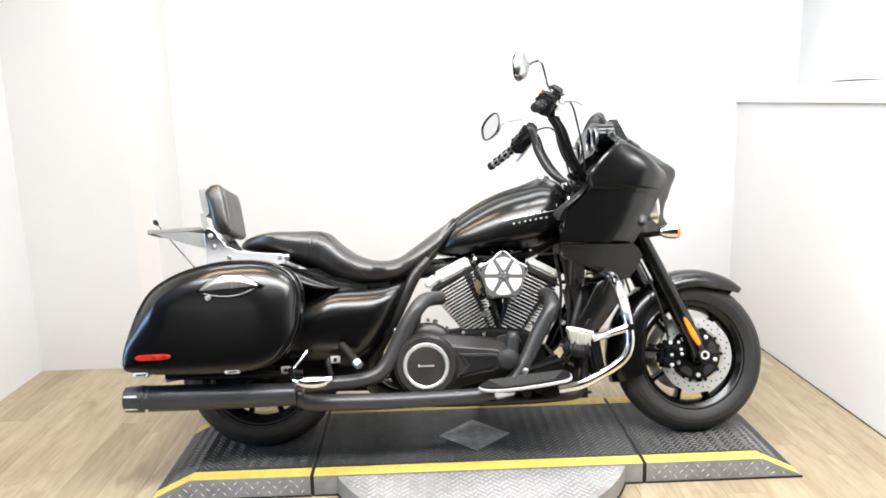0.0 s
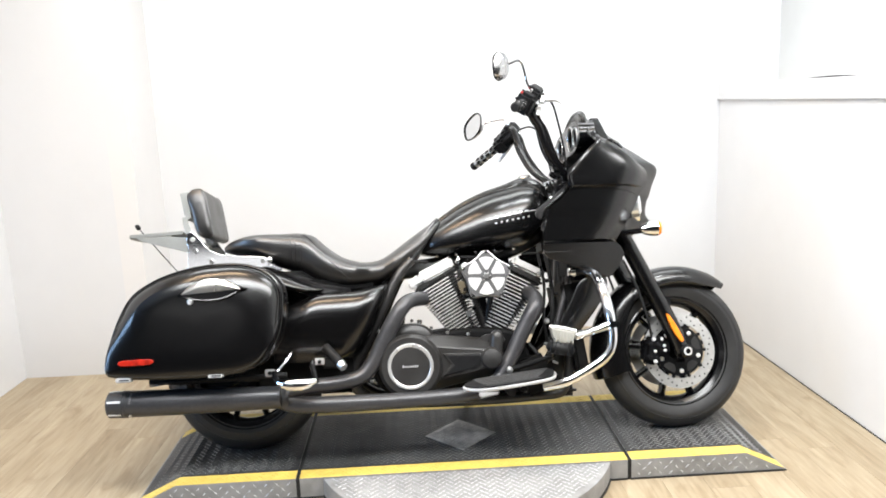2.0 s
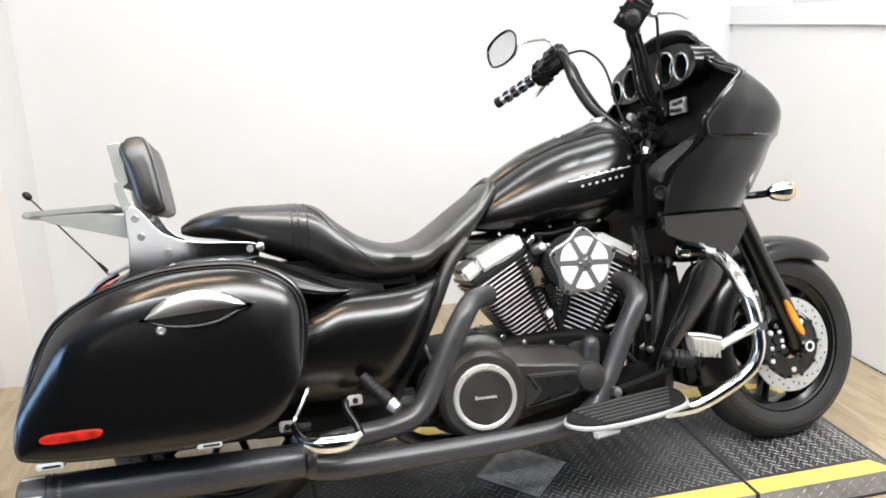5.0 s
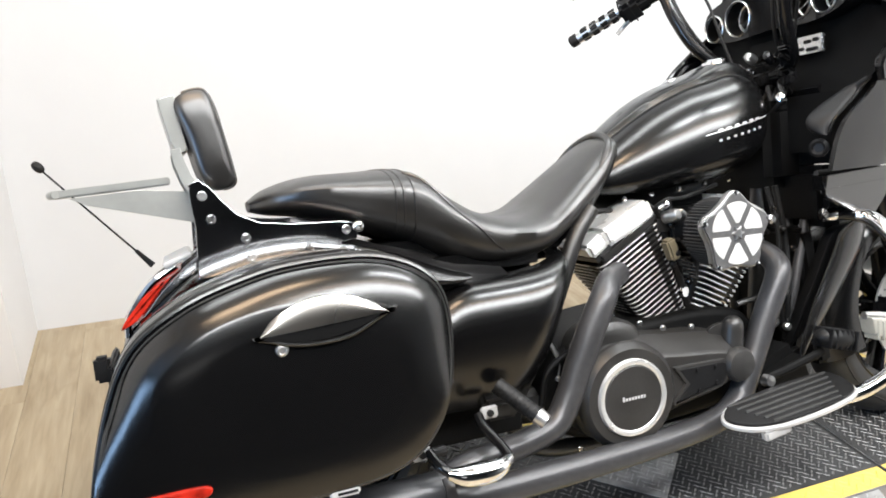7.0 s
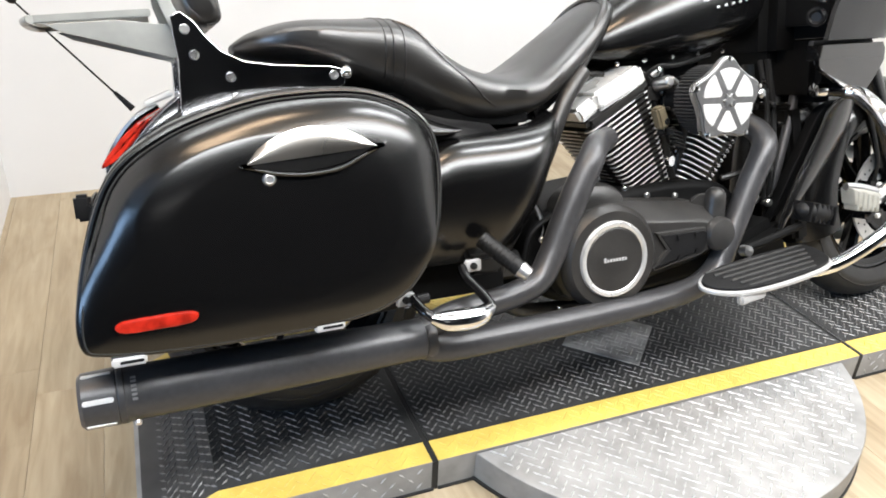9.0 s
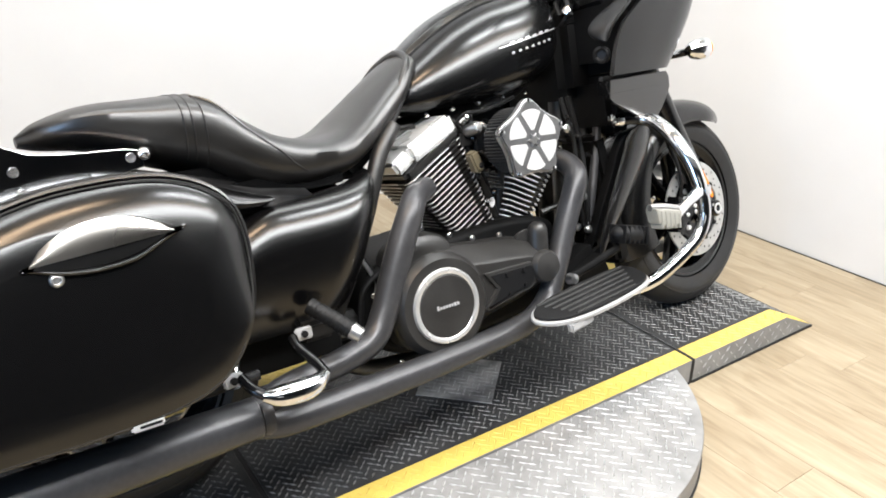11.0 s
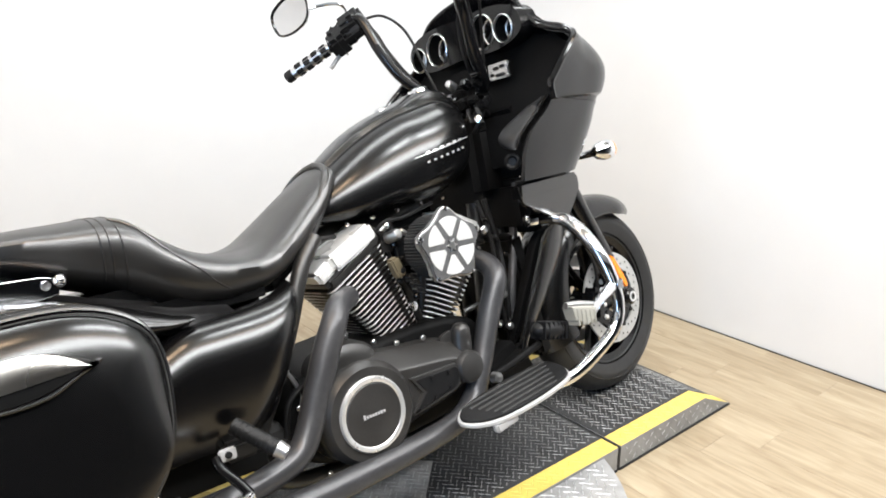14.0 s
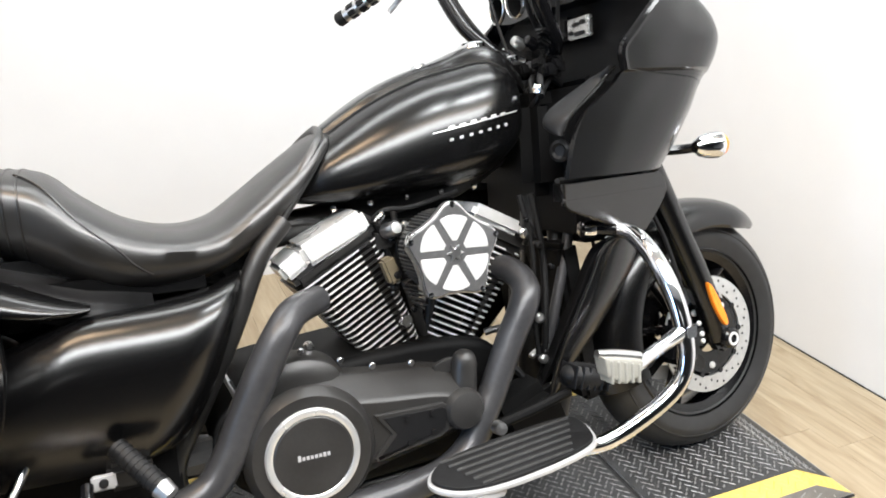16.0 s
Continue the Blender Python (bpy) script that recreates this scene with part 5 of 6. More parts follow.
part("lower_pipe", tube([(-0.650, -0.315, 0.212), (-0.60, -0.312, 0.195), (-0.50, -0.30, 0.187), (-0.29, -0.285, 0.184), (-0.09, -0.270, 0.186), (0.06, -0.25, 0.195), (0.14, -0.235, 0.235), (0.185, -0.225, 0.300)], [0.026, 0.030, 0.030, 0.029, 0.028, 0.0275, 0.0275, 0.0275], 22), EXHAUST, bike, "matt black lower exhaust pipe")
part("front_header", tube([(0.14, -0.235, 0.235), (0.195, -0.222, 0.315), (0.245, -0.215, 0.410), (0.290, -0.210, 0.487), (0.304, -0.188, 0.522), (0.294, -0.150, 0.548), (0.272, -0.10, 0.556)], [0.027, 0.028, 0.029, 0.030, 0.029, 0.027, 0.026], 22), EXHAUST, bike, "matt black front exhaust header")
part("rear_header", tube([(-0.640, -0.305, 0.228), (-0.56, -0.296, 0.250), (-0.44, -0.278, 0.258), (-0.36, -0.264, 0.276), (-0.317, -0.253, 0.322), (-0.281, -0.247, 0.388), (-0.240, -0.242, 0.462), (-0.206, -0.236, 0.515), (-0.172, -0.208, 0.543), (-0.115, -0.160, 0.550)], [0.026, 0.027, 0.027, 0.028, 0.029, 0.030, 0.030, 0.029, 0.028, 0.026], 22), EXHAUST, bike, "matt black rear exhaust header")
part("pipe_collar", lathe([(0.034, 0), (0.036, 0.01), (0.033, 0.02), (0.0, 0.02)], (-0.615, -0.315, 0.214), (-1, -0.03, 0.06), 28), EXHAUST, bike)

# ---- fairing ----
FAIR = [  # z, rear x, rear y, shoulder x, shoulder y, edge x, edge y, recess depth, nose x
    (0.735, 0.322, 0.349, 0.532, 0.318, 0.612, 0.250, 0.000, 0.690),
    (0.790, 0.330, 0.358, 0.568, 0.328, 0.648, 0.258, 0.010, 0.790),
    (0.814, 0.336, 0.362, 0.580, 0.333, 0.662, 0.260, 0.020, 0.824),
    (0.850, 0.352, 0.370, 0.600, 0.340, 0.684, 0.262, 0.030, 0.808),
    (0.900, 0.412, 0.376, 0.624, 0.346, 0.707, 0.265, 0.030, 0.815),
    (0.920, 0.428, 0.380, 0.634, 0.351, 0.722, 0.266, 0.030, 0.824),
    (0.925, 0.432, 0.392, 0.638, 0.362, 0.728, 0.270, 0.030, 0.828),
    (0.960, 0.425, 0.398, 0.655, 0.368, 0.740, 0.270, 0.026, 0.840),
    (0.990, 0.448, 0.402, 0.662, 0.368, 0.735, 0.270, 0.020, 0.853),
    (1.020, 0.474, 0.406, 0.654, 0.364, 0.703, 0.272, 0.016, 0.866),
    (1.050, 0.505, 0.406, 0.632, 0.357, 0.664, 0.277, 0.012, 0.862),
    (1.080, 0.538, 0.394, 0.600, 0.345, 0.622, 0.286, 0.008, 0.820),
    (1.105, 0.545, 0.352, 0.572, 0.322, 0.588, 0.285, 0.006, 0.785),
    (1.125, 0.550, 0.296, 0.563, 0.275, 0.574, 0.255, 0.004, 0.755),
    (1.145, 0.556, 0.256, 0.566, 0.240, 0.576, 0.222, 0.002, 0.722),
]


def fairing_slice(z, inset=0.0):
    """One level of the fairing, from the right rear edge round the nose to the left one."""
    xr, yr, xs, ys, xe, ye, rec, xn = graph(FAIR, z)
    mid = ((xr + xs) / 2, (yr + ys) / 2 + 0.006)
    half = [(v.x, v.y) for v in curve([(xr, yr, 0), (*mid, 0), (xs, ys, 0), (xe, ye, 0)], 16)]
    half += [(xe - rec * 0.6 + (xn - xe) * 0.10, ye * 0.86), (xe - rec + (xn - xe) * 0.25, ye * 0.60), (xe - rec * 0.5 + (xn - xe) * 0.55, ye * 0.34), (xe + (xn - xe) * 0.90, ye * 0.12)]
    half = [(x - inset * (0.2 + 0.8 * i / 19), y - inset * (1 - 0.8 * i / 19)) for i, (x, y) in enumerate(half)]
    return [(x, -y, z) for x, y in half] + [(xn - inset, 0.0, z)] + [(x, y, z) for x, y in half[::-1]]


def beak_slice(z, inset=0.0):
    """The middle of the nose between the two side panels, set back behind their front edges."""
    mid = fairing_slice(z, inset)[15:26]
    return [(x - 0.016 * min(1.0, abs(y) / 0.12), y * 0.985, z) for x, y, z in mid]


zs = sorted([0.735 + (1.145 - 0.735) * i / 36 for i in range(37)] + [0.920, 0.9225, 0.925])
fairing = part("fairing", loft([beak_slice(z) + beak_slice(z, 0.012)[::-1] for z in zs]), SATIN, bike, "satin black frame-mounted shark-nose fairing", sharp=24)
for s in (-1, 1):
    rings = []
    for z in zs:
        outer, inner = fairing_slice(z), fairing_slice(z, 0.011)
        if s > 0:
            outer, inner = outer[::-1], inner[::-1]
        rings.append(outer[:16] + inner[:16][::-1])
    part("side_panel", loft(rings), SATIN, fairing, "satin black fairing side panel with a crisp front edge", sharp=24)
# crease and joint trim on the flanks
for s in (-1, 1):
    def on_side(z, k):
        p = fairing_slice(z)[k if s < 0 else 40 - k]
        return (p[0], p[1] + s * 0.0005, p[2])
    part("fairing_crease", tube([on_side(0.925 - 0.002 * k, k) for k in range(0, 16, 2)], 0.0016, 6), SATIN, fairing, "moulded joint line")
    # inner trim rims round the rear edge
    part("edge_trim", tube([(graph(FAIR, z)[0] - 0.004, s * (graph(FAIR, z)[1] - 0.004), z) for z in (0.925, 0.96, 0.99, 1.02, 1.05, 1.08, 1.105, 1.125, 1.145)], 0.009, 8), GLOSS, fairing, "gloss black edge trim")
    lower = [(0.318, 0.726), (0.46, 0.727), (0.608, 0.727), (0.630, 0.712), (0.647, 0.685), (0.640, 0.662), (0.628, 0.640), (0.598, 0.600), (0.575, 0.596), (0.550, 0.601), (0.500, 0.618), (0.440, 0.640), (0.345, 0.672), (0.328, 0.684)]
    cowl = plate(lower, 0.0, 0.016, 0.004)
    for v in cowl.verts:
        v.co.y = s * (0.377 - 0.30 * (v.co.x - 0.32) - 0.35 * (0.735 - v.co.z) - 0.05 + v.co.y)
    part("lower_cowl", cowl, SATIN, fairing, "satin black lower cowl")
    rings = []
    for x in (0.320, 0.34, 0.40, 0.46, 0.52, 0.58, 0.612, 0.626):
        yo = 0.3434 - 0.30 * (x - 0.32) - 0.35 * 0.041
        k = 1.0 if x < 0.6 else 0.55
        row = [(yo + 0.0004 - 0.021 * k * (q / 6) ** 1.4, 0.694 + 0.031 * k * q / 6) for q in range(7)]
        row += [(row[-1][0] - 0.004, row[-1][1] + 0.0015), (row[-1][0] - 0.012, row[-1][1] + 0.001)]
        rings.append([(x, s * y, z) for y, z in row] + [(x, s * (row[-1][0] - 0.002), 0.692), (x, s * (yo - 0.006), 0.692)])
    part("cowl_shoulder", loft(rings), SATIN, fairing, "rounded top edge of the lower cowl", sharp=60, flats=False)
    part("cowl_gap", tube([(x, s * (0.300 - 0.30 * (x - 0.32)), 0.7305) for x in (0.33, 0.43, 0.53, 0.61)], 0.006, 8), SEAM, fairing, "dark gap above the lower cowl")
    part("speaker_button", lathe([(0.021, 0), (0.021, 0.008), (0.015, 0.011), (0.010, 0.007), (0, 0.007)], (0.342, s * 0.298, 0.787), (-1, s * 0.6, 0), 24), PLASTIC, fairing, "round black switch on the inner cowl")
    # leaf-shaped inner cowl just inside the rear edge of the lower half
    rings = []
    for i in range(15):
        f = i / 14
        z = 0.815 + 0.118 * f
        xr, yr = graph(FAIR, z)[:2]
        w = 0.010 + 0.046 * math.sin(math.pi * f ** 0.8) ** 0.8
        a, b = Vector((xr - 0.014, yr - 0.022)), Vector((xr - 0.014 - 0.55 * w, yr - 0.022 - w))
        c = (a + b) / 2
        ring = []
        for q in range(12):
            t = 2 * math.pi * q / 12
            p = c + (a - b) * 0.5 * math.cos(t) + Vector((-0.7, 0.5)) * 0.012 * math.sin(t)
            ring.append((p.x, s * p.y, z))
        rings.append(ring)
    part("cowl_rim", tube([(graph(FAIR, z)[0] - 0.016, s * (graph(FAIR, z)[1] - 0.018), z + 0.002) for z in (0.82, 0.85, 0.88, 0.91, 0.930)], [0.002, 0.0035, 0.004, 0.004, 0.002], 8), SATIN, fairing, "rolled rim of the inner cowl")
    part("inner_cowl", loft(rings), PLASTIC, fairing, "leaf-shaped inner cowl", sharp=70)

part("fairing_inner", block((0.50, 0, 0.83), (0.16, 0.58, 0.17), 0.03), MATT, fairing, "black inner fairing panel")
part("neck_cover", block((0.425, 0, 0.80), (0.12, 0.26, 0.22), 0.03), MATT, bike, "black cover over the frame neck")

# headlight bowl in the nose
hl = part("headlight", lathe([(0.0, 0.03), (0.05, 0.026), (0.078, 0.012), (0.085, 0.0), (0.085, -0.03)], (0.748, 0.0, 0.885), (1, 0, 0.10), 36), CLEAR, bike, "clear headlight lens under the nose")
part("headlight_rim", lathe([(0.083, -0.02), (0.095, -0.02), (0.095, 0.008), (0.083, 0.008)], (0.748, 0, 0.885), (1, 0, 0.10), 40, closed_profile=True), CHROME, hl, "chrome headlight rim")

for s in (-1, 1):
    lens = lathe([(0.0, 0.014), (0.030, 0.011), (0.046, 0.0), (0.046, -0.03), (0, -0.03)], (0, 0, 0), (1, s * 0.25, 0.1), 28)
    bmesh.ops.scale(lens, vec=(1, 1, 1.15), verts=lens.verts)
    part("headlight_lens", lens, CLEAR, hl, "clear headlight lens", Matrix.Translation((0.748, s * 0.100, 0.885)))

# short dark windscreen: an arch over the dash that runs down into the nose
ARCH = [(-0.398, 1.066), (-0.372, 1.090), (-0.318, 1.110), (-0.272, 1.132), (-0.246, 1.160), (-0.226, 1.188), (-0.205, 1.218), (-0.165, 1.244), (-0.109, 1.260), (-0.050, 1.269), (0.0, 1.272)]
ARCH = ARCH + [(-y, z) for y, z in ARCH[-2::-1]]
rows = []
for i in range(8):
    f = i / 7
    row = []
    for y, z in ARCH:
        k = max(0.0, 1 - abs(y) / 0.398)
        xf, zf = 0.585 + 0.15 * k ** 0.8, 1.098 + 0.035 * k
        g = f ** 0.85
        row.append((0.532 + (xf - 0.532) * f, y * (1 - 0.12 * f), z + (zf - z) * g))
    rows.append(row + [(x - 0.003, y * 0.985, z - 0.006) for x, y, z in row[::-1]])
part("windscreen", loft(rows), GLOSS, bike, "short dark tinted windscreen", sharp=60)
part("screen_edge", tube([(0.532, y, z) for y, z in ARCH], 0.006, 8, 90), GLOSS, bike, "gloss black hood edge")

# deep dark dash behind the arch, with a pod of four round dials
dash = part("dash", loft([[(x, y, z) for y in (-w, -w * 0.6, 0, w * 0.6, w)] + [(x + 0.03, y, z) for y in (w, w * 0.6, 0, -w * 0.6, -w)] for x, w, z in ((0.500, 0.20, 0.86), (0.520, 0.27, 0.93), (0.545, 0.34, 1.00), (0.560, 0.35, 1.06), (0.570, 0.27, 1.12), (0.570, 0.20, 1.18), (0.575, 0.12, 1.232))]), MATT, bike, "dark dash panel inside the fairing")
pod_o = outline2([(-0.245, 1.125), (-0.235, 1.185), (-0.15, 1.213), (0.0, 1.215), (0.15, 1.213), (0.235, 1.185), (0.245, 1.125), (0.15, 1.095), (0.0, 1.10), (-0.15, 1.095)], 50)
DIALS = ((-0.182, 1.144, 0.034), (-0.098, 1.154, 0.045), (0.112, 1.152, 0.045), (0.208, 1.142, 0.034))
pod_bm = bmesh.new()
loops = [pod_o] + [[(gy + (gr + 0.003) * math.cos(q * math.pi / 16), gz + (gr + 0.003) * math.sin(q * math.pi / 16)) for q in range(32)] for gy, gz, gr in DIALS]
edges = []
for loop in loops:
    vs = [pod_bm.verts.new((0.497, y, z)) for y, z in loop]
    edges += [pod_bm.edges.new((a, b)) for a, b in zip(vs, vs[1:] + vs[:1])]
bmesh.ops.triangle_fill(pod_bm, use_beauty=True, edges=edges)
face = bmesh.ops.extrude_face_region(pod_bm, geom=pod_bm.faces[:])
bmesh.ops.translate(pod_bm, vec=(0.012, 0, 0), verts=[v for v in face["geom"] if isinstance(v, bmesh.types.BMVert)])
part("dial_pod", pod_bm, GLOSS, dash, "black dial pod pierced by four deep dial tunnels")
part("pod_side", loft([[(x, y, z) for y, z in pod_o] for x in (0.509, 0.56)], cap0=False, cap1=False), GLOSS, dash, "side wall of the dial pod")
for s in (-1, 1):
    part("inner_lip", tube([(graph(FAIR, z)[0] + 0.012, s * (graph(FAIR, z)[1] - 0.026), z) for z in (0.935, 0.96, 0.99, 1.02, 1.05, 1.068)], [0.003, 0.006, 0.007, 0.007, 0.007, 0.004], 8), SATIN, dash, "inner rim of the fairing")
for gy, gz, gr in DIALS:
    c = Vector((0.497, gy, gz))
    ax = (1, 0, 0)
    part("gauge", lathe([(gr + 0.003, 0.0), (gr, 0.004), (gr * 0.90, 0.044), (0.0005, 0.044), (0.0005, 0.046), (gr * 0.90 + 0.002, 0.046), (gr + 0.004, 0.004)], c, ax, 32, closed_profile=True), MATT, dash, "deep black dial tunnel")
    part("gauge_ring", lathe([(gr + 0.0005, 0.003), (gr + 0.0045, 0.003), (gr + 0.0045, -0.003), (gr + 0.002, -0.005), (gr + 0.0005, -0.003)], c, ax, 36, closed_profile=True), BRUSHED, dash, "thin bright dial ring")
    part("inner_ring", lathe([(gr * 0.76, 0.042), (gr * 0.86, 0.042), (gr * 0.86, 0.036), (gr * 0.76, 0.038)], c, ax, 32, closed_profile=True), BRUSHED, dash, "bright inner dial ring")
    part("gauge_face", lathe([(0, 0.041), (gr * 0.77, 0.041)], c, ax, 32), DIAL if gr > 0.04 else SEAM, dash, "dark dial face")
    mm = axis_matrix(c + Vector((0.0395, 0, 0)), (-1, 0, 0))
    for i in range(9):
        one = Matrix.Rotation(radians(-30 + 240 * i / 8), 4, "Z")
        part("gauge_tick", block(mm @ one @ Vector((gr * 0.62, 0, 0)), (gr * 0.16, 0.0016, 0.0008), 0, mm.to_3x3().to_4x4() @ one), LETTER, dash, "white dial mark")
    part("gauge_needle", block(mm @ Vector((-gr * 0.22, -gr * 0.14, 0.001)), (gr * 0.5, 0.0018, 0.001), 0, mm.to_3x3().to_4x4() @ Matrix.Rotation(radians(30), 4, "Z")), LETTER, dash, "white needle")
part("radio_panel", block((0.535, 0.02, 1.05), (0.03, 0.17, 0.05), 0.008), MATT, dash, "black audio panel")
part("radio_screen", block((0.525, -0.110, 1.043), (0.012, 0.082, 0.044), 0.003), BRUSHED, dash, "small grey audio panel")
for by, bz, bw in ((-0.130, 1.052, 0.016), (-0.104, 1.050, 0.020), (-0.118, 1.030, 0.034), (-0.085, 1.034, 0.012)):
    part("audio_button", block((0.518, by, bz), (0.008, bw, 0.009), 0.002), PLASTIC, dash, "black audio button")
for q in range(5):
    part("switch", block((0.515, -0.06 + 0.03 * q, 1.035 + 0.008 * (q % 2)), (0.012, 0.018, 0.012), 0.003), RACK if q % 2 else PLASTIC, dash)

# ---- turn signals ----
for s in (-1, 1):
    sig = part("turn_signal", lathe([(0.0, -0.045), (0.012, -0.043), (0.022, -0.030), (0.028, -0.008), (0.0295, 0.014), (0.0290, 0.019), (0.0, 0.019)], (0.752, s * 0.245, 0.770), (1, 0, 0.02), 28), CHROME, bike, "chrome bullet turn signal with an amber lens")
    part("lens", lathe([(0.0275, 0.004), (0.0275, 0.012), (0.024, 0.020), (0.0, 0.026)], (0.762, s * 0.245, 0.770), (1, 0, 0.02), 28), AMBER, sig, "amber lens")
    part("signal_stem", tube([(0.735, s * 0.235, 0.768), (0.70, s * 0.20, 0.765), (0.64, s * 0.17, 0.765)], 0.011, 10), GLOSS, sig, "black stem")

# ---- handlebars ----
# the two sides are set a little differently, as the rider left them
BARS = {  # bend, housing, grip end, lever tip, mirror centre
    -1: ((0.302, 0.232, 1.264), (0.272, 0.282, 1.248), (0.217, 0.366, 1.208), (0.400, 0.345, 1.222), (0.172, 0.316, 1.378)),
    1: ((0.326, 0.228, 1.288), (0.290, 0.296, 1.242), (0.182, 0.432, 1.174), (0.262, 0.385, 1.142), (0.168, 0.348, 1.334)),
}
for s in (-1, 1):
    def at(p, dx=0.0, dy=0.0, dz=0.0):
        return Vector((p[0] + dx, s * (p[1] + dy), p[2] + dz))
    bend, hous, g_end, tip, mir = BARS[s]
    bar = part("handlebar", tube([(0.480, s * 0.045, 0.985), (0.452, s * 0.105, 1.012), (0.385, s * 0.150, 1.085), (0.346, s * 0.182, 1.175), at(bend, 0.010, -0.022, -0.045), at(bend), at(bend, -0.018, 0.026, 0.0), at(hous)], [0.017, 0.0172, 0.0172, 0.017, 0.0168, 0.0165, 0.0150, 0.0135], 16), GLOSS, bike, "thick gloss black ape handlebar", STEER)
    g0 = at(hous).lerp(at(g_end), 0.12)
    g1 = at(g_end)
    run = (g1 - g0).normalized()
    turn = Vector((1, 0, 0)).rotation_difference(run).to_matrix().to_4x4()
    grip = part("grip", tube([g0, g1], [0.0178, 0.0168], 18), BRUSHED, bar, "bright metal grip with black rubber inlays", STEER)
    part("grip_end", lathe([(0.017, -0.012), (0.0185, -0.008), (0.0185, 0.010), (0.014, 0.015), (0, 0.016)], g1, run, 18), RUBBER, grip, "", STEER)
    for i in range(4):
        c = g0.lerp(g1, 0.20 + 0.19 * i)
        for q in range(6):
            a = 2 * math.pi * (q + 0.5 * (i % 2)) / 6
            m_in = axis_matrix(c, run) @ Matrix.Rotation(a, 4, "Z") @ Matrix.Translation((0.0170, 0, 0))
            part("grip_inlay", block((0, 0, 0), (0.005, 0.0135, 0.0215), 0.0015, seg=1), RUBBER, grip, "black rubber grip inlay", STEER @ m_in)
    part("switch_housing", block(at(hous), (0.066, 0.066, 0.080), 0.012, turn), PLASTIC, bar, "black switch housing", STEER)
    part("housing_joint", block(at(hous), (0.004, 0.0675, 0.0815), 0.001, turn), SEAM, bar, "", STEER)
    part("switch_cover", block(at(hous) - run * 0.040, (0.040, 0.054, 0.064), 0.012, turn), PLASTIC, bar, "", STEER)
    for k, (dx, dz) in enumerate(((-0.030, 0.018), (-0.033, -0.004), (-0.028, -0.024), (-0.010, 0.037))):
        part("switch_button", block(at(hous, dx, 0.004 * k, dz), (0.014, 0.016, 0.010), 0.003, turn), RED_RUBBER if (s < 0 and k == 3) else (BRUSHED if k == 1 else PLASTIC), bar, "small switch button", STEER)
    part("bar_clamp", block(at(bend, -0.012, 0.022, 0.004), (0.036, 0.046, 0.042), 0.010, turn), BRUSHED if s < 0 else PLASTIC, bar, "metal lever clamp", STEER)
    part("master_cylinder", block(at(bend, 0.018, 0.040, 0.022) if s < 0 else at(bend, -0.004, 0.034, -0.002), (0.066, 0.046, 0.040) if s < 0 else (0.082, 0.054, 0.060), 0.010, turn), PLASTIC, bar, "black fluid reservoir", STEER)
    if s < 0:
        part("reservoir_cap", block(at(bend, 0.018, 0.040, 0.046), (0.058, 0.042, 0.009), 0.003, turn), PLASTIC, bar, "", STEER)
        part("reservoir_window", lathe([(0, 0.003), (0.009, 0.003), (0.011, 0)], at(bend, -0.006, 0.052, 0.026), (-0.7, -0.7, 0), 16), BRIGHT, bar, "bright sight glass", STEER)
        part("bar_bracket", block(at(bend, 0.036, 0.004, -0.030), (0.036, 0.010, 0.042), 0.003), BRIGHT, bar, "bright accessory bracket", STEER)
    if s > 0:
        mid_body = at(hous).lerp(at(bend), 0.5)
        part("clutch_perch", block(mid_body + Vector((0.004, 0, -0.004)), (0.105, 0.058, 0.078), 0.022, turn, seg=3), PLASTIC, bar, "smooth black clutch perch", STEER)
    root = at(bend, 0.036, 0.046, -0.004)
    part("lever_pivot", lathe([(0, -0.012), (0.013, -0.012), (0.013, 0.012), (0, 0.012)], root, (0.2, 0, 1), 16), BRUSHED, bar, "bare metal lever pivot", STEER)
    if s > 0:
        tip = tuple(u + (v - u) * 0.78 for u, v in zip((bend[0] + 0.036, bend[1] + 0.046, bend[2]), tip))
    mid = root.lerp(at(tip), 0.5) + Vector((0.012, 0, 0.008))
    part("lever", tube([root, mid, at(tip)], [0.009, 0.0075, 0.0065], 10), BRIGHT, bar, "bare metal hand lever", STEER)
    part("cable", tube([at(bend, 0.036, 0.030, 0.006), at(bend, 0.085, -0.010, 0.004), at(bend, 0.120, -0.060, -0.06), (0.455, s * 0.12, 1.09), (0.47, s * 0.08, 0.96)], 0.0042, 8), RUBBER, bar, "", STEER)
    part("cable", tube([at(bend, 0.020, 0.010, -0.01), at(bend, 0.034, -0.022, -0.05), (0.372, s * 0.178, 1.17), (0.412, s * 0.142, 1.08), (0.48, s * 0.08, 0.98)], 0.006, 8), RUBBER, bar, "", STEER)
    part("cable", tube([at(bend, 0.012, -0.012, -0.02), (0.338, s * 0.165, 1.17), (0.372, s * 0.128, 1.08), (0.46, s * 0.07, 0.99)], 0.005, 8), RUBBER, bar, "", STEER)
    mirror = part("mirror", tube([at(bend, 0.0, 0.046, 0.024), at(bend, -0.020, 0.055, 0.060), at(mir, 0.085, -0.010, 0.022), at(mir, 0.030, 0, 0.006)], 0.005, 8), CHROME, bike, "chrome oval mirror on a thin stem", STEER)
    mo = outline2([(-0.060, -0.030), (-0.052, 0.030), (-0.005, 0.050), (0.050, 0.044), (0.070, 0.008), (0.045, -0.040), (-0.010, -0.052)], 36)
    mo = [(-s * x, y) for x, y in mo]
    mm = look(at(mir), (-0.6, -s * 0.12, mir[2] + 0.05)) @ Matrix.Rotation(radians(-22 * s), 4, "Z")
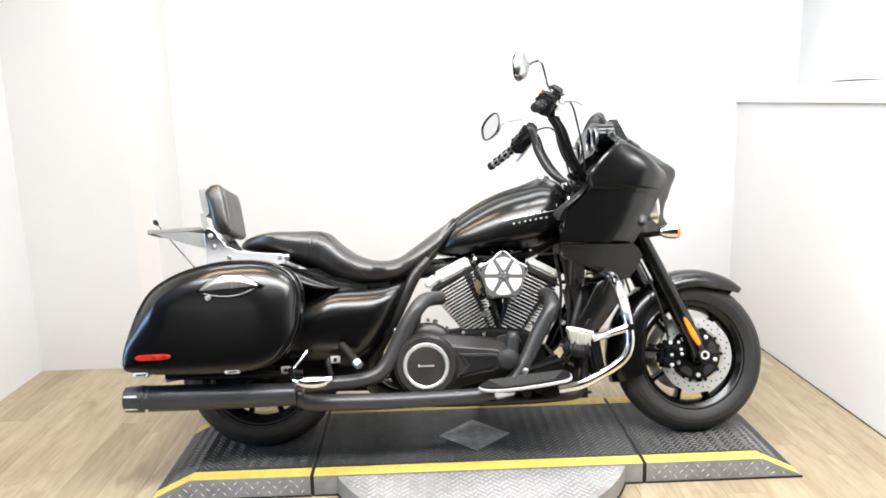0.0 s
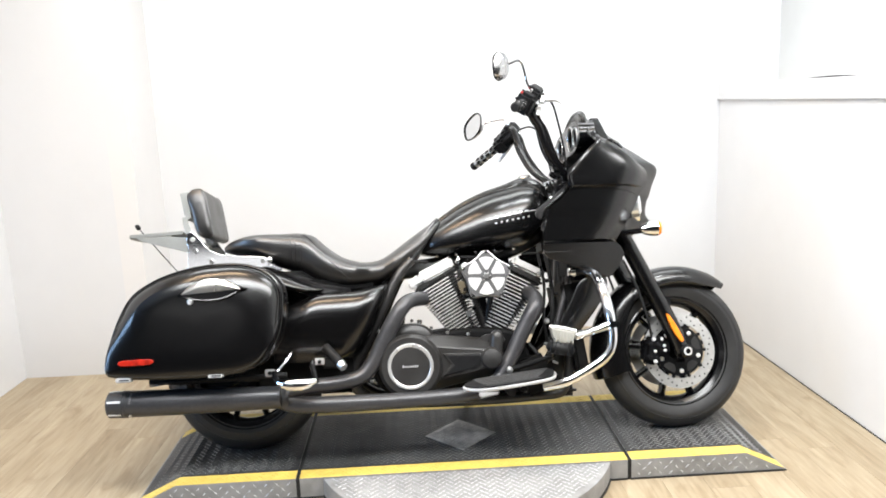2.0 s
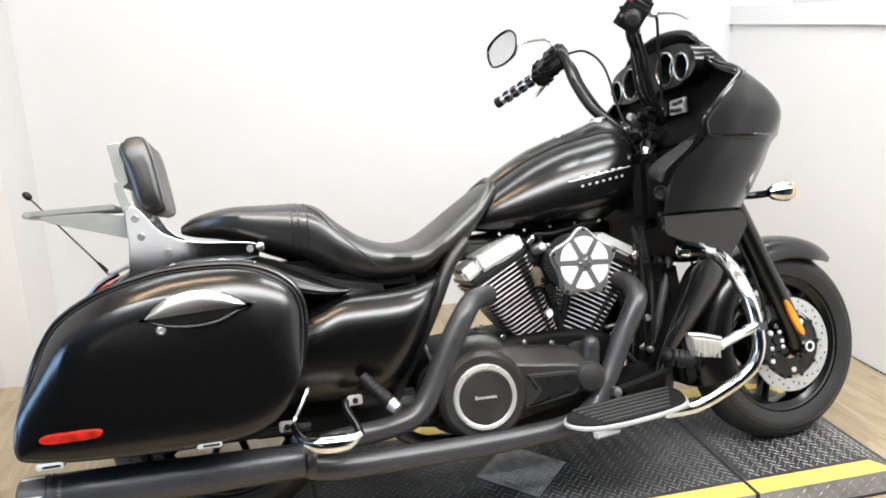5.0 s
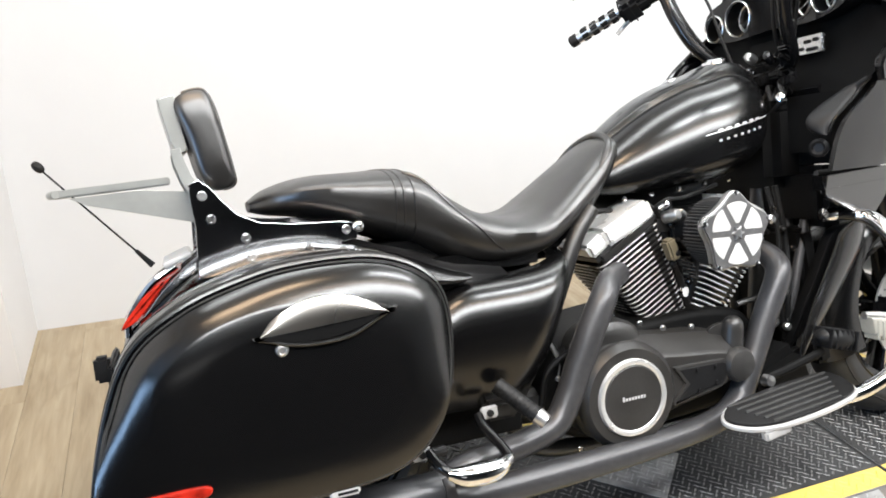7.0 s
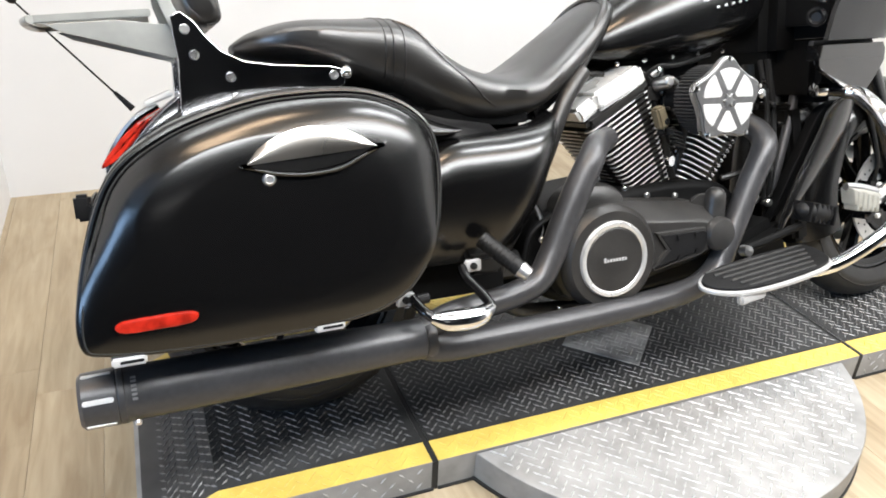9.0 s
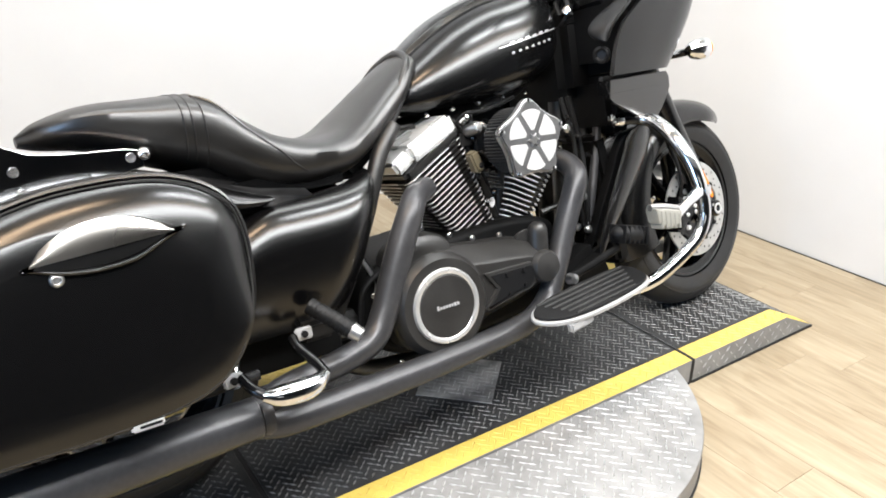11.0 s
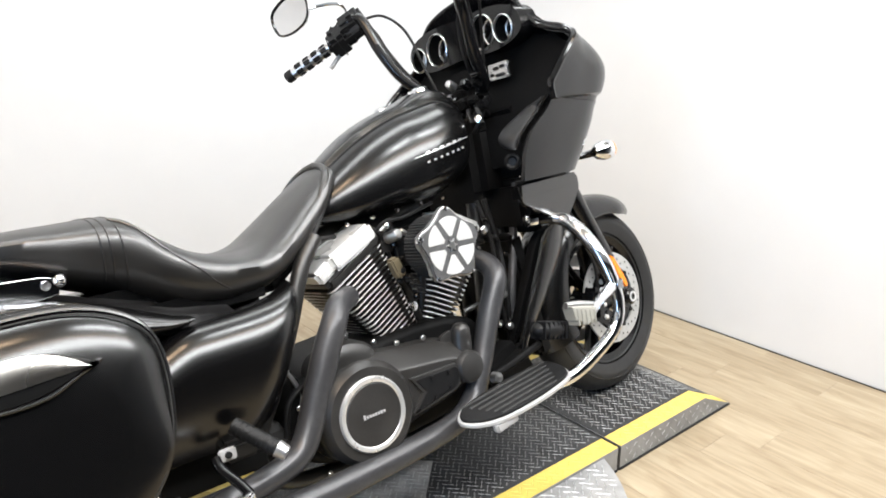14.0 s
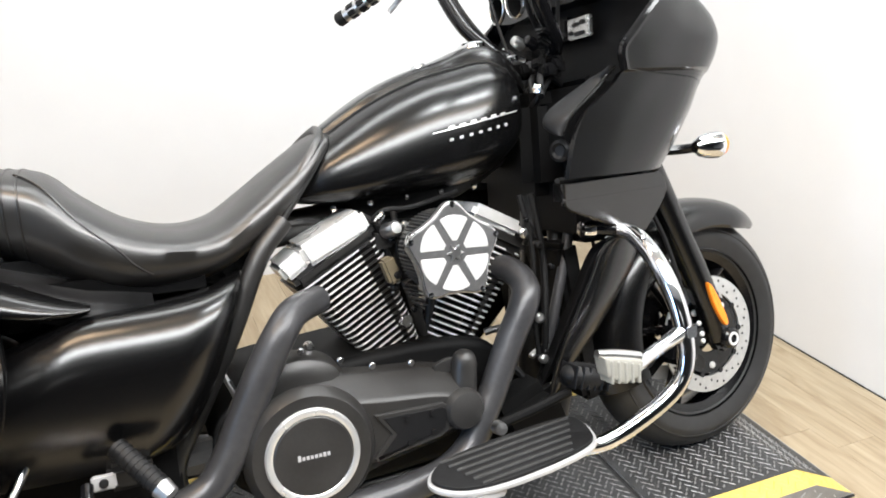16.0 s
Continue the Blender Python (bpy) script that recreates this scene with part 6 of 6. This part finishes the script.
    shell = loft([[(x * k, y * k, z) for x, y in mo] for k, z in ((0.93, -0.001), (1.0, 0.003), (1.0, 0.010), (0.88, 0.022), (0.5, 0.032), (0.15, 0.034))], cap0=False)
    part("mirror_shell", shell, BRUSHED, mirror, "chrome mirror shell", STEER @ mm)
    glass = loft([[(x * k, y * k, 0.002) for x, y in mo] for k in (0.95, 0.5, 0.1)], cap0=False)
    part("mirror_glass", glass, CHROME, mirror, "mirror glass", STEER @ mm)
    part("mirror_rim", tube([(x * 0.97, y * 0.97, -0.001) for x, y in mo + mo[:1]], 0.0035, 6, 80), GLOSS, mirror, "black mirror rim", STEER @ mm)
# knobs, plugs and looms crowded round the steering head
rng = random.Random(11)
for q in range(22):
    x, y, z = rng.uniform(0.405, 0.475), rng.uniform(-0.13, 0.12), rng.uniform(0.945, 1.035)
    if q % 3:
        part("plug", block((x, y, z), (rng.uniform(0.02, 0.035), rng.uniform(0.02, 0.04), rng.uniform(0.015, 0.03)), 0.005, Matrix.Rotation(rng.uniform(-0.6, 0.6), 4, "Y")), MATT if q % 4 else GLOSS, bike, "", STEER)
    else:
        part("knob", lathe([(0.0, 0.02), (0.010, 0.018), (0.013, 0.008), (0.013, -0.01)], (x, y, z), (-1, rng.uniform(-0.4, 0.1), 0.5), 14), GLOSS if q % 6 else BRUSHED, bike, "", STEER)
for q in range(6):
    y = -0.12 + 0.035 * q
    part("loom", tube([(0.395, y * 0.6, 0.86), (0.41 + 0.008 * (q % 3), y, 0.905 + 0.008 * (q % 4)), (0.45, y * 0.8, 0.94)], 0.007, 8), PLASTIC, bike)
part("cowl_inner", block((0.475, 0, 0.665), (0.09, 0.44, 0.15), 0.02), MATT, fairing, "black panel behind the lower cowls")
part("neck_fitting", lathe([(0, 0.01), (0.010, 0.008), (0.012, 0)], (0.40, -0.13, 0.915), (-0.8, -0.6, 0.2), 14), CHROME, bike, "small chrome fitting")
part("triple_clamp", block((0.55, 0, 0.925), (0.12, 0.30, 0.05), 0.016, Matrix.Rotation(-RAKE, 4, "Y")), GLOSS, bike, "gloss black fork clamp", STEER)
part("riser", block((0.475, 0, 0.965), (0.06, 0.15, 0.045), 0.012), GLOSS, bike, "handlebar clamp", STEER)
for q in range(6):
    part("wiring", tube([(0.40 + 0.012 * q, -0.14 + 0.05 * q, 0.90), (0.43, -0.10 + 0.04 * q, 0.955 - 0.01 * q), (0.50, -0.06 + 0.03 * q, 0.93)], 0.008, 8), PLASTIC, bike)
part("ignition_bezel", lathe([(0.024, 0), (0.024, 0.012), (0.018, 0.016), (0, 0.016)], (0.405, 0.0, 0.985), (-0.3, 0, 1), 24), CHROME, bike, "chrome ignition switch")

# ---- radiator and shrouds ----
SHROUD = [(0.280, 0.320, 0.332), (0.320, 0.330, 0.381), (0.360, 0.347, 0.424), (0.400, 0.366, 0.466), (0.440, 0.389, 0.500), (0.480, 0.412, 0.532), (0.518, 0.434, 0.560), (0.545, 0.448, 0.572), (0.565, 0.458, 0.578), (0.580, 0.470, 0.579), (0.592, 0.487, 0.577), (0.600, 0.508, 0.573), (0.606, 0.540, 0.566)]  # height, rear edge, front edge
part("radiator", block((0.455, 0, 0.41), (0.05, 0.33, 0.36), 0.012, Matrix.Rotation(radians(-8), 4, "Y")), MATT, bike, "black radiator")
for s in (-1, 1):
    shroud = outline2([(0.465, 0.572), (0.510, 0.600), (0.562, 0.604), (0.578, 0.565), (0.562, 0.518), (0.475, 0.410), (0.376, 0.315), (0.322, 0.278), (0.330, 0.320), (0.363, 0.395), (0.415, 0.485)], 55)
    part("shroud_inner", plate(shrink(shroud, 0.014), s * 0.165, s * 0.196, 0.006), MATT, bike, "black radiator side frame")
    rings = []
    for z, xa, xb in SHROUD:
        row = [(xa + (xb - xa) * q / 12, 0.236 + 0.006 * math.sin(math.pi * q / 12) - 0.032 * (q / 12) ** 2, z) for q in range(13)]
        rings.append([(x, s * y, z) for x, y, z in row] + [(x, s * (y - 0.006), z) for x, y, z in row[::-1]])
    leaf = part("radiator_shroud", loft(rings), SATIN, bike, "thin leaf-shaped satin black radiator shroud", sharp=50, flats=False)
    part("shroud_trim", tube([(xa, s * 0.235, z) for z, xa, xb in SHROUD], 0.0032, 8, 40), SATIN, leaf, "rolled shroud edge")
part("down_tube", tube([(0.455, 0, 0.80), (0.43, 0, 0.50), (0.40, 0, 0.19)], 0.028, 12), ENGINE, bike)
part("coolant_pipe", tube([(0.452, -0.140, 0.66), (0.441, -0.147, 0.596), (0.412, -0.152, 0.505), (0.385, -0.156, 0.421), (0.37, -0.15, 0.36)], 0.0115, 12), EXHAUST, bike, "grey coated coolant pipe")
# added filler that keeps the gap before the engine dark
part("dark_filler", block((0.285, -0.185, 0.245), (0.15, 0.11, 0.13), 0.025, Matrix.Rotation(radians(-20), 4, "Y")), MATT, bike, "added black filler block in front of the engine")
part("belly_pan", block((0.30, 0, 0.165), (0.32, 0.20, 0.04), 0.015), ENGINE, bike)

# ---- floorboards, pegs, crash bars ----
BOARD = outline2([(0.000, -0.345), (0.030, -0.395), (0.100, -0.420), (0.220, -0.422), (0.310, -0.405), (0.335, -0.36), (0.330, -0.31), (0.290, -0.292), (0.150, -0.288), (0.045, -0.300)], 50)
SET = Matrix.Translation((0, -0.355, 0.250)) @ Matrix.Rotation(radians(10), 4, "X") @ Matrix.Translation((0, 0.355, -0.250)) @ Matrix.Translation((0.16, 0, 0.250)) @ Matrix.Rotation(radians(-6), 4, "Y") @ Matrix.Translation((-0.16, 0.0, 0))
for s in (-1, 1):
    def board_at(z0, z1, ins, bev):
        bm = prism(shrink(BOARD, ins), z0, z1, bev)
        bm.transform(SET)
        return bm if s < 0 else mirrored(bm)
    board = part("floorboard", board_at(-0.018, -0.007, 0.0, 0.004), SILVER, bike, "floorboard with a bright rim and ribbed black pad")
    part("board_pad", board_at(-0.009, 0.0, 0.007, 0.003), RUBBER, board, "ribbed black rubber pad")
    for q in range(6):
        yy = -0.312 - 0.0185 * q
        rib = tube([(0.04 + 0.008 * q, yy, 0.0008), (0.312 - 0.010 * q, yy, 0.0008)], 0.0032, 6)
        rib.transform(SET)
        part("rib", rib if s < 0 else mirrored(rib), PAD_RIB, board, "scuffed rubber rib")
    part("board_bracket", block((0.09, s * 0.398, 0.208), (0.07, 0.02, 0.024), 0.005, Matrix.Rotation(radians(-8), 4, "Y")), SILVER, board)
    part("board_mount", tube([(0.18, s * 0.12, 0.20), (0.18, s * 0.30, 0.195)], 0.016, 10), ENGINE, board)

    guard = part("crash_bar", tube([(0.500, s * 0.246, 0.617), (0.517, s * 0.278, 0.604), (0.524, s * 0.330, 0.558), (0.531, s * 0.372, 0.490), (0.536, s * 0.392, 0.420), (0.534, s * 0.396, 0.360), (0.508, s * 0.392, 0.310), (0.440, s * 0.380, 0.264), (0.365, s * 0.358, 0.226), (0.300, s * 0.315, 0.208)], [0.0165, 0.0185, 0.0195, 0.0190, 0.0175, 0.0168, 0.0165, 0.0165, 0.0165, 0.0165], 18), CHROME, bike, "chrome engine crash bar")
    part("bar_stub", tube([(0.452, s * 0.222, 0.622), (0.485, s * 0.236, 0.620), (0.506, s * 0.252, 0.613)], 0.0165, 14), GLOSS, guard, "black upper end of the bar")
    part("bar_end", lathe([(0.0, 0.02), (0.016, 0.018), (0.021, 0.0), (0.018, -0.02), (0, -0.02)], (0.446, s * 0.220, 0.622), (-1, 0, 0), 20), CHROME, guard, "chrome end cap")
    pm = Matrix.Rotation(radians(-s * 14), 4, "Z") @ Matrix.Rotation(radians(17), 4, "Y")
    pad_o2 = [(0.310, 0.424), (0.350, 0.416), (0.395, 0.404), (0.393, 0.388), (0.384, 0.374), (0.352, 0.368), (0.317, 0.388)]
    peg = part("highway_peg", plate(pad_o2, s * 0.412, s * 0.450, 0.006), PEG_CREAM, guard, "pale ribbed highway peg pad")
    part("peg_top", tube([(0.308, s * 0.430, 0.427), (0.350, s * 0.430, 0.419), (0.400, s * 0.429, 0.406)], [0.008, 0.010, 0.009], 12), BRUSHED, guard, "bright metal peg bar")
    for q in range(5):
        x = 0.325 + 0.0145 * q
        part("peg_rib", block((x, s * 0.434, 0.396 - 0.0033 * q), (0.006, 0.038, 0.044 - 0.002 * q), 0.002, seg=1), PEG_CREAM, guard, "pale rubber rib")
    part("peg_arm", tube([(0.540, s * 0.389, 0.425), (0.470, s * 0.402, 0.405), (0.395, s * 0.425, 0.390)], [0.017, 0.013, 0.015], 14), CHROME, guard)
    part("peg_clamp", block((0.540, s * 0.389, 0.424), (0.044, 0.044, 0.046), 0.012), CHROME, guard)

# brake pedal, passenger boards and pegs
part("brake_pedal", tube([(0.175, -0.27, 0.272), (0.25, -0.28, 0.290), (0.335, -0.29, 0.315)], 0.010, 10), MATT, bike, "black brake pedal arm")
pad_bm = lathe([(0.0, -0.024), (0.026, -0.021), (0.034, -0.010), (0.036, 0.0), (0.034, 0.010), (0.026, 0.021), (0.0, 0.024)], (0, 0, 0), (0, 0, 1), 28)
bmesh.ops.scale(pad_bm, vec=(1.5, 0.95, 1.0), verts=pad_bm.verts)
pad = part("pedal_pad", pad_bm, RUBBER, bike, "ribbed rubber brake pedal pad", Matrix.Translation((0.368, -0.295, 0.342)) @ Matrix.Rotation(radians(14), 4, "Y"))
for q in range(6):
    part("pad_rib", block(Vector((0.368, -0.297, 0.342)) + Vector((-0.037 + 0.015 * q, 0, 0.009 - 0.0037 * q)), (0.004, 0.058, 0.046), 0.0015, Matrix.Rotation(radians(14), 4, "Y"), seg=1), PLASTIC, pad)
part("pedal_joint", lathe([(0, 0), (0.014, 0), (0.012, 0.02), (0, 0.022)], (0.178, -0.275, 0.272), (0, -1, 0.1), 16), BRUSHED, bike)
pas = part("passenger_guard", tube([(-0.512, -0.372, 0.279), (-0.517, -0.345, 0.295), (-0.532, -0.300, 0.322), (-0.532, -0.280, 0.338)], 0.010, 12), GLOSS, bike, "gloss black rear guard loop with a chrome foot")
part("guard_rear_arm", tube([(-0.660, -0.342, 0.312), (-0.650, -0.372, 0.294), (-0.635, -0.387, 0.281)], 0.010, 12), GLOSS, pas)
part("guard_foot", tube([(-0.640, -0.386, 0.281), (-0.605, -0.392, 0.272), (-0.550, -0.389, 0.270), (-0.512, -0.372, 0.279)], [0.010, 0.020, 0.020, 0.010], 16), CHROME, pas, "chrome loop foot")
for tx, ty, tz in ((-0.674, -0.345, 0.312), (-0.508, -0.279, 0.338)):
    part("guard_tab", block((tx, ty, tz), (0.036, 0.007, 0.026), 0.003), SILVER, pas, "bright mounting tab with a bolt")
    part("tab_bolt", lathe([(0, 0), (0.007, 0), (0.007, 0.005), (0, 0.006)], (tx, ty - 0.004, tz), (0, -1, 0), 12), PLASTIC, pas)
part("guard_stay", tube([(-0.668, -0.330, 0.296), (-0.652, -0.290, 0.318), (-0.622, -0.242, 0.362), (-0.600, -0.232, 0.405), (-0.594, -0.228, 0.425)], [0.009, 0.009, 0.009, 0.008, 0.006], 12), CHROME, pas, "chrome stay rising beside the saddlebag")
part("inner_panel", block((-0.57, -0.165, 0.345), (0.36, 0.014, 0.20), 0.005), MATT, bike, "black panel behind the passenger peg")
P0, P1 = Vector((-0.485, -0.274, 0.388)), Vector((-0.428, -0.329, 0.330))
ppeg = part("passenger_peg", tube([P0, P1], [0.0165, 0.0165], 16), RUBBER, bike, "ribbed black passenger peg with a metal tip")
for q in range(9):
    part("peg_rib", lathe([(0.016, -0.002), (0.0178, -0.0015), (0.0178, 0.0015), (0.016, 0.002)], P0.lerp(P1, 0.06 + 0.105 * q), P1 - P0, 16, closed_profile=True), RUBBER, ppeg)
part("peg_tip", tube([P1, P1.lerp(P0, -0.22)], [0.0175, 0.0145], 16), BRUSHED, ppeg, "bare metal peg tip")
part("peg_bracket", block((-0.47, -0.24, 0.33), (0.07, 0.05, 0.04), 0.008), ENGINE, bike, "black peg bracket")
part("side_stand", tube([(-0.02, 0.13, 0.20), (0.02, 0.23, 0.135), (0.06, 0.325, 0.098)], [0.014, 0.013, 0.012], 12), ENGINE, bike, "black side stand leg")
part("stand_foot", block((0.06, 0.330, 0.0925), (0.07, 0.05, 0.010), 0.003, Matrix.Rotation(radians(LEAN), 4, "X")), ENGINE, bike)
for q in range(9):
    part("hose", tube([(-0.30 + 0.01 * q, -0.13 - 0.006 * q, 0.44 - 0.02 * q), (-0.28 + 0.012 * (q % 4), -0.15, 0.36 - 0.015 * q), (-0.33 + 0.01 * q, -0.14, 0.26)], 0.006, 6), RUBBER if q % 3 else BRUSHED, bike)
part("engine_fill", block((0.09, 0.03, 0.62), (0.34, 0.18, 0.16), 0.03), MATT, bike, "dark engine internals between the heads")

# small parts round the engine
for x, y, z, dx, dz, r in ((0.33, -0.15, 0.62, 1, 0, 0.012), (-0.14, -0.14, 0.46, 0, 1, 0.010), (0.345, -0.165, 0.44, 0, 1, 0.011), (0.35, -0.165, 0.35, 0, 1, 0.010), (0.30, -0.16, 0.25, 1, 0.4, 0.012)):
    part("engine_fitting", lathe([(0, 0), (r, 0), (r, 0.010), (r * 0.6, 0.014), (0, 0.014)], (x, y, z), (0, -1, 0.1), 14), BRUSHED, bike, "small bare metal fitting")
for pts, r in (
    ([(0.33, -0.145, 0.70), (0.345, -0.16, 0.58), (0.335, -0.165, 0.46), (0.345, -0.16, 0.36)], 0.006),
    ([(0.36, -0.14, 0.70), (0.375, -0.15, 0.56), (0.365, -0.16, 0.42), (0.36, -0.15, 0.30)], 0.008),
    ([(0.06, -0.12, 0.70), (0.060, -0.13, 0.62), (0.085, -0.11, 0.54), (0.112, -0.09, 0.46)], 0.007),
    ([(-0.02, -0.13, 0.70), (0.02, -0.13, 0.67), (0.045, -0.12, 0.60), (0.09, -0.10, 0.52)], 0.006),
    ([(-0.20, -0.13, 0.69), (-0.14, -0.14, 0.692), (-0.10, -0.12, 0.69)], 0.006),
    ([(0.27, -0.15, 0.36), (0.31, -0.16, 0.30), (0.30, -0.15, 0.22)], 0.009),
    ([(-0.20, -0.16, 0.48), (-0.22, -0.17, 0.42), (-0.31, -0.16, 0.36), (-0.33, -0.15, 0.28)], 0.007),
):
    part("engine_line", tube(pts, r, 8), RUBBER, bike, "black hose beside the engine")
rng = random.Random(23)
for q in range(26):
    x = rng.uniform(0.035, 0.11) if q < 14 else rng.uniform(0.30, 0.40)
    z = rng.uniform(0.50, 0.68) if q < 14 else rng.uniform(0.28, 0.66)
    y = rng.uniform(-0.165, -0.135)
    tone = (PLASTIC, ENGINE, GLOSS, BRUSHED)[q % 4]
    if q % 2:
        part("fitting", block((x, y, z), (rng.uniform(0.008, 0.024), 0.016, rng.uniform(0.008, 0.024)), 0.003, Matrix.Rotation(rng.uniform(-0.7, 0.7), 4, "Y"), seg=1), tone, bike)
    else:
        r = rng.uniform(0.005, 0.009)
        part("fitting", lathe([(0, 0), (r, 0), (r, 0.008), (r * 0.6, 0.012), (0, 0.012)], (x, y, z), (0, -1, rng.uniform(-0.3, 0.3)), 10), tone, bike)
part("intake_cap", lathe([(0, 0.009), (0.006, 0.007), (0.008, 0.0), (0.008, -0.02), (0, -0.02)], (0.018, -0.168, 0.692), (0.1, -1, 0.5), 18), CHROME, bike, "small chrome cap above the cylinder")
part("injector_body", lathe([(0.0, -0.03), (0.015, -0.03), (0.015, 0.005), (0.011, 0.012), (0.0, 0.012)], (0.042, -0.165, 0.664), (0.2, -1, 0.2), 18), BRUSHED, bike, "grey cast injector body")
part("sensor_box", block((0.030, -0.158, 0.585), (0.026, 0.03, 0.052), 0.005, Matrix.Rotation(radians(-18), 4, "Y")), SENSOR, bike, "tan plastic sensor box")
for q in range(5):
    part("connector_rib", block((0.064 + 0.004 * q, -0.168, 0.552 - 0.0095 * q), (0.030, 0.02, 0.004), 0.001, Matrix.Rotation(radians(20), 4, "Y"), seg=1), PAD_RIB, bike)
part("hose_clamp", lathe([(0.0, -0.006), (0.012, -0.006), (0.012, 0.006), (0.0, 0.006)], (0.048, -0.172, 0.484), (0.3, -1, 0), 16), CHROME, bike, "small chrome clamp")
part("heat_bolt", lathe([(0, 0), (0.006, 0), (0.006, 0.006), (0, 0.008)], (0.068, -0.178, 0.640), (0, -1, 0), 10), CHROME, bike)
part("push_rod_cover", tube([(0.112, -0.095, 0.43), (0.052, -0.105, 0.63)], 0.012, 12), ENGINE, bike)
part("push_rod_cover", tube([(0.122, -0.095, 0.43), (0.150, -0.105, 0.60)], 0.012, 12), ENGINE, bike)
part("oil_line", tube([(0.235, -0.13, 0.42), (0.30, -0.15, 0.44), (0.34, -0.14, 0.50)], 0.008, 8), ENGINE, bike)
